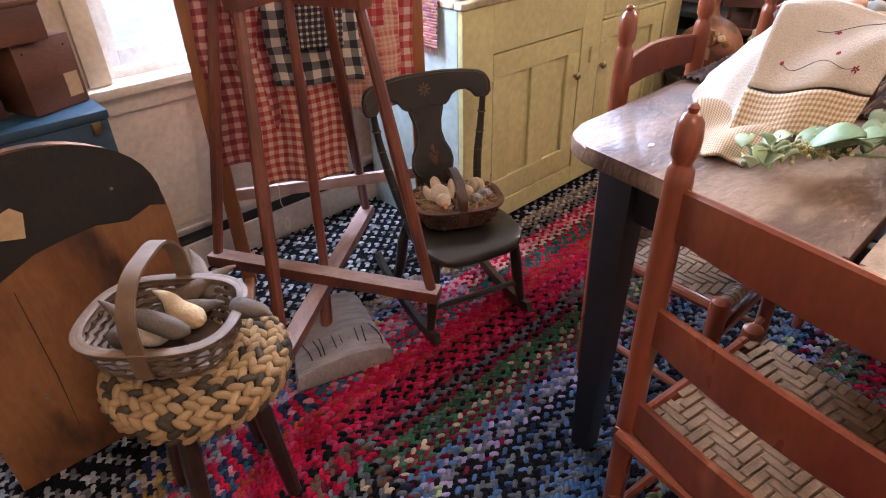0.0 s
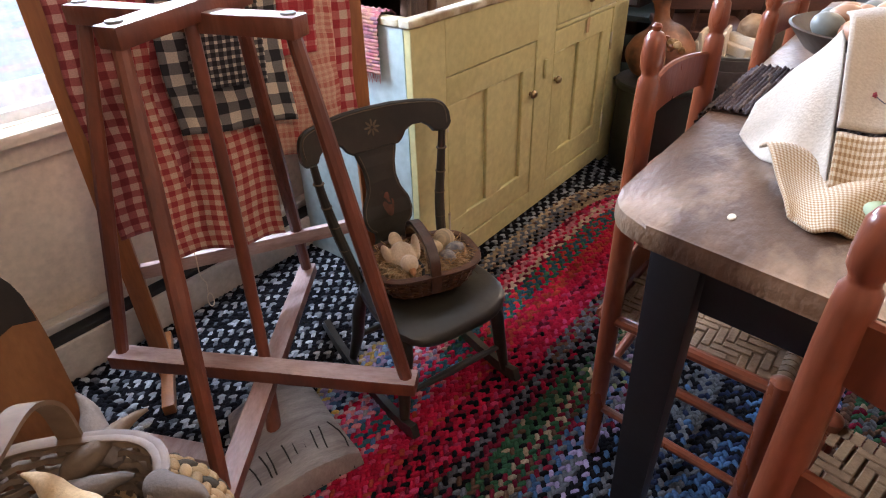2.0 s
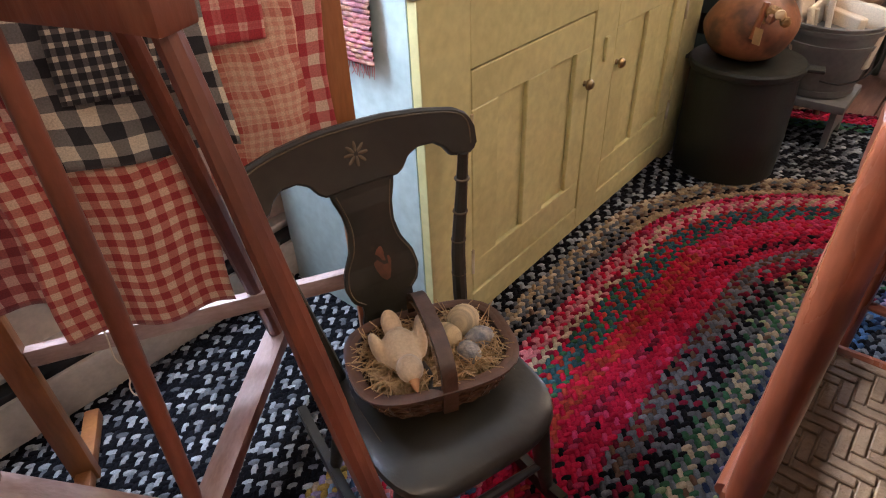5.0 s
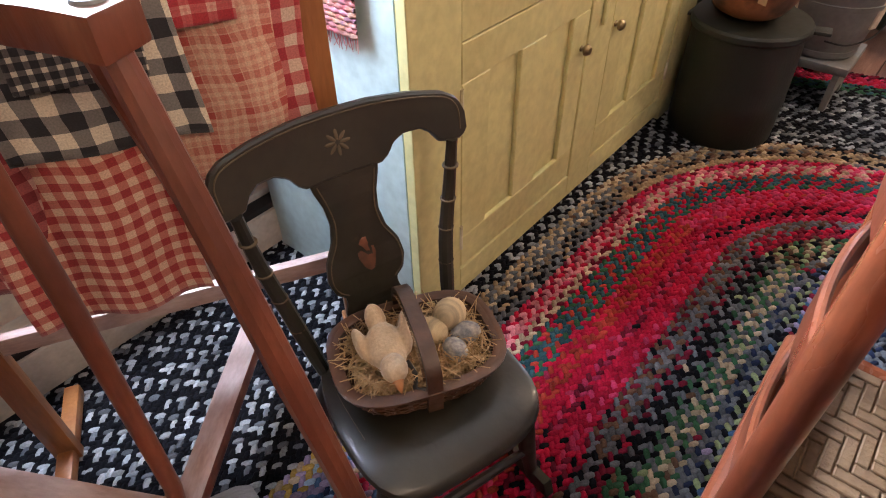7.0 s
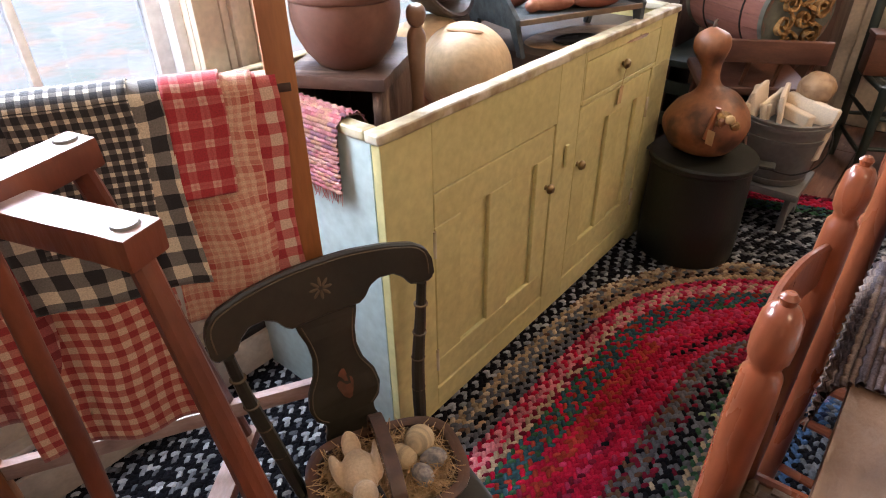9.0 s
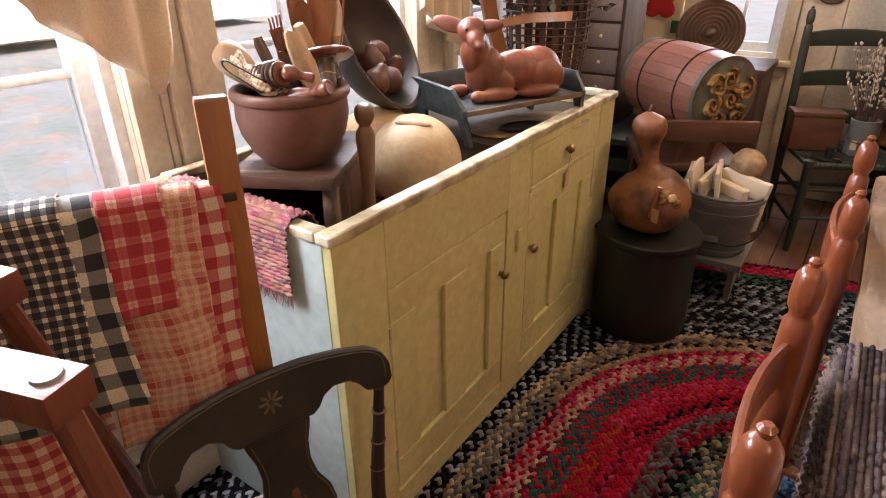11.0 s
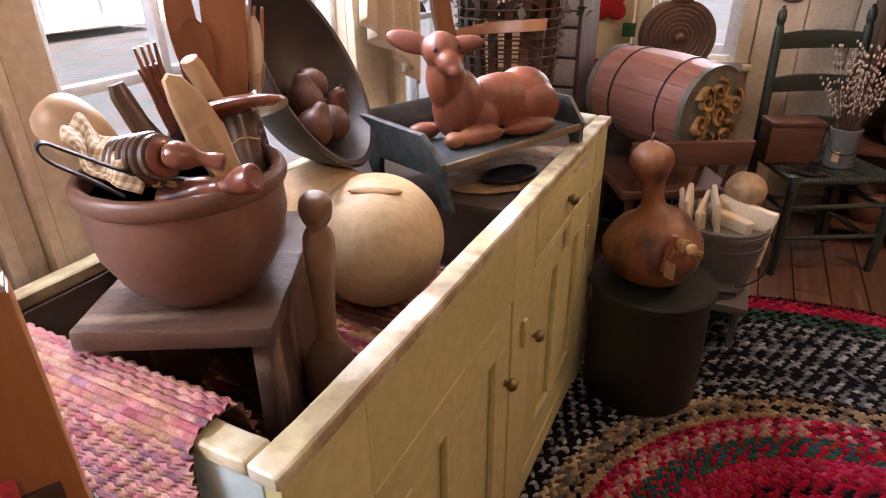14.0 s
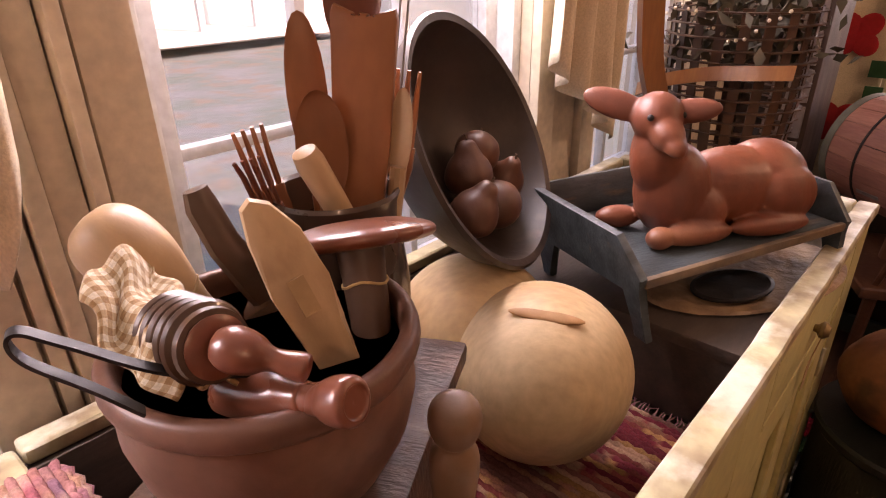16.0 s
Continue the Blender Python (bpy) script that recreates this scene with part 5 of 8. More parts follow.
for k in range(9):
    part("pod", blob((0.017, 0.014, 0.015), (R.uniform(-0.02, 0.02) - 0.005, R.uniform(-0.045, 0.03), R.uniform(-0.03, 0.03)), rot(R.uniform(0, 90), R.uniform(0, 90)), seg=10, rough=0.004, freq=60), R.choice([M_RAGROLL, M_GOURD, M_STRAW]), bun)
part("cinnamon_stick", tube([(-0.02, 0.035, -0.055), (-0.015, 0.02, 0.045)], 0.009, 8), M_SPOON, bun)
part("paper_tag", prism([(-0.014, -0.045), (0.014, -0.045), (0.014, 0), (-0.014, 0)], 0.0015, Matrix.Translation((-0.034, 0.018, -0.02)) @ rot(0, 0, 62).to_4x4(), bev=0), M_TAG, bun, "kraft paper tag")

PLX, PLY = 3.03, 0.985
fs = thing("small_footstool", pose(PLX, PLY, 0.012), "grey painted wooden footstool", "stool")
part("seat", box((0.26, 0.26, 0.028), (0, 0, 0.152), bev=0.006), M_PAIL, fs)
for dx in (-0.1, 0.1):
    part("leg_board", prism([(-0.11, 0.0), (-0.075, 0), (-0.05, 0.05), (0.05, 0.05), (0.075, 0), (0.11, 0.0), (0.10, 0.138), (-0.10, 0.138)], 0.02, Matrix.Translation((0, dx, 0)), bev=0.003), M_PAIL, fs)
pail = thing("grey_pail", pose(PLX, PLY, 0.1785), "grey painted wooden pail full of folded linen", "pail")
part("body", lathe([(0, 0), (0.108, 0), (0.112, 0.004), (0.135, 0.13), (0.15, 0.238), (0.153, 0.243), (0.149, 0.247), (0.143, 0.243), (0.128, 0.13), (0.105, 0.012), (0, 0.012)], 44), M_PAIL, pail)
for z, r in ((0.02, 0.1155), (0.175, 0.1425), (0.222, 0.1490)):
    part("hoop", lathe([(r - 0.002, z - 0.008), (r + 0.002, z - 0.008), (r + 0.0045, z + 0.008), (r, z + 0.009)], 44), M_PAIL, pail)
part("handle", tube(smooth_path([(-0.01, -0.153, 0.215), (-0.03, -0.165, 0.16), (-0.075, -0.15, 0.10), (-0.12, -0.095, 0.07), (-0.142, -0.03, 0.075)], 6), 0.003, 6), M_IRON, pail)
for k in range(7):
    y0 = 0.088 - (0.021 * k if k < 5 else 0.10 + 0.036 * (k - 5))
    h = 0.19 + 0.03 * math.sin(k * 2.1)
    b2 = box((0.18, 0.017 if k < 5 else 0.034, h), (0, 0, h / 2), bev=0.008, seg=3)
    bmesh.ops.subdivide_edges(b2, edges=[e for e in b2.edges if e.calc_length() > 0.05], cuts=6)
    nap = part("folded_napkin", wear(b2, 0.004, 22), M_NAPKIN)
    nap.matrix_world = pose(PLX - 0.015 + R.uniform(-0.01, 0.01), PLY + y0, 0.29, R.uniform(-12, -4) + (14 if k > 5 else 0), R.uniform(-8, 8), R.uniform(-12, 12) + (68 if k > 4 else 0))
    tagged(nap, "folded ivory linen napkin in a pail", "napkin", "napkins in the pail")
wr = part("woven_straw_ball", blob((0.075, 0.06, 0.06), (3.09, 0.93, 0.50), rot(0, 10, 20), seg=18, rough=0.008, freq=40), M_WORN)
tagged(wr, "rolled golden woven matting", "matting")

# Windsor bench chair that carries the barrel
wch = thing("brown_wooden_chair", pose(3.30, 1.22, 0, 0, 0, -62), "brown plank-seat wooden chair", "chair")
part("seat", box((0.40, 0.40, 0.035), (0, 0, 0.44), bev=0.012, seg=3), M_BROWNBOX, wch)
for dx in (-0.15, 0.15):
    for dy in (-0.15, 0.15):
        part("leg", tube([(dx * 1.2, dy * 1.2, 0.0), (dx, dy, 0.43)], [0.013, 0.017], 10), M_BROWNBOX, wch)
part("crest_rail", box((0.40, 0.02, 0.085), (0, -0.235, 0.60), rot(10), bev=0.008), M_BROWNBOX, wch)
for dx in (-0.16, -0.055, 0.055, 0.16):
    part("spindle", tube([(dx, -0.17, 0.455), (dx, -0.225, 0.58)], 0.009, 8), M_BROWNBOX, wch)
bench = thing("green_bench", pose(3.62, 1.45, 0), "dark green painted wooden bench", "bench")
part("seat", box((0.5, 0.62, 0.03), (0, 0, 0.42), bev=0.005), M_GREENCHAIR, bench)
for dy in (-0.27, 0.27):
    part("end_board", box((0.46, 0.025, 0.405), (0, dy, 0.2025), bev=0.004), M_GREENCHAIR, bench)
for z in (0.15, 0.30):
    part("rail", box((0.02, 0.52, 0.06), (-0.2, 0, z), bev=0.004), M_GREENCHAIR, bench)

bax = Vector((-0.56, -0.83, -0.03)).normalized()
BM = Matrix.Translation(Vector((3.195, 1.072, 0.712))) @ bax.to_track_quat("Z", "Y").to_matrix().to_4x4()
barrel = thing("wooden_keg", BM, "faded rose wooden keg lying open on its side", "keg")
BL, RB, RE = 0.44, 0.163, 0.149
NS = 20
for k in range(NS):
    bm = bmesh.new()
    a0, a1 = 2 * math.pi * k / NS + 0.004, 2 * math.pi * (k + 1) / NS - 0.004
    gr = []
    for i in range(9):
        z = -BL * i / 8
        r = RE + (RB - RE) * math.sin(math.pi * i / 8)
        gr.append([bm.verts.new((rr * math.cos(a), rr * math.sin(a), z)) for rr, a in ((r, a0), (r, (a0 + a1) / 2), (r, a1), (r - 0.011, a1), (r - 0.011, a0))])
    for p, q in zip(gr, gr[1:]):
        for i in range(5):
            bm.faces.new((p[i], p[(i + 1) % 5], q[(i + 1) % 5], q[i]))
    bm.faces.new(gr[0])
    bm.faces.new(gr[-1][::-1])
    part("stave", bm, M_BARREL, barrel, sharp=30)
for z, w, mt in ((-0.010, 0.020, M_HOOP), (-BL + 0.012, 0.024, M_HOOP), (-0.105, 0.006, M_IRON), (-0.315, 0.006, M_IRON)):
    r = RE + (RB - RE) * math.sin(math.pi * (-z / BL))
    part("hoop", lathe([(r - 0.001, z - w / 2), (r + 0.003, z - w / 2), (r + 0.003, z + w / 2), (r - 0.001, z + w / 2)], 40), mt, barrel)
part("head", lathe([(0, -BL + 0.02), (RE - 0.01, -BL + 0.02), (RE - 0.01, -BL + 0.03), (0, -BL + 0.03)], 30), M_BARREL, barrel)
for k in range(3):
    part("stencil_bar", box((0.03, 0.002, 0.012), (0, 0, 0), bev=0), M_LAVENDER, barrel).matrix_local = rot(0, 0, -62).to_4x4() @ Matrix.Translation((0, -RB - 0.0005, -0.24 - 0.02 * k)) @ rot(0, 90, 0).to_4x4()
for k, (dx, dy) in enumerate(((0.0, 0.07), (-0.06, 0.035), (0.065, 0.02), (-0.07, -0.035), (0.01, -0.01), (0.06, -0.055), (-0.01, -0.08))):
    pts = [(0.0085 * t * math.cos(2.1 * t), 0.0085 * t * math.sin(2.1 * t), 0) for t in lin(0.4, 5.2, 34)]
    rr = strap(pts, 0.13 + 0.03 * (k % 3), 0.0085, (0, 0, 1))
    ro = part("rolled_mat", wear(rr, 0.009, 45), M_RAGROLL)
    ro.matrix_world = BM @ Matrix.Translation((dx, dy, -0.050 - 0.010 * (k % 3))) @ rot(R.uniform(-12, 12), R.uniform(-12, 12), R.uniform(0, 360)).to_4x4()
    tagged(ro, "golden brown rolled woven mat", "mat", "mats rolled in the keg")

# brown patinated round tin behind the keg
tin = thing("round_tin_canteen", Matrix.Translation((3.66, 1.26, 0.882)) @ Vector((-0.95, -0.30, 0.05)).to_track_quat("Z", "Y").to_matrix().to_4x4(), "brown patinated tin drum with concentric rings", "tin")
pr = [(0, -0.10), (0.135, -0.10), (0.14, -0.095), (0.14, -0.005), (0.137, 0)]
for k in range(7):
    r = 0.125 - 0.017 * k
    pr += [(r, 0.0), (r - 0.004, 0.0045), (r - 0.009, 0.0045), (r - 0.013, 0.0)]
pr += [(0, 0.003)]
part("drum", lathe(pr, 48), M_COPPER, tin)
part("cap", lathe([(0, 0), (0.02, 0), (0.018, 0.018), (0.008, 0.024), (0, 0.025)], 18, Matrix.Translation((0, 0, 0.003))), M_COPPER, tin)
spout = box((0.11, 0.06, 0.03), (0, 0, 0), bev=0.004)
part("fill_spout", spout, M_COPPER, tin).matrix_world = pose(3.70, 1.27, 1.028, 0, 0, 17)
part("carry_ring", tube([(0.016 * math.cos(a), 0, 0.016 * math.sin(a)) for a in lin(0, 6.0, 18)], 0.003, 6), M_IRON, tin).matrix_world = pose(3.70, 1.27, 1.052, 0, 0, 107)
plinth = thing("dark_chest", pose(3.92, 1.28, 0), "dark brown wooden chest behind the keg", "chest")
part("body", box((0.34, 0.5, 0.70), (0, 0, 0.35), bev=0.006), M_DARKWOOD, plinth)
part("lid", box((0.36, 0.52, 0.03), (0, 0, 0.716), bev=0.008), M_DARKWOOD, plinth)
boxst = thing("brown_crate", pose(3.63, 1.26, 0.435), "plain brown wooden crate on a bench", "crate")
part("body", box((0.24, 0.34, 0.298), (0, 0, 0.15), bev=0.005), M_DARKWOOD, boxst)

# hanging quilt with red and green applique
quilt = thing("applique_quilt", pose(4.16, 1.67, 0.30), "cream quilt with red shamrock and green squares", "quilt")
sheet(lambda u, v: Vector((0.012 * math.sin(u * 22) * (0.3 + v), u - 0.15, 0.95 - v)), lin(0, 0.30, 24), lin(0, 0.95, 30), 0.008, mat=M_QUILT, name="cloth", parent=quilt)
for (cy, cz) in ((-0.035, 0.665), (-0.035, 0.33)):
    for a in (45, 135, 225, 315):
        b = blob((0.005, 0.042, 0.05), (0, 0, 0.045), seg=14)
        o = part("petal", b, M_REDCLOTH, quilt, "red cloth petal")
        o.matrix_local = Matrix.Translation((-0.022, cy, cz)) @ rot(a, 0, 0).to_4x4()
    for dy, dz in ((-0.10, 0.12), (0.10, 0.12), (-0.10, -0.12), (0.10, -0.12)):
        part("green_square", box((0.004, 0.062, 0.062), (-0.02, cy + dy, cz + dz), bev=0.001), M_GREENCLOTH, quilt, "green cloth square")

# dark cabinet with small grey drawers
cab = thing("small_drawer_cabinet", pose(3.72, 1.73, 0), "dark brown cabinet with grey-lavender drawers", "cabinet")
part("body", box((0.30, 0.22, 1.45), (0, 0, 0.725), bev=0.005), M_DARKWOOD, cab)
for k in range(6):
    dq = part("drawer", box((0.012, 0.17, 0.105), (-0.156, -0.01, 0.50 + 0.118 * k), bev=0.003), M_LAVENDER, cab)
    part("knob", blob((0.008, 0.008, 0.008), (-0.168, -0.01, 0.50 + 0.118 * k), seg=10), M_NAPKIN, dq, "small white knob")

# tall splint pack basket with bentwood handle
pb = thing("pack_basket", pose(2.84, 1.66, 0.0), "tall dark splint basket full of dried leaves", "basket")
part("stand", lathe([(0, 0), (0.12, 0), (0.12, 0.70), (0, 0.70)], 20), M_DARKWOOD, pb)
for k in range(20):
    a = 2 * math.pi * k / 20
    part("stake", strap([(r * math.cos(a) * 0.9, r * math.sin(a), z) for r, z in ((0.11, 0.70), (0.135, 0.80), (0.15, 0.95), (0.155, 1.14))], 0.022, 0.003, (-math.sin(a), math.cos(a), 0)), M_WICKER, pb)
for k in range(17):
    z = 0.715 + 0.026 * k
    r = 0.112 + 0.045 * min(1, k / 10)
    part("weaver", tube([((r + 0.004 * math.sin(i * math.pi + k * math.pi)) * math.cos(2 * math.pi * i / 40) * 0.9, (r + 0.004 * math.cos(i * math.pi + k * math.pi)) * math.sin(2 * math.pi * i / 40), z) for i in range(40)], 0.009, 5, flat=0.3, up=(0, 0, 1), closed=True), M_WICKER, pb)
part("bent_handle", strap(smooth_path([(-0.15, 0.165, 0.955), (-0.175, 0.10, 0.985), (-0.18, 0.0, 1.010), (-0.175, -0.10, 1.020), (-0.16, -0.165, 1.025)], 6), 0.03, 0.007, (0.2, 0, 1)), M_ORANGE, pb, "pale bentwood hoop")
post = thing("pale_bed_post", pose(2.62, 1.74, 0.0), "pale orange curved wooden post", "post")
part("board", strap(smooth_path([(0, 0, 0.0), (0, 0, 0.75), (0.005, -0.005, 0.90), (-0.03, 0.02, 1.05), (-0.05, 0.03, 1.25)], 6), 0.05, 0.024, (0.8, -0.6, 0)), M_ORANGE, post)
lf = bmesh.new()
for k in range(420):
    p = Vector((R.gauss(0, 0.075), R.gauss(0, 0.085), R.uniform(1.02, 1.26)))
    q = rot(R.uniform(0, 360), R.uniform(0, 360), R.uniform(0, 360))
    s = R.uniform(0.014, 0.034)
    vs = [lf.verts.new(p + q @ Vector((x * s, y * s, z * s))) for x, y, z in ((-1, 0, 0), (0, -0.5, 0.15), (1, 0, 0), (0, 0.5, 0.15))]
    lf.faces.new(vs)
o = part("dried_leaves", lf, surf("dried_dark_leaf", (0.09, 0.065, 0.035), (0.05, 0.045, 0.025), 0.8, scale=20, bump=0.1), pb, "dark dried leaves")
tagged(o, kind="stuff")
bead = bmesh.new()
for k in range(16):
    blob((0.004, 0.004, 0.004), (-0.15 + 0.01 * math.sin(k), 0.14 - 0.018 * k, 1.11 + 0.03 * math.sin(k * 0.5) + R.uniform(-0.006, 0.006)), None, bead, 8)
part("beads", bead, M_NAPKIN, pb, "string of small white beads")

# green ladder-back chair with a box and a pot of pussy willow
def ladder_chair(m, mat, seatmat, label, W=0.40, D=0.34, SHT=0.42, TOP=0.95, slats=3, group="", finial=True, deep=0.058, lean=3, gap=0.18):
    """A ladder-back chair: the back along local +y, facing -y."""
    c = thing("ladder_back_chair", m, label, "chair", group)
    for sx in (-1, 1):
        x = sx * W / 2
        pr = [(0, 0), (0.014, 0), (0.0165, 0.03), (0.0175, 0.2), (0.0185, SHT), (0.0185, TOP - 0.14), (0.0175, TOP - 0.10), (0.0165, TOP - 0.082), (0.0125, TOP - 0.076), (0.0125, TOP - 0.070), (0.0165, TOP - 0.062), (0.0175, TOP - 0.045), (0.0155, TOP - 0.022), (0.0105, TOP - 0.013), (0.0055, TOP - 0.0105), (0.0075, TOP - 0.004), (0.004, TOP), (0, TOP)]
        part("back_post", lathe(pr, 18, Matrix.Translation((x, D / 2, 0)) @ rot(-lean, 0, 0).to_4x4()), mat, c)
        xf = x * 1.12
        part("front_leg", lathe([(0, 0), (0.013, 0), (0.0165, 0.05), (0.018, 0.25), (0.0185, SHT - 0.03), (0.0205, SHT - 0.005), (0.019, SHT + 0.018), (0.010, SHT + 0.024), (0, SHT + 0.024)], 18, Matrix.Translation((xf, -D / 2, 0))), mat, c)
        for z in (0.13, 0.27):
            part("side_rung", tube([(xf, -D / 2, z), (x * 1.06, 0, z + 0.005), (x, D / 2 + 0.012, z + 0.01)], [0.0085, 0.0105, 0.0085], 10), mat, c)
        part("seat_rail", tube([(xf, -D / 2, SHT - 0.004), (x, D / 2 + 0.02, SHT - 0.004)], 0.012, 10), mat, c)
    for y, w, zs in ((-D / 2, W * 1.12, (0.16, 0.29)), (D / 2 + 0.01, W, (0.20,))):
        for z in zs:
            part("cross_rung", tube([(-w / 2, y, z), (0, y, z), (w / 2, y, z)], [0.0085, 0.011, 0.0085], 10), mat, c)
    part("seat_rail", tube([(-W * 0.56, -D / 2, SHT - 0.004), (W * 0.56, -D / 2, SHT - 0.004)], 0.012, 10), mat, c)
    part("seat_rail", tube([(-W / 2, D / 2 + 0.018, SHT - 0.004), (W / 2, D / 2 + 0.018, SHT - 0.004)], 0.012, 10), mat, c)
    for k in range(slats):
        z = TOP - 0.137 - gap * k
        y = D / 2 + z * math.sin(radians(lean))
        xs = lin(-W / 2, W / 2, 14)
        bm = bmesh.new()
        rg = []
        for x in xs:
            u = x / (W / 2)
            bow = 0.022 * (1 - u * u)
            top = deep * (0.5 + 0.22 * (1 - u * u))
            bot = -deep * 0.5
            rg.append([bm.verts.new((x, y + bow + dy, z + dz)) for dy, dz in ((-0.0045, bot), (0.0045, bot), (0.0055, bot + 0.004), (0.0055, top - 0.004), (0.002, top), (-0.002, top), (-0.0055, top - 0.004), (-0.0055, bot + 0.004))])
        for a, b in zip(rg, rg[1:]):
            for i in range(8):
                bm.faces.new((a[i], a[(i + 1) % 8], b[(i + 1) % 8], b[i]))
        bm.faces.new(rg[0])
        bm.faces.new(rg[-1][::-1])
        part("slat", bm, mat, c)
    seat = part("woven_seat", box((W * 0.98, D * 0.98, 0.012), (0, 0.008, SHT - 0.005), bev=0.004), seatmat, c)
    st = 0.0165
    n, mrows = int(W * 1.0 / st), int(D * 1.02 / st)
    sm_ = {}
    wv = bmesh.new()
    for i in range(n):
        for j in range(mrows):
            ph = (i + j) % 6
            if ph == 0:
                fx = 1.0 + 0.11 * (1 - (j + 0.5) / mrows) * 1.0
                x, y = (-W / 2 + st * (i + 0.5) + (W - n * st) / 2) * fx, -D / 2 + st * (j + 0.5) + 0.008
                bx(wv, (st * 0.88, st * 2.9, 0.004), (x, y, SHT + 0.0035), rot(R.uniform(-1, 1), 0, R.uniform(-1, 1)), bev=0.0015, seg=1)
            elif ph == 3:
                fx = 1.0 + 0.11 * (1 - (j + 0.5) / mrows)
                x, y = (-W / 2 + st * (i + 0.5) + (W - n * st) / 2) * fx, -D / 2 + st * (j + 0.5) + 0.008
                bx(wv, (st * 2.9, st * 0.88, 0.004), (x, y, SHT + 0.0025), rot(0, R.uniform(-1, 1), R.uniform(-1, 1)), bev=0.0015, seg=1)
    tagged(part("splint_weave", wv, seatmat, c), kind="stuff")
    for k in range(int(W * 1.08 / st)):
        x = -W * 0.54 + st * (k + 0.5)
        part("splint_wrap", bpy_wrap(st), seatmat, c).matrix_local = Matrix.Translation((x, -D / 2, SHT - 0.004))
    return c


def bpy_wrap(st):
    return strap([(0, 0.015 * math.cos(a), 0.015 * math.sin(a)) for a in lin(0.6, 5.2, 9)], st * 0.86, 0.0025, (1, 0, 0))


gch = ladder_chair(pose(3.79, 0.655, 0, 0, 0, -62), M_GREENCHAIR, M_GREENCHAIR, "dark green ladder-back chair with woven seat", W=0.36, D=0.32, SHT=0.40, TOP=0.99, gap=0.17)
wb = thing("brown_wooden_box", pose(3.80, 0.79, 0.408, 0, 0, 20), "small red-brown wooden box on a chair", "box")
part("body", box((0.11, 0.20, 0.15), (0, 0, 0.075), bev=0.004), M_BROWNBOX, wb)
part("lid", box((0.12, 0.21, 0.018), (0, 0, 0.159), bev=0.004), M_BROWNBOX, wb)
canp = thing("pussy_willow_can", pose(3.80, 0.605, 0.408), "grey tin can of pussy willow twigs", "vase")
part("can", lathe([(0, 0), (0.052, 0), (0.055, 0.006), (0.055, 0.145), (0.058, 0.15), (0.054, 0.152), (0.051, 0.145), (0.05, 0.01), (0, 0.01)], 30), M_PAIL, canp)
part("wire_handle", tube(smooth_path([(-0.02, 0.056, 0.135), (-0.06, 0.05, 0.08), (-0.066, 0.0, 0.06), (-0.06, -0.05, 0.08), (-0.02, -0.056, 0.135)], 5), 0.002, 5), M_IRON, canp)
part("paper_tag", prism([(-0.012, -0.04), (0.012, -0.04), (0.012, 0), (-0.012, 0)], 0.001, Matrix.Translation((-0.062, 0.02, 0.07)) @ rot(0, 0, 80).to_4x4(), bev=0), M_TAG, canp)
tw, ck = bmesh.new(), bmesh.new()
for k in range(46):
    a, sp, ln = R.uniform(0, 6.28), R.uniform(0.02, 0.2), R.uniform(0.24, 0.36)
    p0 = Vector((0.02 * math.cos(a), 0.02 * math.sin(a), 0.12))
    p2 = Vector((sp * math.cos(a), sp * math.sin(a), 0.12 + math.sqrt(max(0.01, ln * ln - sp * sp))))
    p1 = p0.lerp(p2, 0.5) + Vector((R.uniform(-1, 1) * 0.01, R.uniform(-1, 1) * 0.01, 0.015))
    tube([p0, p1, p2], [0.0018, 0.0015, 0.0008], 4, tw)
    for t in lin(0.35, 1.0, 6):
        q = (p0.lerp(p1, t * 2) if t < 0.5 else p1.lerp(p2, t * 2 - 1)) + Vector((R.uniform(-1, 1), R.uniform(-1, 1), R.uniform(-1, 1))) * 0.004
        blob((0.0042, 0.0042, 0.0065), q, None, ck, 6)
tagged(part("twig", tw, M_TWIG, canp, "thin brown twigs"), kind="stuff")
tagged(part("catkin", ck, M_CATKIN, canp, "silvery catkins"), kind="stuff")
ir = thing("dark_candle_dish", pose(3.655, 0.70, 0.408), "small dark iron candle dish with a tag", "candle holder")
part("dish", lathe([(0, 0), (0.05, 0), (0.062, 0.008), (0.058, 0.010), (0.015, 0.006), (0.014, 0.045), (0.02, 0.05), (0, 0.05)], 24), M_IRON, ir)
part("paper_tag", box((0.035, 0.022, 0.0015), (-0.035, -0.04, 0.013), rot(20, 10, 30), bev=0), M_TAG, ir)
plq = thing("oval_copper_plaque", pose(X1 - 0.028, 0.875, 1.005, 0, -90, 0), "small oval copper plaque on the boards", "plaque")
part("plate", lathe([(0, 0), (0.055, 0), (0.058, 0.004), (0.05, 0.010), (0.03, 0.008), (0, 0.014)], 32, Matrix.Diagonal((0.6, 1, 1, 1))), M_COPPER, plq)
hut = thing("dark_hutch_shelves", pose(4.13, 0.05, 0), "dark brown open hutch with shelves", "shelves")
for dy in (-0.5, 0.5):
    part("side_board", box((0.3, 0.025, 1.7), (0, dy, 0.85), bev=0.004), M_DARKWOOD, hut)
part("back_board", box((0.015, 0.98, 1.7), (0.13, 0, 0.85), bev=0.003), M_DARKWOOD, hut)
for z in (0.08, 0.42, 0.78, 1.12, 1.5):
    part("shelf", box((0.28, 0.97, 0.022), (-0.015, 0, z), bev=0.004), M_BROWNBOX, hut)
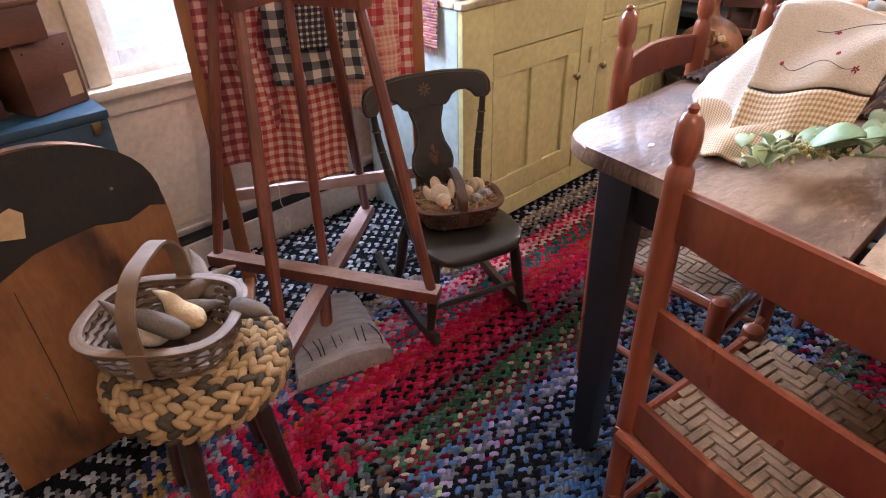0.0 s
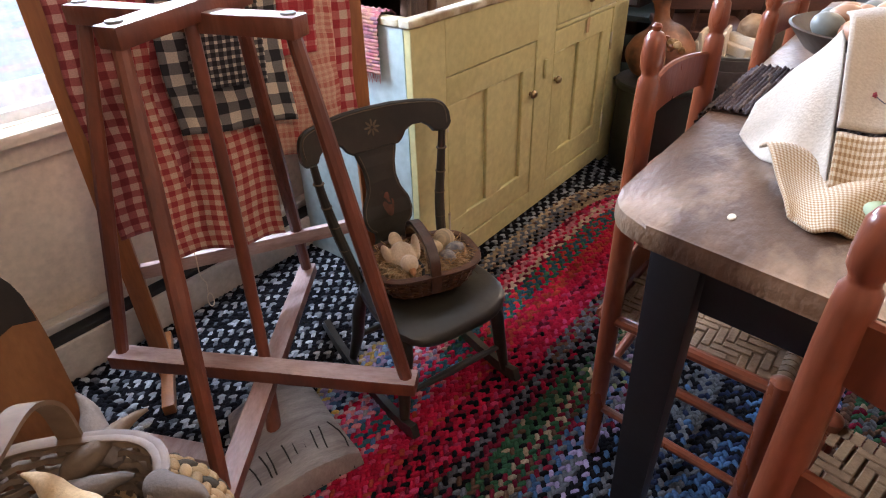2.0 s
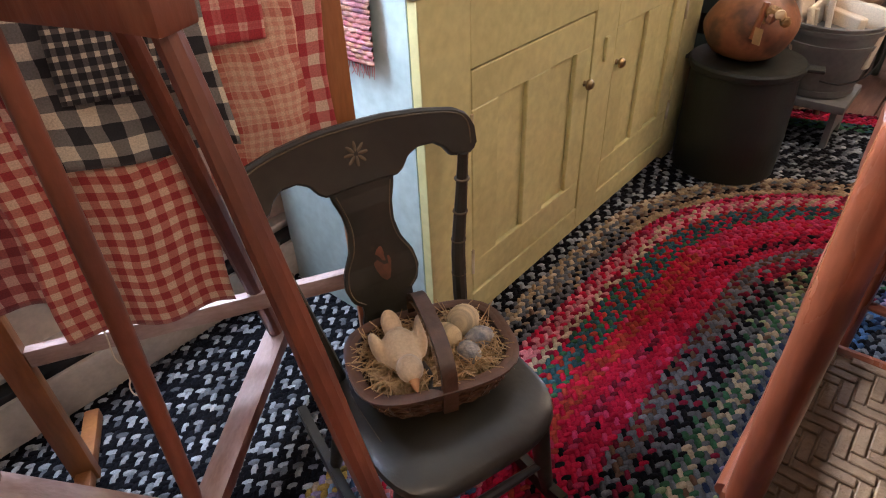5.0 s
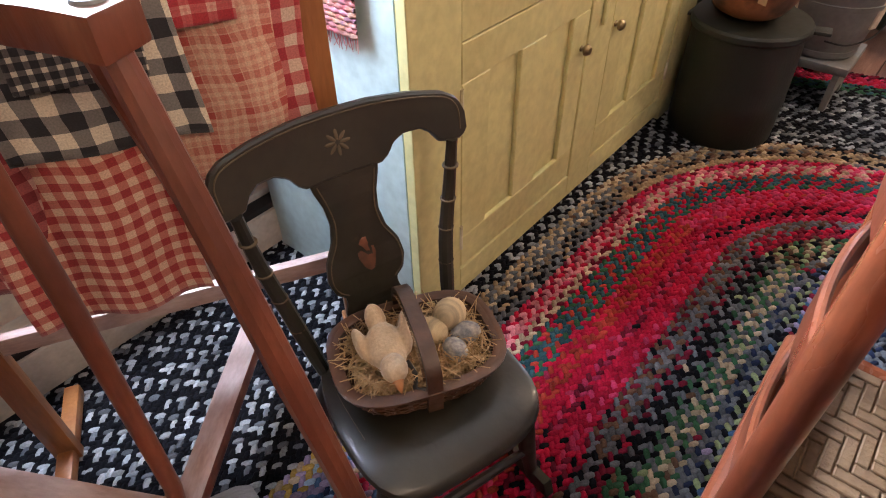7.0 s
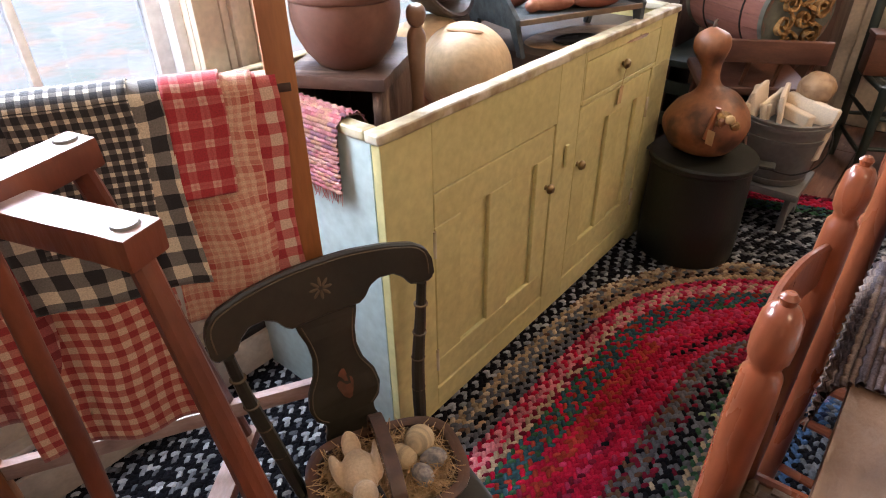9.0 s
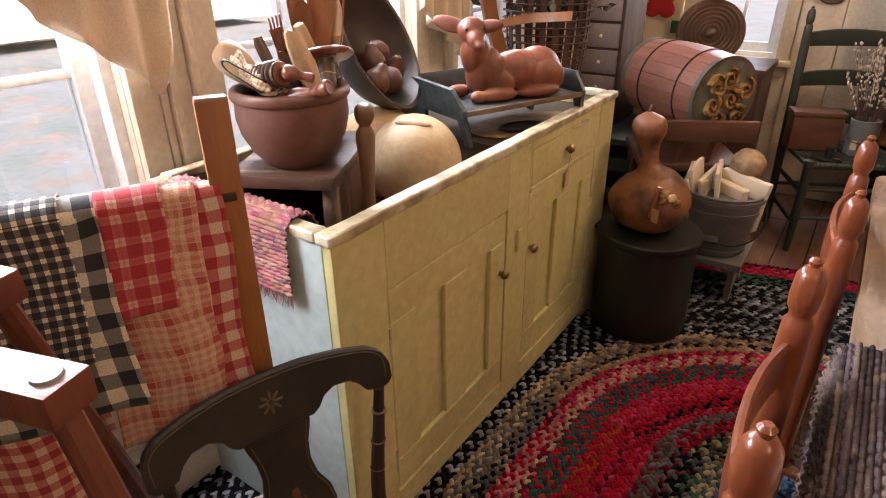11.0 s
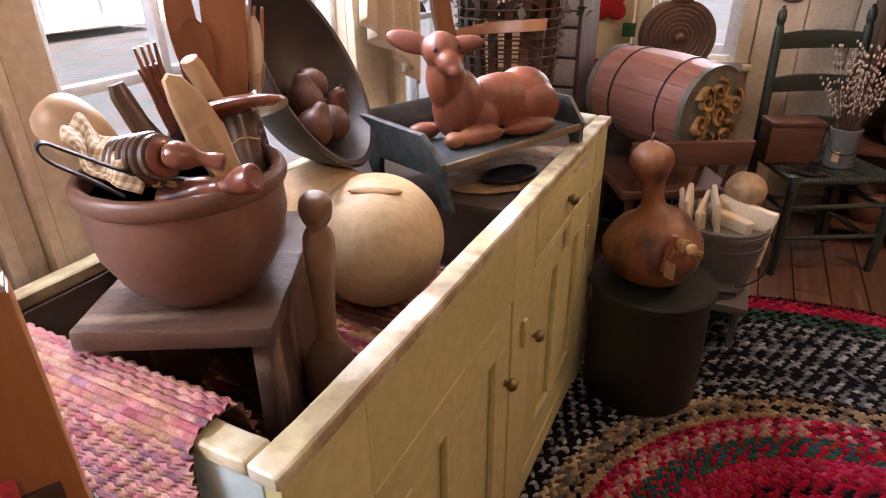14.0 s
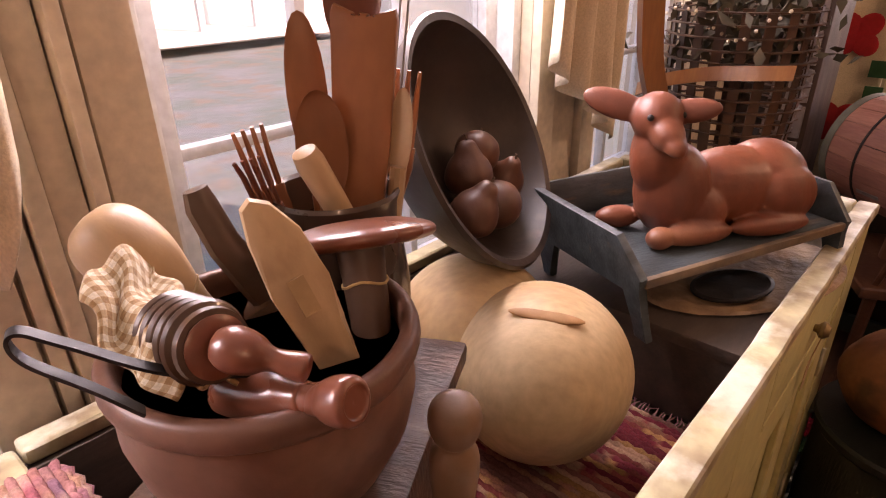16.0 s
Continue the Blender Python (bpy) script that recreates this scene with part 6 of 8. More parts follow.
for y, z, r in ((0.3, 0.431, 0.08), (0.1, 0.431, 0.06), (-0.15, 0.431, 0.075), (0.28, 0.791, 0.07), (-0.1, 0.791, 0.08), (0.2, 1.131, 0.07), (0.35, 0.091, 0.08)):
    jar = thing("redware_jar", pose(4.10, 0.05 + y, z), "small red-brown redware jar on a shelf", "jar", "jars on the hutch")
    part("body", lathe([(0, 0), (r * 0.7, 0), (r, r * 0.5), (r * 1.05, r), (r * 0.8, r * 1.6), (r * 0.85, r * 1.75), (r * 0.75, r * 1.75), (r * 0.7, r * 1.5), (0, r * 0.2)], 24), M_REDWARE, jar)

# ---- by the window: boxes, board, stool and basket ----
chest = thing("blue_chest", pose(0.20, 1.645, 0), "dark blue painted wooden chest with iron corner", "chest")
part("body", box((0.40, 0.125, 0.655), (0, 0, 0.3275), bev=0.004), M_BLUEBOX, chest)
part("lid", box((0.41, 0.13, 0.022), (0, 0, 0.667), bev=0.005), M_BLUEBOX, chest)
part("hasp", box((0.02, 0.006, 0.03), (0.17, -0.066, 0.64), bev=0.002), M_BRASS, chest)
bb = thing("brown_wooden_box", pose(0.268, 1.632, 0.6785, 0, 0, 21), "old red-brown wooden box with a paper label", "box")
part("body", box((0.14, 0.12, 0.165), (0.07, 0.06, 0.0825), bev=0.005), M_BROWNBOX, bb)
part("paper_label", box((0.035, 0.0015, 0.055), (0.112, -0.0012, 0.05), bev=0), M_TAG, bb, "tan paper label")
for k in range(2):
    part("nail", lathe([(0, 0), (0.003, 0), (0.002, 0.002), (0, 0.002)], 8, Matrix.Translation((0.02 + 0.1 * k, 0, 0.14)) @ rot(90).to_4x4()), M_IRON, bb)
b3 = thing("brown_wooden_box", pose(0.245, 1.60, 0.844, 0, 0, 12), "small red-brown wooden box on a larger one", "box")
part("body", box((0.115, 0.11, 0.075), (0.05, 0.06, 0.0375), bev=0.004), M_BROWNBOX, b3)
part("lid", box((0.12, 0.115, 0.012), (0.05, 0.06, 0.081), bev=0.003), M_BROWNBOX, b3)
dk = thing("dark_tall_box", pose(0.10, 1.70, 0.6785, 0, 0, 0), "tall dark brown wooden box", "box")
part("body", box((0.20, 0.09, 0.36), (0.02, 0.02, 0.18), bev=0.004), M_DARKWOOD, dk)


def arch(w, zs, zt, x0=-0.5):
    n = 22
    pts = [(-w / 2, 0), (w / 2, 0), (w / 2, zs)]
    for k in range(1, n):
        a = math.pi * k / n
        pts.append((w / 2 * math.cos(a), zs + (zt - zs) * math.sin(a) ** 0.8))
    return pts + [(-w / 2, zs)]


board = thing("arched_painted_board", pose(0.155, 1.272, 0.013, -2, 0, 0), "arched orange-tan wooden board with charred black top", "board")
part("panel", prism(arch(0.47, 0.50, 0.725), 0.022, bev=0.004), M_BOARD, board)
top = [(x, z) for x, z in arch(0.462, 0.50, 0.721) if z > 0.45]
low = [(-0.231, 0.455), (-0.17, 0.475), (-0.10, 0.488), (-0.03, 0.52), (0.03, 0.53), (0.09, 0.535), (0.15, 0.522), (0.2, 0.54), (0.231, 0.53)]
cz = prism(low + [(x, z) for x, z in arch(0.462, 0.54, 0.721) if z >= 0.54], 0.001, Matrix.Translation((0, -0.0118, 0)), bev=0)
part("charred_top", cz, M_CHAR, board, "charred black painted arch")
part("crack", prism([(-0.0095, 0.10), (-0.0085, 0.10), (-0.003, 0.25), (-0.0055, 0.46), (-0.007, 0.46), (-0.005, 0.25)], 0.0008, Matrix.Translation((-0.08, -0.0119, 0)), bev=0), M_DARK, board)
for x, z in ((0.14, 0.60), (-0.05, 0.63), (0.10, 0.30), (-0.12, 0.2)):
    part("nail_head", lathe([(0, 0), (0.004, 0), (0.003, 0.002), (0, 0.002)], 8, Matrix.Translation((x, -0.012, z)) @ rot(90).to_4x4()), M_PAIL, board)
part("paper_tag", prism([(-0.02, 0), (0.02, 0), (0.02, 0.05), (0, 0.062), (-0.02, 0.05)], 0.0015, Matrix.Translation((-0.05, -0.018, 0.565)) @ rot(0, 14, 0).to_4x4(), bev=0), M_TAG, board, "tan paper price tag")
part("string", tube([(-0.05, -0.018, 0.62), (-0.06, -0.018, 0.66), (-0.085, -0.015, 0.70)], 0.001, 5), M_TWIG, board)

stl = thing("braid_topped_stool", pose(0.268, 0.945, 0.013), "round stool with a thick braided tan cover", "stool")
part("seat", lathe([(0, 0.30), (0.125, 0.30), (0.135, 0.31), (0.135, 0.335), (0.125, 0.345), (0, 0.345)], 32), M_BROWNBOX, stl)
for k in range(4):
    a = radians(40 + 90 * k)
    p1 = Vector((0.095 * math.cos(a), 0.095 * math.sin(a), 0.305))
    p0 = Vector((0.128 * math.cos(a), 0.128 * math.sin(a), 0.0))
    part("leg", tube([p0, p0.lerp(p1, 0.35), p0.lerp(p1, 0.7), p1], [0.015, 0.0175, 0.0195, 0.017], 10), surf("black_brown_leg", (0.025, 0.016, 0.012), (0.045, 0.026, 0.018), 0.35, scale=12, bump=0.1) if k == 0 else bpy.data.materials["black_brown_leg"], stl)
cov = part("cover", lathe([(0, 0.335), (0.13, 0.335), (0.157, 0.348), (0.158, 0.375), (0.13, 0.392), (0, 0.394)], 40), M_DARK, stl)
M_BRAIDL = surf("tan_cotton_braid", (0.40, 0.27, 0.13), (0.33, 0.20, 0.09), 0.85, scale=30, fine=200, bump=0.3, rnd=0.15)
M_BRAIDD = surf("dark_olive_braid", (0.045, 0.036, 0.022), (0.07, 0.05, 0.028), 0.85, scale=30, fine=200, bump=0.3, rnd=0.2)
lm = [bpy.data.meshes.new("braid_strand") for _ in range(2)]
for me, mt in zip(lm, (M_BRAIDL, M_BRAIDD)):
    b = blob((0.5, 0.5, 0.5), seg=10)
    b.to_mesh(me)
    b.free()
    me.polygons.foreach_set("use_smooth", [True] * len(me.polygons))
    me.materials.append(mt)
for ri, (r, z, tilt) in enumerate(((0.160, 0.349, 90), (0.162, 0.371, 75), (0.146, 0.390, 35), (0.116, 0.397, 8), (0.086, 0.398, 0), (0.056, 0.398, 0))):
    n = int(2 * math.pi * r / 0.026)
    for k in range(n):
        for s in (-1, 1):
            a = 2 * math.pi * (k + 0.25 * s) / n
            o = link("braid_strand", lm[1 if (k + ri) % 3 == 0 and s > 0 or (k * 7 + ri) % 11 == 0 else 0], stl, None)
            o.matrix_local = rot(0, 0, math.degrees(a)).to_4x4() @ Matrix.Translation((r, 0, z)) @ rot(0, tilt, 0).to_4x4() @ Matrix.Translation((s * 0.007, 0, 0)) @ rot(0, 0, 90 + s * 32).to_4x4() @ Matrix.Diagonal((0.036, 0.018, 0.017, 1))


def basket(m, label, L, Wd, Ht, mat, rimmat, hmat, hw, hh, n_weave, across=True, stakes=26, group="", flat=0.25, sq=3.0, handle_t=0.006):
    """An oval splint basket: squarish rim, woven sides and one bent handle."""
    e = thing("splint_basket", m, label, "basket", group)

    def ring(s, z, k=0):
        out = []
        for i in range(48):
            a = 2 * math.pi * i / 48
            c, sn = math.cos(a), math.sin(a)
            f = (abs(c) ** sq + abs(sn) ** sq) ** (-1 / sq)
            w = 1 + (0.022 if (i + k) % 2 else -0.022)
            out.append(Vector((L / 2 * s * f * c * w, Wd / 2 * s * f * sn * w, z)))
        return out

    bot = blob((L / 2 * 0.74, Wd / 2 * 0.74, 0.004), (0, 0, 0.005), seg=24)
    part("base", bot, mat, e)
    for k in range(n_weave):
        t = (k + 0.5) / n_weave
        part("weaver", tube(ring(0.74 + 0.26 * t ** 0.7, 0.006 + (Ht - 0.01) * t, k), Ht / n_weave * 0.5, 5, flat=flat * 2, up=(0, 0, 1), closed=True), mat, e)
    st_ = bmesh.new()
    for k in range(stakes):
        a = 2 * math.pi * k / stakes
        c, sn = math.cos(a), math.sin(a)
        f = (abs(c) ** sq + abs(sn) ** sq) ** (-1 / sq)
        pts = [Vector((L / 2 * s * f * c, Wd / 2 * s * f * sn, z)) for s, z in ((0.72, 0.003), (0.86, Ht * 0.3), (0.95, Ht * 0.65), (1.0, Ht))]
        strap(pts, 0.010, 0.003, (-sn, c, 0), st_)
    tagged(part("stake", st_, mat, e), kind="stuff")
    for s, z in ((1.025, Ht - 0.002), (0.975, Ht - 0.002)):
        rr = [Vector((p.x, p.y, z)) for p in ring(s, z)]
        rr = [(rr[i - 1] + rr[i]) / 2 for i in range(48)]
        part("rim", tube(rr, 0.0075, 6, flat=0.45, up=(0, 0, 1), closed=True), rimmat, e)
    ax = Vector((0, Wd / 2 * 1.03, 0)) if across else Vector((L / 2 * 1.03, 0, 0))
    hp = smooth_path([ax * 0.98 + Vector((0, 0, Ht * 0.35)), ax + Vector((0, 0, Ht)), ax * 0.93 + Vector((0, 0, Ht + hh * 0.55)), ax * 0.55 + Vector((0, 0, Ht + hh * 0.93)), Vector((0, 0, Ht + hh)), -ax * 0.55 + Vector((0, 0, Ht + hh * 0.93)), -ax * 0.93 + Vector((0, 0, Ht + hh * 0.55)), -ax + Vector((0, 0, Ht)), -ax * 0.98 + Vector((0, 0, Ht * 0.35))], 6)
    part("handle", strap(hp, hw, handle_t, (1, 0, 0) if across else (0, 1, 0)), hmat, e)
    return e


BK = pose(0.244, 0.970, 0.416, 0, 0, -43)
basket(BK, "grey-brown splint basket with broad bent handle", 0.265, 0.215, 0.085, M_SPLINT, M_HANDLE, M_HANDLE, 0.030, 0.115, 5)


def root(p, a, ln, r, mat, label):
    o = thing("stuffed_carrot", Matrix.Translation(p) @ rot(a[0], a[1], a[2]).to_4x4(), label, "stuffed vegetable", "stuffed roots in the basket")
    part("body", wear(tube(smooth_path([(0, 0, 0), (0.004, 0.003, ln * 0.15), (0, 0.006, ln * 0.4), (0.006, 0, ln * 0.75), (0, -0.004, ln)], 4), [q.x for q in smooth_path([(r * 0.35, 0, 0), (r * 0.95, 0, 0), (r, 0, 0), (r * 0.6, 0, 0), (r * 0.12, 0, 0)], 4)], 14), 0.002, 40), mat, o)
    return o


for p, a, ln, r, mt, lb in (((0.275, 0.87, 0.50), (20, 62, 160), 0.15, 0.018, M_GREYROOT, "grey stuffed cloth root"), ((0.300, 0.895, 0.487), (-84, 0, 12), 0.13, 0.022, M_CREAMROOT, "cream stuffed cloth root"),
                            ((0.36, 0.98, 0.465), (-60, 30, 10), 0.12, 0.020, M_GREYROOT, "grey stuffed cloth root"), ((0.24, 1.0, 0.455), (80, 20, 60), 0.14, 0.022, M_GREYROOT, "grey stuffed cloth root"),
                            ((0.30, 1.0, 0.47), (80, 0, 95), 0.13, 0.017, M_SPLINT, "brown stuffed cloth root"), ((0.36, 0.90, 0.48), (75, 0, 20), 0.10, 0.019, M_GREYROOT, "grey stuffed cloth root")):
    root((p[0] - 0.018, p[1] + 0.015, p[2]), a, ln, r, mt, lb)
for p, r3, mt in (((0.214, 0.950, 0.482), (0.030, 0.026, 0.024), M_NAPKIN), ((0.257, 0.970, 0.462), (0.028, 0.028, 0.026), M_BRAIDD), ((0.182, 1.005, 0.46), (0.03, 0.026, 0.024), M_GREYROOT)):
    tagged(part("stuffed_turnip", blob(r3, p, rot(10, 20), seg=16, rough=0.002, freq=30), mt), "small stuffed cloth turnip", "stuffed vegetable", "stuffed roots in the basket")

# ---- yarn winder ----
wd = thing("yarn_winder", pose(0, 0, 0), "tall red-stained wooden yarn winder on a block", "yarn winder")
C = Vector((0.722, 1.255, 0))
low_ends = {"left": Vector((0.545, 1.515, 0.218)), "right": Vector((0.862, 0.955, 0.218)), "far": Vector((1.04, 1.475, 0.193)), "near": Vector((0.482, 1.058, 0.193))}
top_ends = {"left": Vector((0.697, 1.515, 0.918)), "right": Vector((0.830, 1.116, 0.917)), "far": Vector((0.862, 1.296, 0.940)), "near": Vector((0.620, 1.236, 0.930))}


def beam(a, b, w, h, mat, nm, over=0.02, lab=""):
    d = b - a
    L2 = d.length + 2 * over
    m = Matrix.Translation((a + b) / 2) @ rot(0, 0, math.degrees(math.atan2(d.y, d.x))).to_4x4() @ rot(0, -math.degrees(math.asin(d.z / d.length)), 0).to_4x4()
    b2 = box((L2, w, h), bev=0.004)
    bmesh.ops.subdivide_edges(b2, edges=[e for e in b2.edges if e.calc_length() > 0.1], cuts=10)
    wear(b2, 0.0012, 20)
    # upward faces take the pale colour that holds the window sheen
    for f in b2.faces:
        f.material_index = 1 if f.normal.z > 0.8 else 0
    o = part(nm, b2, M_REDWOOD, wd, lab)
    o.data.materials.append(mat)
    o.matrix_local = m
    return o


beam(low_ends["left"], low_ends["right"], 0.046, 0.034, M_REDWORN_SHEEN, "lower_arm", lab="worn flat arm, window sheen coloured into its top")
beam(low_ends["far"] - Vector((0, 0, 0.006)), low_ends["near"] - Vector((0, 0, 0.006)), 0.044, 0.030, M_REDWORN_SHEEN, "lower_arm", lab="worn flat arm, window sheen coloured into its top")
beam(top_ends["left"], top_ends["right"], 0.046, 0.034, M_REDWORN_SHEEN, "upper_arm", lab="worn flat arm, window sheen coloured into its top")
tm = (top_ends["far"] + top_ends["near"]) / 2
beam(top_ends["far"], top_ends["near"], 0.046, 0.034, M_REDWORN_SHEEN, "upper_arm", lab="worn flat arm, window sheen coloured into its top")
for k in ("left", "right", "far", "near"):
    a, b = low_ends[k] + Vector((0, 0, 0.0)), top_ends[k]
    d = (b - a).normalized()
    part("slanted_post", tube([a - d * 0.02, a + (b - a) * 0.5, b + d * 0.018], [0.0135, 0.0165, 0.0125], 10), M_REDWOOD, wd)
    part("peg_end", lathe([(0, 0), (0.013, 0), (0.012, 0.003), (0, 0.0035)], 14, Matrix.Translation(b + Vector((0, 0, 0.0172)))), M_PAIL, wd, "greyed peg end")
part("centre_post", tube([(0.676, 1.195, 0.05), (0.70, 1.225, 0.13), C + Vector((0.01, 0, 0.24)), Vector((0.745, 1.26, 0.6)), tm + Vector((0.01, 0, -0.01))], [0.017, 0.017, 0.0125, 0.013, 0.011], 12), M_REDWOOD, wd)
blk = prism([(-0.135, 0), (0.135, 0), (0.13, 0.04), (0.10, 0.058), (0.02, 0.072), (-0.08, 0.062), (-0.128, 0.045)], 0.28, bev=0.010)
bmesh.ops.subdivide_edges(blk, edges=[e for e in blk.edges if e.calc_length() > 0.05], cuts=7, use_grid_fill=True)
for v in blk.verts:
    f = 0.5 + 0.5 * min(1, max(0, (0.14 - v.co.y) / 0.28))
    v.co.x *= 0.50 + 0.5 * f
    v.co.x += 0.012 * math.sin(9 * v.co.y)
part("base_block", wear(blk, 0.006, 9), M_BLOCK, wd, "weathered grey split-wood base block").matrix_local = pose(0.690, 1.180, 0.013, 0, 0, -17)
for k in range(9):
    x = -0.10 + 0.024 * k + R.uniform(-0.006, 0.006)
    cr = tube(smooth_path([(x, -0.139, 0.012), (x + R.uniform(-0.006, 0.006), -0.10, 0.068), (x + R.uniform(-0.01, 0.01), -0.04, 0.072)], 3), 0.0016, 4)
    part("split", wear(cr, 0.002, 30), M_DARK, wd).matrix_local = pose(0.690, 1.180, 0.010, 0, 0, -17)
pd = thing("wooden_peg_foot", pose(0.535, 1.375, 0.013, 0, 0, 25), "pale flat wooden board on the rug", "board")
part("board", box((0.045, 0.20, 0.02), (0, 0, 0.01), bev=0.004), M_REDWORN_SHEEN, pd)

# ---- drying rack with checked cloths ----
rack = thing("drying_rack", pose(0, 0, 0), "orange pine drying rack draped with checked cloths", "drying rack")
PR, PL = Vector((1.168, 1.333, 0)), Vector((0.66, 1.62, 0))
ra = math.degrees(math.atan2(PR.y - PL.y, PR.x - PL.x))
ux = (PR - PL).normalized()
uy = Vector((-ux.y, ux.x, 0))
for p, zt in ((PR, 1.062), (PL, 1.048)):
    part("worn_end", box((0.040, 0.020, 0.004), bev=0.0015), M_REDWORN_SHEEN, rack, "pale rubbed post end").matrix_local = Matrix.Translation((p.x, p.y, zt + 0.0015)) @ rot(0, 0, ra).to_4x4()
    part("post", box((0.042, 0.022, zt - 0.013), bev=0.002), M_ORANGE, rack).matrix_local = Matrix.Translation((p.x, p.y, (zt + 0.013) / 2)) @ rot(0, 0, ra).to_4x4()
    part("foot", box((0.03, 0.30, 0.03), bev=0.005), M_ORANGE, rack).matrix_local = Matrix.Translation((p.x, p.y, 0.028)) @ rot(0, 0, ra).to_4x4()
# the low rail has the same window sheen in its colour
for z, h, dy in ((0.335, 0.035, 0), (0.930, 0.022, 0), (0.86, 0.018, 0.03)):
    c = (PR + PL) / 2 + uy * dy
    part("rail", box(((PR - PL).length - 0.042, 0.018, h), bev=0.003), M_REDWORN_SHEEN if z < 0.5 else M_ORANGE, rack).matrix_local = Matrix.Translation((c.x, c.y, z)) @ rot(0, 0, ra).to_4x4()
part("mortise", box((0.022, 0.005, 0.012), bev=0.001), M_DARKWOOD, rack).matrix_local = Matrix.Translation((PR.x - 0.0115 * uy.x, PR.y - 0.0115 * uy.y, 0.930)) @ rot(0, 0, ra).to_4x4()


def hung(name, s0, s1, front, back, off, mat, label, zr=0.943, wave=0.006, skew=0.0, ph=0.0, flare=0.0):
    """A cloth folded over the top rail: s along the rail, front and back drops."""
    def fn(u, v):
        s = v - front
        r = 0.014 + off
        half = math.pi * r / 2
        if s < -half:
            y, z = -r, zr + s + half
        elif s > half:
            y, z = r, zr - (s - half)
        else:
            a = s / r
            y, z = r * math.sin(a), zr + r * math.cos(a) - r * 0.35
        drop = max(0.0, zr - z)
        y += (-1 if s < 0 else 1) * (wave * math.sin(u * 42 + ph + 2 * drop) * min(1, drop * 5) + flare * drop)
        q = PL + ux * (s0 + u + skew * drop + 0.004 * math.sin(drop * 20 + ph)) + uy * y
        return Vector((q.x, q.y, z + 0.003 * math.sin(u * 33 + ph) * (1 if drop > 0.2 else 0)))

    n = max(16, int((s1 - s0) / 0.007))
    o = sheet(fn, lin(0, s1 - s0, n), lin(0, front + back, 70), 0.002, mat=mat, name=name)
    return tagged(o, label, "cloth", "cloths on the rack")


hung("checked_cloth", 0.012, 0.25, 0.53, 0.42, 0.0, M_GING_WINE, "wine and cream checked cloth on a rack", wave=0.012, ph=1.0)
hung("checked_cloth", 0.105, 0.36, 0.60, 0.40, 0.004, M_GING_RED, "red and cream gingham cloth on a rack", wave=0.010, ph=0.4, flare=0.03)
hung("checked_cloth", 0.185, 0.425, 0.325, 0.22, 0.012, M_GING_BLACK, "black and cream buffalo-check cloth on a rack", wave=0.003, ph=2.0, flare=0.09)
hung("checked_cloth", 0.235, 0.383, 0.245, 0.18, 0.018, M_GING_SMALL, "small black and cream check cloth on a rack", wave=0.002, ph=0.5, flare=0.10)
hung("checked_cloth", 0.375, 0.54, 0.41, 0.35, 0.006, M_PLAID, "pink and red plaid cloth on a rack", wave=0.007, ph=2.5)
hung("checked_cloth", 0.42, 0.497, 0.195, 0.15, 0.014, M_REDPLAID, "red plaid cloth folded over a rack", wave=0.002, ph=1.2, flare=0.05)
hung("checked_cloth", 0.50, 0.574, 0.385, 0.36, 0.002, M_REDCHK, "red and cream checked cloth on a rack", wave=0.004, ph=0.2)
strg = thing("white_string", pose(0, 0, 0), "loose white string hanging from a cloth", "string")
part("cord", tube(smooth_path([(0.775, 1.545, 0.42), (0.78, 1.54, 0.36), (0.775, 1.535, 0.30), (0.785, 1.535, 0.27), (0.778, 1.53, 0.24)], 5), 0.0014, 5), M_NAPKIN, strg)
part("loop", tube([(0.782 + 0.008 * math.sin(t), 1.53, 0.225 + 0.02 * math.cos(t)) for t in lin(0, 6.1, 16)], 0.0014, 5), M_NAPKIN, strg)

# ---- small rocking chair ----
RK = pose(1.071, 1.073, 0.010, 0, 0, -17)
rk = thing("rocking_chair", RK, "small black-green painted rocking chair with gilt lines", "rocking chair")


seat = lathe([(0, 0.262), (0.9, 0.262), (0.985, 0.268), (1.0, 0.277), (0.985, 0.286), (0.93, 0.29), (0.6, 0.287), (0, 0.284)], 48)
for v in seat.verts:
    r = math.hypot(v.co.x, v.co.y)
    if r > 1e-6:
        c, s = v.co.x / r, v.co.y / r
        f = (abs(c) ** 4 + abs(s) ** 4) ** -0.25
        v.co.x, v.co.y = c * f * r * (0.150 if s < 0 else 0.150 - 0.020 * s), s * f * r * 0.148 - 0.012
        if s < 0:
            v.co.z -= 0.016 * (max(0, -v.co.y - 0.09) / 0.06) ** 2
part("seat", seat, M_BLACKPAINT, rk)
part("seat_line", tube([(0.122 * math.cos(a) * (abs(math.cos(a)) ** 4 + abs(math.sin(a)) ** 4) ** -0.25, 0.122 * math.sin(a) * (abs(math.cos(a)) ** 4 + abs(math.sin(a)) ** 4) ** -0.25 - 0.008, 0.2885) for a in lin(-0.3, math.pi + 0.3, 34)], 0.0012, 4), M_GILT, rk, "thin gilt line")
tilt = rot(-14)
BKM = Matrix.Translation((0, 0.125, 0.285)) @ tilt.to_4x4()
CT = [(0, 0.382), (0.06, 0.381), (0.12, 0.375), (0.165, 0.366), (0.184, 0.354), (0.191, 0.335)]
CB = [(0, 0.284), (0.060, 0.284), (0.072, 0.292), (0.082, 0.308), (0.10, 0.318), (0.125, 0.318), (0.142, 0.306), (0.150, 0.292), (0.165, 0.288), (0.184, 0.290), (0.191, 0.302)]


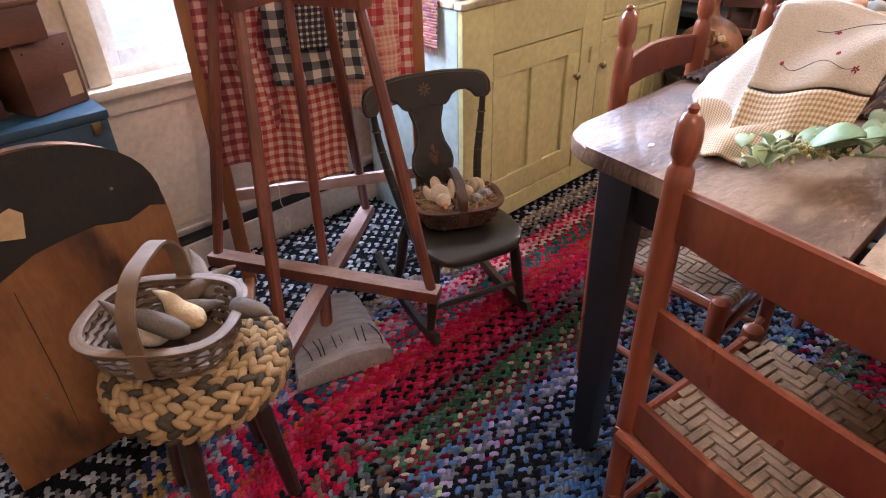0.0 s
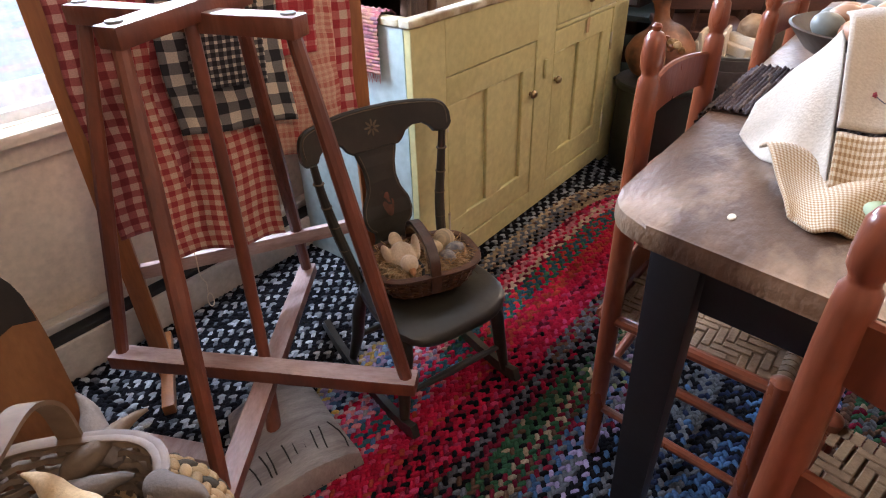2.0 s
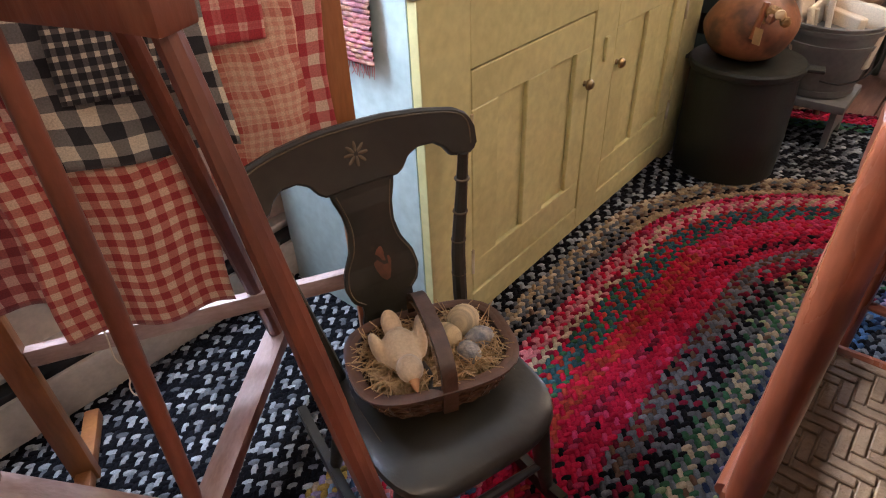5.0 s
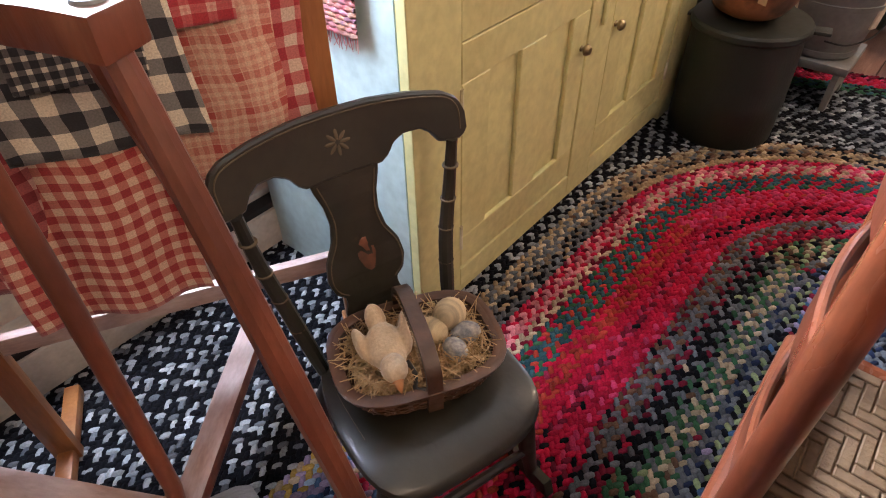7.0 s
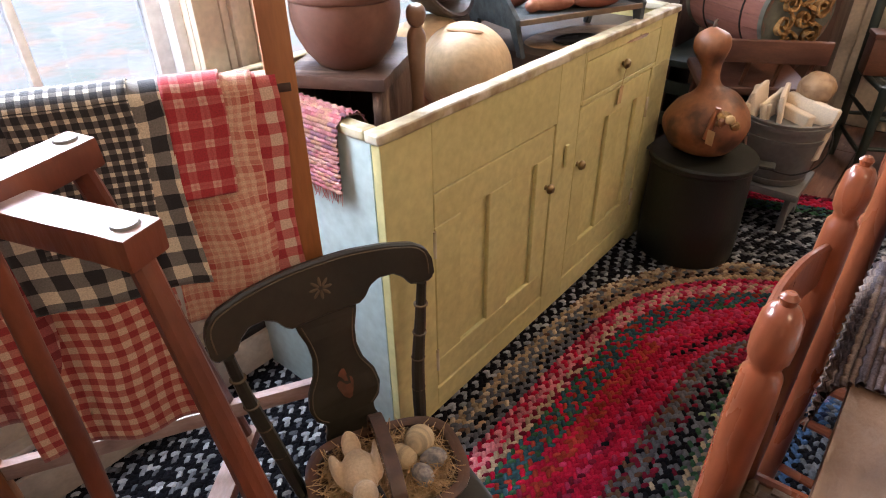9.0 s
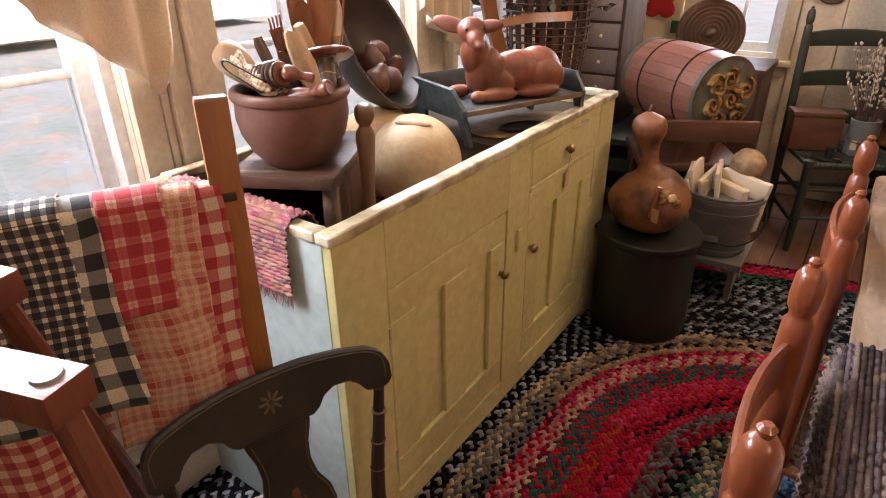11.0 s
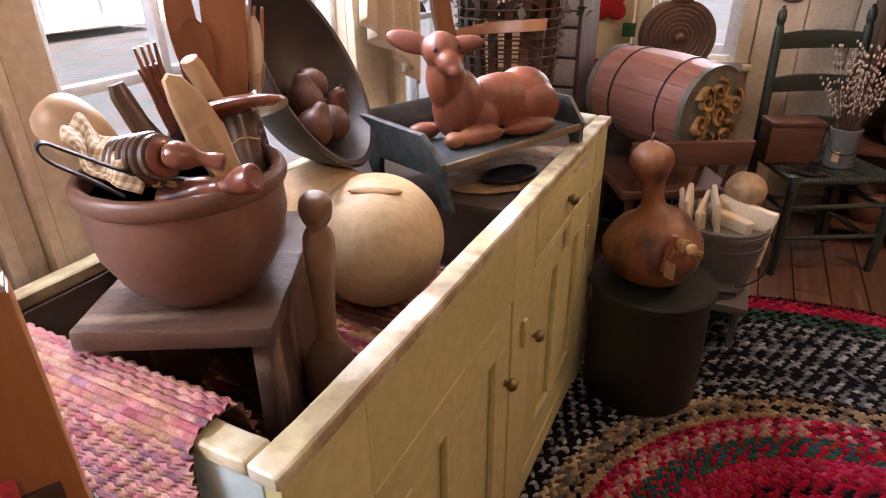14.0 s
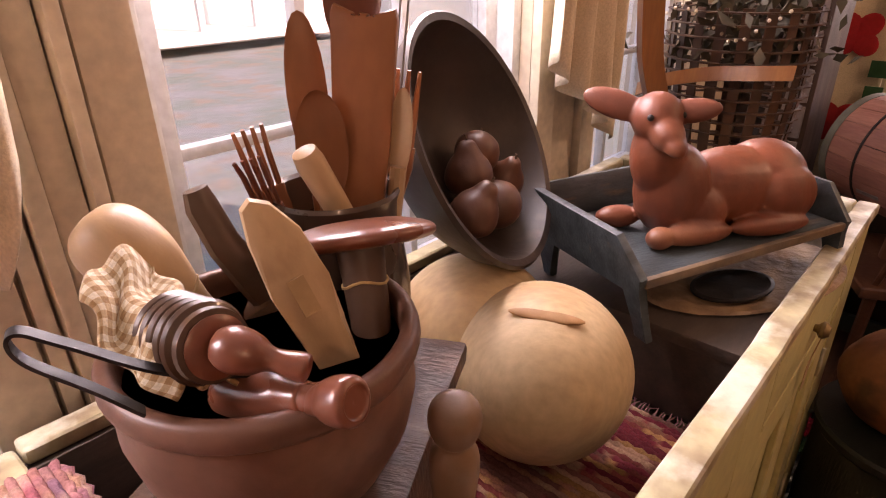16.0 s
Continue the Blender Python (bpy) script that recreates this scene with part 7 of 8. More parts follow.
def at(tab, x):
    for (a, p), (b, q) in zip(tab, tab[1:]):
        if x <= b:
            return p + (q - p) * (x - a) / (b - a)
    return tab[-1][1]


def slab(rows, t, bend, mat, nm, m):
    """A plate from cross sections (low point, high point), rounded at the edges."""
    bm = bmesh.new()
    rg = []
    for lo_, hi_ in rows:
        lo_, hi_ = Vector(lo_), Vector(hi_)
        d = (hi_ - lo_).normalized() * 0.004
        y0 = -bend * (lo_.x / 0.19) ** 2 if bend else 0.0
        off = [(lo_, -0.25), (lo_, 0.25), (lo_ + d, 0.5), (hi_ - d, 0.5), (hi_, 0.25), (hi_, -0.25), (hi_ - d, -0.5), (lo_ + d, -0.5)]
        rg.append([bm.verts.new(m @ Vector((p.x, y0 + f * t, p.z))) for p, f in off])
    for a, b in zip(rg, rg[1:]):
        for i in range(8):
            bm.faces.new((a[i], a[(i + 1) % 8], b[(i + 1) % 8], b[i]))
    bm.faces.new(rg[0])
    bm.faces.new(rg[-1][::-1])
    return part(nm, bm, mat, rk)


slab([((x, 0, at(CB, abs(x))), (x, 0, at(CT, abs(x)))) for x in lin(-0.191, 0.191, 76)], 0.018, 0.035, M_BLACKPAINT, "crest_rail", BKM)
SW_ = [(0.0, 0.043), (0.03, 0.050), (0.06, 0.052), (0.075, 0.046), (0.088, 0.046), (0.100, 0.060), (0.125, 0.067), (0.155, 0.062), (0.185, 0.046), (0.215, 0.040), (0.245, 0.043), (0.272, 0.052), (0.295, 0.056)]
slab([((-at(SW_, z), 0, z), (at(SW_, z), 0, z)) for z in lin(0, 0.295, 60)], 0.011, 0, M_BLACKPAINT, "splat", BKM @ Matrix.Translation((0, -0.002, 0)))
part("rubbed_painting", wear(blob((0.015, 0.001, 0.03), (0.004, -0.0078, 0.15), seg=10, rough=0.004, freq=60), 0.003, 50), M_REDRUB, rk, "rubbed red-brown painted flower").matrix_local = BKM
for s in (-1, 1):
    gl = tube(smooth_path([(s * 0.046, -0.0080, 0.28), (s * 0.037, -0.0080, 0.245), (s * 0.034, -0.0080, 0.215), (s * 0.040, -0.0080, 0.185), (s * 0.056, -0.0080, 0.155), (s * 0.061, -0.0080, 0.125), (s * 0.055, -0.0080, 0.105), (s * 0.041, -0.0080, 0.092)], 4), 0.0011, 4)
    part("gilt_line", gl, M_GILT, rk, "thin gilt line").matrix_local = BKM
    st_pts = [Vector((s * 0.118, 0.10, 0.283)), Vector((s * 0.14, 0.14, 0.40)), Vector((s * 0.158, 0.155, 0.50)), Vector((s * 0.167, 0.160, 0.578))]
    part("back_stile", tube(smooth_path(st_pts, 4), [0.0105, 0.0115, 0.0125, 0.0125, 0.0125, 0.012, 0.0115, 0.011, 0.0105, 0.010, 0.0095, 0.009, 0.009], 10), M_BLACKPAINT, rk)
    for t in (0.25, 0.45, 0.62, 0.8):
        p = smooth_path(st_pts, 8)[int(t * 24)]
        part("stile_ring", lathe([(0.0105, -0.002), (0.0131, -0.001), (0.0131, 0.001), (0.0105, 0.002)], 12, Matrix.Translation(p)), M_GILT, rk)
    rock = smooth_path([(s * 0.150, -0.165, 0.022), (s * 0.152, -0.12, 0.008), (s * 0.154, -0.03, 0.0), (s * 0.156, 0.08, 0.004), (s * 0.158, 0.19, 0.028), (s * 0.16, 0.26, 0.062)], 5)
    part("rocker", strap([p + Vector((0, 0, 0.017)) for p in rock], 0.017, 0.032, (1, 0, 0)), M_BLACKPAINT, rk)
    for y0, y1, zr in ((-0.10, -0.118, 0.026), (0.09, 0.135, 0.034)):
        part("leg", tube([(s * 0.150, y1, zr), (s * 0.138, (y0 + y1) / 2, 0.12), (s * 0.128, (y0 * 0.6 + y1 * 0.4), 0.20), (s * 0.118, y0, 0.268)], [0.011, 0.0155, 0.0165, 0.012], 12), M_BLACKPAINT, rk)
part("front_stretcher", tube([(-0.14, -0.112, 0.105), (0, -0.112, 0.105), (0.14, -0.112, 0.105)], [0.007, 0.010, 0.007], 10), M_BLACKPAINT, rk)
part("back_stretcher", tube([(-0.142, 0.115, 0.12), (0, 0.115, 0.12), (0.142, 0.115, 0.12)], [0.007, 0.009, 0.007], 10), M_BLACKPAINT, rk)
fl = bmesh.new()
for k in range(8):
    a = math.pi * k / 4
    blob((0.0028, 0.0008, 0.0085), (0.0115 * math.cos(a), 0, 0.335 + 0.0115 * math.sin(a)), rot(0, 90 - math.degrees(a), 0), fl, 8)
part("painted_flower", fl, M_GILT, rk, "small painted gilt flower").matrix_local = BKM @ Matrix.Translation((0, -0.0098, 0))
cl2 = tube(smooth_path([(x, -0.0100 - 0.035 * (x / 0.19) ** 2, z) for x, z in [(-0.181, 0.306), (-0.182, 0.333), (-0.176, 0.349), (-0.16, 0.359), (-0.12, 0.367), (-0.06, 0.373), (0, 0.374), (0.06, 0.373), (0.12, 0.367), (0.16, 0.359), (0.176, 0.349), (0.182, 0.333), (0.181, 0.306)]], 3), 0.0012, 4)
part("gilt_line", cl2, M_GILT, rk, "thin gilt line").matrix_local = BKM

# wicker basket of straw, bird and eggs on the rocking chair
BS = pose(1.075, 1.082, 0.303, 0, 0, -31)
basket(BS, "brown wicker basket filled with straw", 0.240, 0.172, 0.070, M_WICKER, M_WICKER, M_WICKER, 0.022, 0.066, 7, across=True, stakes=30, handle_t=0.008, sq=3.4)
hb = bmesh.new()
for k in range(26):
    a = math.pi * (0.08 + 0.84 * k / 25)
    c = Vector((0, 0.082 * math.cos(a), 0.063 + 0.060 * math.sin(a) ** 0.8))
    strap([c + Vector((-0.013, 0.003, 0.004 * math.sin(a) + 0.003)), c + Vector((0, 0, 0.008 * math.sin(a) + 0.002)), c + Vector((0.013, -0.003, 0.004 * math.sin(a) + 0.003))], 0.0065, 0.002, (0, math.sin(a), -math.cos(a)), hb)
hwrap = tagged(part("handle_wrap", hb, M_RUSH, None, "woven handle wrapping"), kind="stuff")
hwrap.parent = [o for o in scene.objects if o.name.startswith("splint_basket")][-1]
sw = bmesh.new()
for k in range(1500):
    x, y = R.uniform(-0.10, 0.10), R.uniform(-0.068, 0.068)
    if abs(x) ** 3 / 0.105 ** 3 + abs(y) ** 3 / 0.072 ** 3 > 1:
        continue
    a, ln, z = R.uniform(0, 6.28), R.uniform(0.02, 0.05), R.uniform(0.042, 0.077)
    d = Vector((math.cos(a), math.sin(a), R.uniform(-0.35, 0.45)))
    p = Vector((x, y, z))
    tube([p - d * ln / 2, p + Vector((R.uniform(-1, 1), R.uniform(-1, 1), 1)) * 0.003, p + d * ln / 2], 0.0008, 3, sw)
for k in range(34):
    a = R.uniform(0, 6.28)
    p = Vector((0.10 * math.cos(a), 0.070 * math.sin(a), 0.068))
    tube([p, p + Vector((0.03 * math.cos(a + R.uniform(-1, 1)), 0.03 * math.sin(a + R.uniform(-1, 1)), R.uniform(0.0, 0.024)))], 0.0008, 3, sw)
str_ = part("straw", sw, M_STRAW)
str_.matrix_world = BS
tagged(str_, "loose golden straw in a basket", "straw", kind="stuff")
nest = part("straw_bed", lathe([(0, 0.02), (0.95, 0.02), (1.0, 0.035), (0.7, 0.048), (0, 0.052)], 32, Matrix.Diagonal((0.098, 0.066, 1, 1))), M_STRAW)
nest.matrix_world = BS
tagged(nest, "bed of golden straw", "straw")
bird = bmesh.new()
for r3, at, ro in (((0.030, 0.042, 0.027), (-0.045, 0.0, 0.078), rot(10, 0, 0)), ((0.020, 0.022, 0.019), (-0.045, -0.045, 0.086), rot(0, 0, 0)), ((0.010, 0.030, 0.016), (-0.078, 0.012, 0.082), rot(20, 0, 12)), ((0.010, 0.034, 0.017), (-0.012, 0.010, 0.090), rot(28, 0, -10)), ((0.016, 0.026, 0.012), (-0.048, 0.046, 0.092), rot(30, 0, 4))):
    blob(r3, at, ro, bird, 16)
bo = part("felt_bird", bird, M_BIRD)
bo.matrix_world = BS
mm = bo.modifiers.new("one_body", "REMESH")
mm.mode, mm.voxel_size, mm.use_smooth_shade = "VOXEL", 0.0025, True
sm2 = bo.modifiers.new("soft", "SMOOTH")
sm2.factor, sm2.iterations = 0.5, 5
tagged(bo, "cream felt bird resting on straw", "stuffed bird")
part("beak", lathe([(0.0085, 0), (0.006, 0.008), (0, 0.02)], 12, Matrix.Translation((-0.045, -0.063, 0.080)) @ rot(105).to_4x4()), M_BEAK, bo, "orange felt beak")
part("neck_ribbon", tube(smooth_path([(-0.024, -0.036, 0.083), (-0.018, -0.058, 0.074), (-0.024, -0.075, 0.068), (-0.012, -0.084, 0.071)], 5), 0.004, 6, flat=0.5), M_DARK, bo, "dark ribbon")
M_EGGSTRIPE = surf("cream_woven_egg", (0.50, 0.38, 0.22), (0.30, 0.24, 0.15), 0.85, scale=5, stretch=(1, 1, 14), fine=240, bump=0.3, lo=0.45, hi=0.55)
M_EGGGREY = surf("grey_checked_egg", (0.34, 0.30, 0.25), (0.13, 0.13, 0.14), 0.85, scale=90, fine=240, bump=0.3)
for p, r3, a, mt, lb in (((0.028, 0.012, 0.074), (0.021, 0.021, 0.028), (70, 20, 30), M_EGGSTRIPE, "cream and green striped cloth egg"), ((0.064, 0.030, 0.080), (0.025, 0.025, 0.031), (60, 0, -40), M_EGGSTRIPE, "cream woven cloth egg"),
                         ((0.050, -0.030, 0.070), (0.017, 0.017, 0.023), (80, 0, 20), M_EGGGREY, "grey checked cloth egg"), ((0.076, -0.006, 0.070), (0.018, 0.018, 0.024), (70, 0, 70), M_EGGGREY, "grey checked cloth egg")):
    o = part("cloth_egg", blob(r3, seg=18), mt)
    o.matrix_world = BS @ Matrix.Translation(p) @ rot(*a).to_4x4()
    tagged(o, lb, "cloth egg", "eggs in the basket")

# ---- table and ladder-back chairs ----
table = thing("work_table", pose(0, 0, 0), "worn brown plank table on navy-black legs", "table")
TT = 0.772


def rounded(pts, rr, n=6):
    out = []
    for i, p in enumerate(pts):
        a, b, r = Vector(pts[i - 1]), Vector(pts[(i + 1) % len(pts)]), rr[i]
        p = Vector(p)
        if r == 0:
            out.append(p)
            continue
        d0, d1 = (a - p).normalized(), (b - p).normalized()
        s, e = p + d0 * r, p + d1 * r
        for k in range(n + 1):
            t = k / n
            out.append((1 - t) ** 2 * s + 2 * t * (1 - t) * p + t * t * e)
    return out


for nm, pts, rr in (("top_board", [(0.822, 0.572), (0.748, 0.118), (2.3, 0.118), (2.3, 0.572)], [0.06, 0.006, 0.0, 0.03]), ("top_board", [(0.745, 0.106), (0.686, -0.26), (2.3, -0.26), (2.3, 0.106)], [0.006, 0.05, 0.03, 0.0])):
    ol = [(q.x, q.y) for q in rounded(pts, rr)]
    b = prism(ol, 0.03, rot(90, 0, 0).to_4x4(), bev=0.009)
    zs = [v.co.z for v in b.verts]
    zm = (min(zs) + max(zs)) / 2
    ys = [v.co.y for v in b.verts]
    flip = (min(ys) + max(ys)) / 2 * (0.345 if rr[0] == 0.06 else -0.077) < 0
    for v in b.verts:
        v.co.z += TT - 0.015 - zm
        if flip:
            v.co.y = -v.co.y
    part(nm, wear(b, 0.0018, 12), M_TABLE, table)
for x, y in ((0.905, 0.488), (0.835, -0.17), (2.21, 0.488), (2.21, -0.17)):
    b = box((0.066, 0.066, 0.73), (0, 0, 0.365 + 0.013), bev=0.003)
    for v in b.verts:
        f = 0.66 + 0.34 * (v.co.z / 0.74)
        v.co.x *= f
        v.co.y *= f
        v.co.x += x
        v.co.y += y
    part("leg", b, M_NAVY, table)
for s, c, a in (((1.24, 0.022, 0.115), (1.557, 0.505, TT - 0.089), 0), ((1.31, 0.022, 0.115), (1.522, -0.187, TT - 0.089), 0), ((0.59, 0.022, 0.115), (0.868, 0.158, TT - 0.089), 83.9), ((0.59, 0.022, 0.115), (2.225, 0.158, TT - 0.089), 90)):
    part("apron", box(s, c, rot(0, 0, a), bev=0.003), M_NAVY, table)
nl = thing("table_nail", pose(0.884, 0.44, TT + 0.001), "pale worn plug in the tabletop", "plug")
part("plug", lathe([(0, 0), (0.008, 0), (0.007, 0.0012), (0, 0.0015)], 14, Matrix.Diagonal((1, 0.6, 1, 1))), M_NAPKIN, nl)

G = "chairs round the table"
ladder_chair(pose(0.842, 0.065, 0.013, 0, 0, 79), M_CHAIR, M_RUSH, "red-brown varnished ladder-back chair with splint seat", W=0.42, D=0.36, SHT=0.365, TOP=0.905, slats=3, group=G, lean=0, deep=0.066)
ladder_chair(pose(1.255, 0.487, 0.013, 0, 0, 0), M_CHAIR, M_RUSH, "red-brown varnished ladder-back chair with splint seat", W=0.31, D=0.30, SHT=0.38, TOP=0.912, slats=3, group=G, lean=0, deep=0.058)
ladder_chair(pose(1.86, 0.458, 0.013, 0, 0, 0), M_CHAIR, M_RUSH, "red-brown varnished ladder-back chair with splint seat", W=0.33, D=0.30, SHT=0.38, TOP=0.905, slats=3, group=G, lean=0, deep=0.058)


# linen towels draped over a bread box
bbx = thing("bread_form", pose(1.285, 0.345, TT, 0, 0, -20), "plain wooden box under draped towels", "box")
part("body", box((0.09, 0.15, 0.10), (0.02, 0, 0.05), bev=0.01), M_BROWNBOX, bbx)


def drape(a0, a1, b0, b1, zt0, zt1, zb0, zb1, sag):
    def fn(u, v):
        U, V = u / 0.3, v / 0.36
        p, q = Vector((*a0, zt0)).lerp(Vector((*a1, zt1)), U), Vector((*b0, zb0)).lerp(Vector((*b1, zb1)), U)
        w = p.lerp(q, V)
        w.z += sag * math.sin(math.pi * V) + 0.006 * math.sin(U * 9 + 3 * V) * V + 0.010 * math.sin(V * 7 + U * 5) * (1 - V) - 0.010 * max(0, 0.15 - V) * 6
        w.x += 0.008 * math.sin(7 * U + 2 * V)
        w.z = max(w.z, TT + 0.004)
        return w
    return fn


US, VS = lin(0, 0.3, 30), lin(0, 0.36, 34)
t1 = sheet(drape((1.20, 0.50), (1.268, 0.428), (1.118, 0.500), (0.964, 0.362), 0.80, 0.925, TT + 0.006, TT + 0.006, 0.008), US, VS, 0.003, mat=M_TOWEL, name="linen_towel")
tagged(t1, "plain ivory linen towel draped on a table", "towel")
t2 = sheet(drape((1.268, 0.430), (1.40, 0.235), (0.962, 0.362), (1.045, 0.225), 0.94, 0.92, TT + 0.010, TT + 0.022, 0.022), US, [v for v in VS if v < 0.275], 0.003, mat=M_TOWEL, name="embroidered_towel")
tagged(t2, "ivory towel embroidered with small red flowers", "towel")
t3 = sheet(drape((1.268, 0.430), (1.40, 0.235), (0.962, 0.362), (1.045, 0.225), 0.943, 0.923, TT + 0.013, TT + 0.025, 0.022), US, [v for v in VS if v > 0.265], 0.003, mat=M_TANCHECK, name="checked_hem", parent=t2, label="tan checked hem")
t4 = sheet(drape((1.06, 0.46), (1.06, 0.31), (0.905, 0.388), (0.895, 0.304), TT + 0.03, TT + 0.03, TT + 0.005, TT + 0.005, 0.004), US, VS, 0.004, mat=M_TANCHECK, name="linen_towel")
tagged(t4, "folded tan checked linen towel on a table", "towel")
f2 = drape((1.268, 0.430), (1.40, 0.235), (0.962, 0.362), (1.045, 0.225), 0.945, 0.925, TT + 0.015, TT + 0.027, 0.022)
M_THREAD = surf("red_embroidery_thread", (0.30, 0.02, 0.04), rough=0.7, scale=80, bump=0.1)
M_THREADD = surf("dark_embroidery_thread", (0.05, 0.04, 0.07), rough=0.7, scale=80, bump=0.1)


def stitch(pts, r, mat, nm):
    part(nm, tube([f2(u, v) + Vector((-0.001, -0.001, 0.003)) for u, v in pts], r, 5), mat, t2)


for cu, cv, rr, mt in ((0.235, 0.235, 0.011, M_THREAD), (0.15, 0.115, 0.009, M_THREAD), (0.06, 0.215, 0.006, M_THREAD), (0.18, 0.195, 0.006, M_THREAD)):
    for k in range(5):
        a = 2 * math.pi * k / 5
        stitch([(cu + rr * 0.2 * math.cos(a), cv + rr * 0.2 * math.sin(a)), (cu + rr * 0.7 * math.cos(a), cv + rr * 0.7 * math.sin(a))], 0.0014, mt, "flower_stitch")
stitch([(0.06 + 0.175 * t, 0.215 + 0.012 * math.sin(9 * t) + 0.012 * t) for t in lin(0, 1, 18)], 0.0006, M_THREADD, "vine_stitch")
stitch([(0.10 + 0.16 * t, 0.12 - 0.05 * t + 0.006 * math.sin(8 * t)) for t in lin(0, 1, 14)], 0.0006, M_THREADD, "vine_stitch")

# eucalyptus sprig
spr = thing("eucalyptus_sprig", pose(0.985, 0.205, TT + 0.004, 0, 0, -42), "artificial eucalyptus sprig with pale green flowers", "sprig")
part("stem", tube(smooth_path([(-0.14, 0, 0.012), (-0.05, 0.01, 0.02), (0.08, -0.01, 0.018), (0.2, 0.02, 0.012)], 5), 0.0025, 6), M_SAGE, spr)


def leaf(L2, W2, cup):
    bm = bmesh.new()
    g = [[bm.verts.new((L2 * (i / 8), W2 * math.sin(math.pi * min(0.98, 0.06 + i / 8 * 0.94)) ** 0.7 * (j - 1), cup * (j - 1) ** 2 + 0.02 * math.sin(i / 8 * 2.5) * L2 / 0.08)) for j in range(3)] for i in range(9)]
    for i in range(8):
        for j in range(2):
            bm.faces.new((g[i][j], g[i + 1][j], g[i + 1][j + 1], g[i][j + 1]))
    return bm


for k in range(20):
    x = -0.05 + 0.014 * k
    o = part("leaf", leaf(R.uniform(0.05, 0.085), R.uniform(0.017, 0.027), 0.006), M_SAGE, spr, sharp=80)
    o.matrix_local = Matrix.Translation((x, R.uniform(-0.012, 0.012), R.uniform(0.012, 0.03))) @ rot(R.uniform(-25, 25), R.uniform(-30, 0), (1 if k % 2 else -1) * R.uniform(25, 90)).to_4x4()
    s = o.modifiers.new("thickness", "SOLIDIFY")
    s.thickness = 0.0012
for k in range(16):
    o = part("petal", leaf(0.026, 0.014, 0.006), M_MINT, spr, "pale green petal", sharp=80)
    o.matrix_local = Matrix.Translation((-0.125 + R.uniform(-0.02, 0.03), R.uniform(-0.03, 0.03), R.uniform(0.01, 0.035))) @ rot(R.uniform(-30, 30), R.uniform(-60, -5), R.uniform(0, 360)).to_4x4()
    s = o.modifiers.new("thickness", "SOLIDIFY")
    s.thickness = 0.001
sdm = bmesh.new()
for k in range(70):
    blob((0.0032, 0.0032, 0.0032), (R.gauss(-0.045, 0.022), R.gauss(0.0, 0.014), 0.03 + R.uniform(-0.008, 0.012)), None, sdm, 6)
tagged(part("seed", sdm, M_SEED, spr, "yellow-green seed clusters"), kind="stuff")

# bowl of eggs
eb = thing("egg_bowl", pose(1.60, 0.40, TT + 0.0095), "shallow dark wooden bowl heaped with eggs", "bowl")
part("shell", lathe([(0, 0), (0.07, 0), (0.12, 0.03), (0.15, 0.065), (0.154, 0.070), (0.149, 0.072), (0.115, 0.04), (0.06, 0.012), (0, 0.01)], 36), M_DARKBOWL, eb)
for k in range(19):
    a, r = k * 2.4, 0.026 * math.sqrt(k)
    e = part("egg", blob((0.024, 0.024, 0.031), seg=16), (M_EGG1, M_EGG1, M_EGG2)[k % 3])
    e.matrix_world = pose(1.60 + r * math.cos(a), 0.40 + r * math.sin(a), TT + 0.100 - 1.8 * r * r - 0.01 * (k % 2), R.uniform(60, 120), R.uniform(-30, 30), R.uniform(0, 360))
    tagged(e, "grey-blue egg in a bowl" if k % 3 == 2 else "tan speckled egg in a bowl", "egg", "eggs in the bowl")
blue = thing("blue_painted_box", pose(1.95, 0.20, 0.013), "blue painted wooden box under the table", "box")
part("body", box((0.26, 0.26, 0.26), (0, 0, 0.13), bev=0.006), surf("bright_blue_paint", (0.03, 0.09, 0.20), rough=0.5, scale=8, bump=0.08), blue)

# ---- the braided rug ----
RXA, RXB, RYC, RMAX = 0.55, 1.97, 0.46, 1.395
ROW = 0.0245
DYES = {
    "black": (0.005, 0.005, 0.007), "white": (0.27, 0.28, 0.29), "grey": (0.10, 0.105, 0.115), "navy": (0.015, 0.022, 0.05), "blue": (0.05, 0.10, 0.19),
    "tan": (0.27, 0.19, 0.11), "beige": (0.36, 0.28, 0.19), "brown": (0.10, 0.055, 0.035), "pink": (0.44, 0.15, 0.17), "rose": (0.38, 0.03, 0.085),
    "red": (0.33, 0.007, 0.030), "deep": (0.13, 0.008, 0.022), "teal": (0.025, 0.07, 0.085), "sage": (0.20, 0.24, 0.12), "green": (0.03, 0.09, 0.045),
    "lilac": (0.24, 0.19, 0.30), "sky": (0.22, 0.31, 0.42), "gold": (0.36, 0.24, 0.06), "rust": (0.27, 0.035, 0.022), "taupe": (0.19, 0.14, 0.10),
}
BANDS = [
    (0.14, ["navy", "grey", "black", "blue", "grey", "black"]), (0.25, ["blue", "grey", "sage", "navy", "black", "lilac", "grey", "deep", "black"]), (0.34, ["sage", "black", "grey", "brown", "beige", "green", "deep", "grey"]),
    (0.41, ["black", "deep", "deep", "red", "brown", "grey"]), (0.50, ["red", "red", "rose", "deep", "red", "black"]), (0.56, ["red", "rust", "red", "rose"]),
    (0.64, ["red", "teal", "teal", "green", "rust", "red"]), (0.71, ["pink", "rose", "beige", "red", "deep", "pink"]), (0.80, ["tan", "beige", "brown", "tan", "black", "grey", "taupe"]),
    (1.22, ["black", "black", "grey", "white", "black"]), (1.29, ["green", "green", "teal", "black"]), (1.36, ["red", "rose", "deep"]), (9, ["black", "deep"]),
]
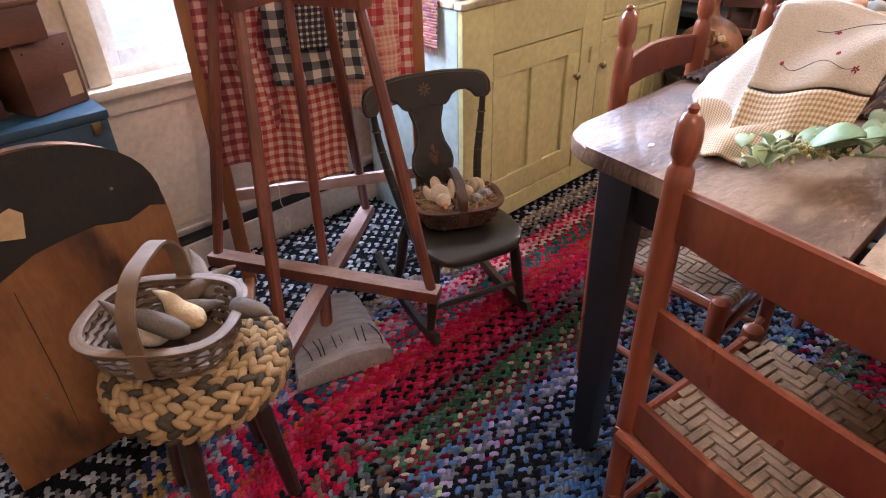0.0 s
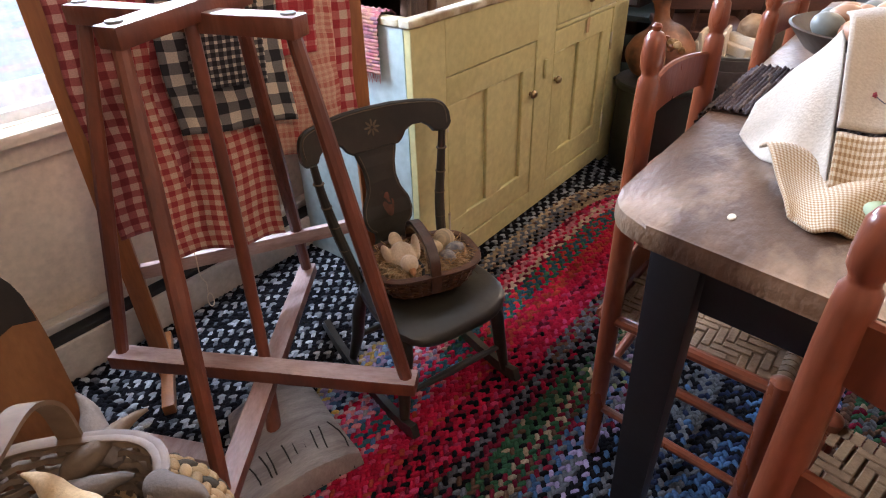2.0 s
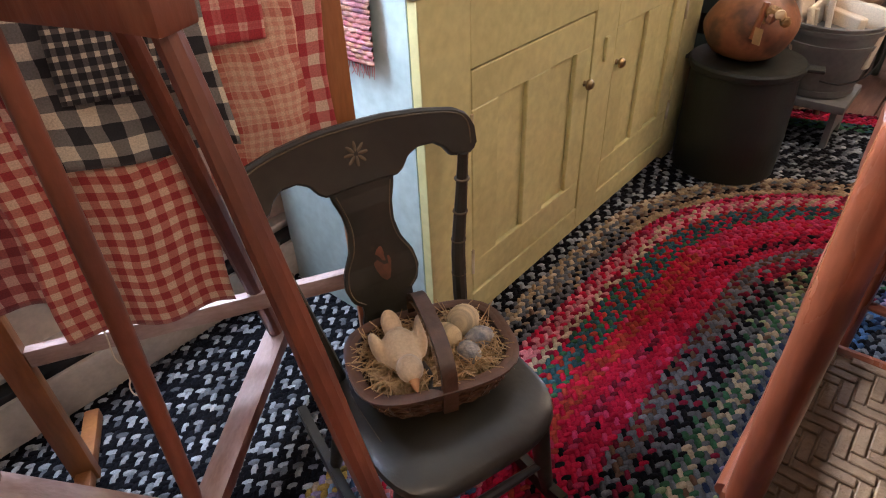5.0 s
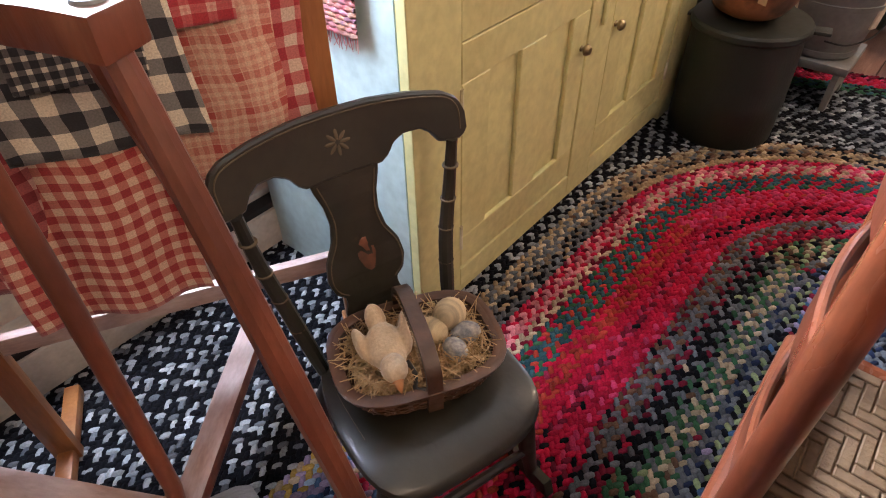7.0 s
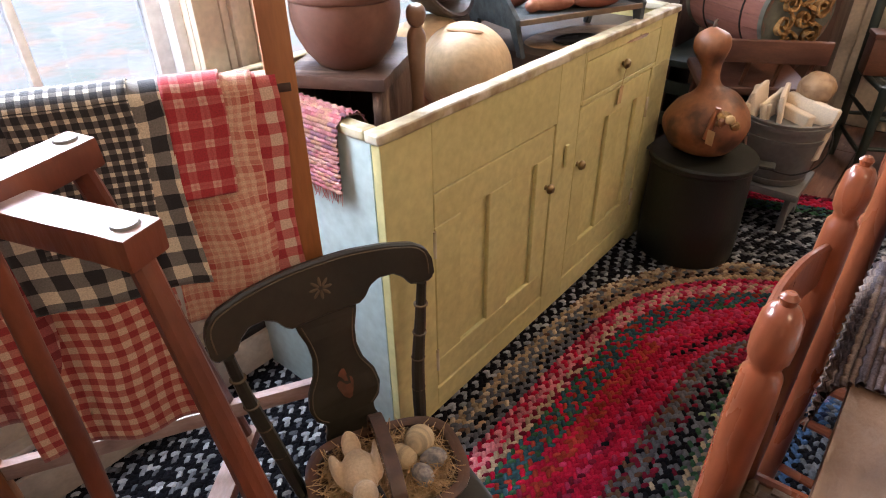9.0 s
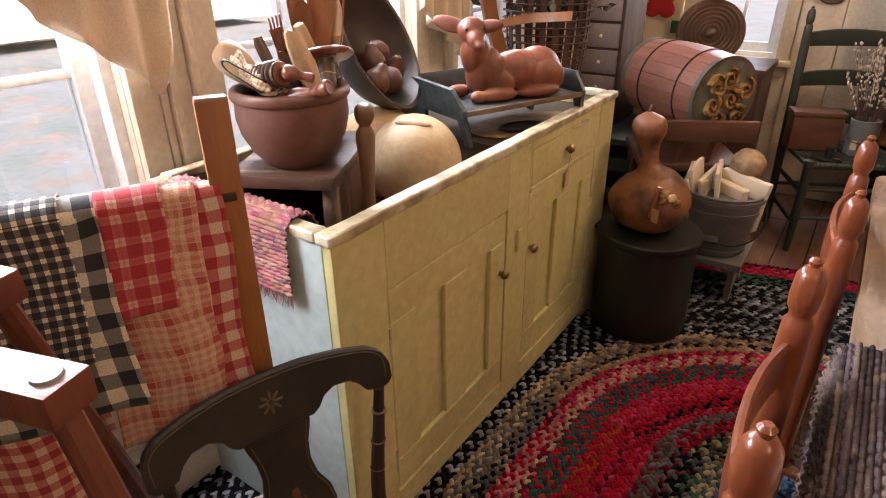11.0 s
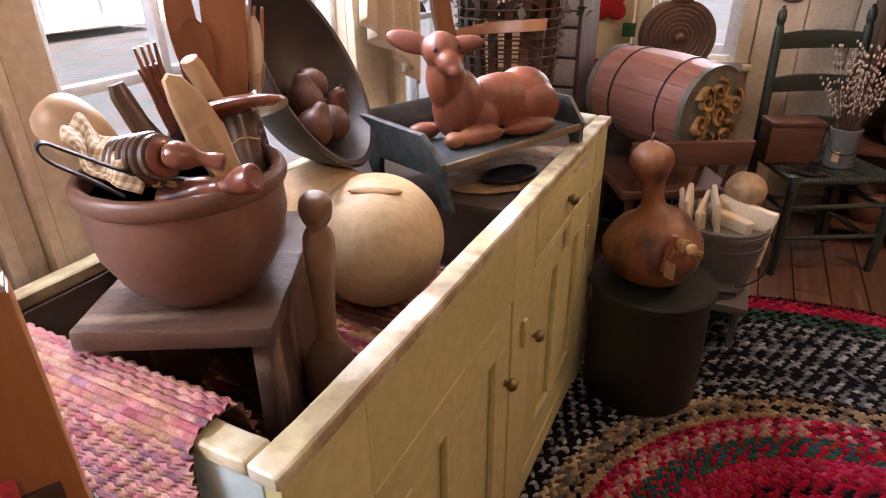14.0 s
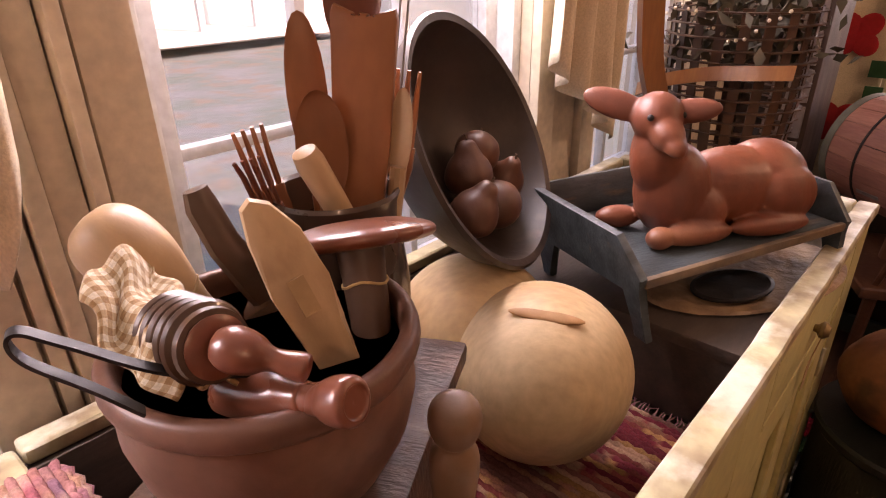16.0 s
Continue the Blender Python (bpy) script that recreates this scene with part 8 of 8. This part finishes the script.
WEST = {6: ["red", "teal", "blue", "rose", "pink", "navy"], 8: ["sky", "white", "blue", "gold", "lilac", "navy", "beige"], 7: ["pink", "rose", "white", "lilac", "blue", "red"]}


def oval(s, d):
    """Place and heading on the rug's oval at distance d from its core line, s metres along."""
    L = RXB - RXA
    c = math.pi * d
    s %= 2 * L + 2 * c
    if s < L:
        return Vector((RXA + s, RYC + d, 0)), 0.0
    s -= L
    if s < c:
        a = s / d
        return Vector((RXB + d * math.sin(a), RYC + d * math.cos(a), 0)), -a
    s -= c
    if s < L:
        return Vector((RXB - s, RYC - d, 0)), math.pi
    s -= L
    a = s / d
    return Vector((RXA - d * math.sin(a), RYC - d * math.cos(a), 0)), math.pi - a


TRIPLES = {}


def dye_at(row, d, p, k, side):
    """The dye of one loop: each braid is plaited of three strips, which change every metre or so."""
    b = next(i for i, (lim, _) in enumerate(BANDS) if d < lim)
    if b > 9 and p.y > 1.2 and p.x < 2.5:
        b = 9
    west = b in WEST and p.x < 1.15 and p.y > 0.3
    key = (row, k // 45, b, west)
    if key not in TRIPLES:
        if b == 9:
            TRIPLES[key] = (("black", "black", "white"), ("white", "black", "black"), ("black", "grey", "black"))[row % 3] if p.x < 2.5 else R.choice([("black", "grey", "black"), ("black", "white", "grey"), ("black", "black", "grey")])
        else:
            pal = WEST[b] if west else BANDS[b][1]
            TRIPLES[key] = tuple(R.choice(pal) for _ in range(3))
    tri = TRIPLES[key]
    c = DYES[tri[(2 * k + (side > 0)) % 3]]
    if R.random() < 0.12:
        c = DYES[R.choice(WEST[b] if west else BANDS[b][1])]
    f = R.uniform(0.7, 1.3)
    return tuple(min(1, v * f) for v in c)


LOOP_V, LOOP_F = [], []
for zz, sc in ((0.0, 1.0), (0.0075, 0.93), (0.0115, 0.55)):
    for x, y in ((-0.5, -0.1), (-0.36, -0.42), (0.1, -0.46), (0.46, -0.22), (0.5, 0.1), (0.36, 0.42), (-0.1, 0.46), (-0.46, 0.22)):
        LOOP_V.append((x * sc, y * sc, zz))
for a in (0, 8):
    for k in range(8):
        LOOP_F.append((a + k, a + (k + 1) % 8, a + 8 + (k + 1) % 8, a + 8 + k))
LOOP_F.append(tuple(range(16, 24)))

rug = thing("braided_rug", pose(0, 0, 0), "large oval braided rag rug with red, tan and black bands", "rug")
pieces = []
row, d = 0, 0.012
while d < RMAX:
    total = 2 * (RXB - RXA) + 2 * math.pi * d
    n = max(8, int(total / 0.0168))
    for k in range(n):
        for side in (-1, 1):
            p, h = oval(total * (k + 0.25 * side) / n, max(0.004, d + side * ROW * 0.235))
            if p.y > Y1 - 0.05 or p.x < X0 + 0.05:
                continue
            if p.y < -0.95 or p.x < -0.6:
                continue
            ang = h + side * radians(33) + R.uniform(-0.12, 0.12)
            pieces.append((p, ang, 0.0278 * R.uniform(0.9, 1.12), 0.0160 * R.uniform(0.88, 1.1), 1 + R.uniform(-0.2, 0.25), dye_at(row, d, p, k, side)))
    row += 1
    d += ROW


def loops_mesh(name, items):
    v, f, col = [], [], []
    for p, ang, ln, wd, hi, c in items:
        o, ca, sa = len(v), math.cos(ang), math.sin(ang)
        for x, y, z in LOOP_V:
            v.append((p.x + ca * x * ln - sa * y * wd, p.y + sa * x * ln + ca * y * wd, 0.0015 + z * hi))
        f.extend(tuple(i + o for i in q) for q in LOOP_F)
        col.extend([(*c, 1)] * len(LOOP_V))
    me = bpy.data.meshes.new(name)
    me.from_pydata(v, [], f)
    me.polygons.foreach_set("use_smooth", [True] * len(me.polygons))
    a = me.color_attributes.new("dye", "FLOAT_COLOR", "POINT")
    a.data.foreach_set("color", np.array(col, dtype=np.float32).ravel())
    return me


near = [q for q in pieces if 0.64 < q[0].x < 0.92 and 0.70 < q[0].y < 0.97][:300]
ids = {id(q) for q in near}
rest = link("braid", loops_mesh("braid", [q for q in pieces if id(q) not in ids]), rug, M_DYED)
tagged(rest, kind="stuff")
bk = bmesh.new()
lathe([(1, 0.0005), (1, 0.0035)], 64, Matrix.Translation(((RXA + RXB) / 2, RYC, 0)) @ Matrix.Diagonal(((RXB - RXA) / 2 + RMAX - 0.28, RMAX - 0.06, 1, 1)), bk)
bmesh.ops.bisect_plane(bk, geom=[*bk.verts, *bk.edges, *bk.faces], plane_co=(0, Y1 - 0.06, 0), plane_no=(0, 1, 0), clear_outer=True)
part("backing", bk, M_DARK, rug)
shared = {}
for p, ang, ln, wd, hi, c in near:
    key = tuple(round(v, 2) for v in c)
    if key not in shared:
        shared[key] = loops_mesh("braid_loop", [(Vector((0, 0, 0)), 0, 1, 1, 1, c)])
    o = link("braid_loop", shared[key], rug, M_DYED)
    o.matrix_local = Matrix.LocRotScale((p.x, p.y, 0), Euler((0, 0, ang)), (ln, wd, hi))

# ---- woven runner across the table ----
rag_mat("table_runner", [(-0.42, 0), (0.0, 0.001), (0.34, 0.001), (0.378, -0.002), (0.394, -0.018), (0.400, -0.060)], 0.29, pose(1.365, 0.190, TT + 0.0035, 0, 0, 90), "dark brown woven table runner with fringe", kind="brown", step=0.0068)

# ---- floorboards ----
bw = 0.125
plank = box((1.0, bw - 0.004, 0.014), (0, 0, 0), bev=0.002, seg=1)
pm = bpy.data.meshes.new("floorboard")
plank.to_mesh(pm)
plank.free()
pm.materials.append(M_FLOOR)
y = Y0 + bw / 2
i = 0
while y < Y1:
    x = X0 - (0.37 * i) % 1.2
    while x < X1:
        a, b = max(x, X0), min(x + 1.2, X1)
        if b - a > 0.03:
            o = link("floorboard", pm, floor, None)
            o.matrix_local = Matrix.LocRotScale(((a + b) / 2, y, -0.0085), None, (b - a - 0.003, 1, 1))
        x += 1.2
    y += bw
    i += 1
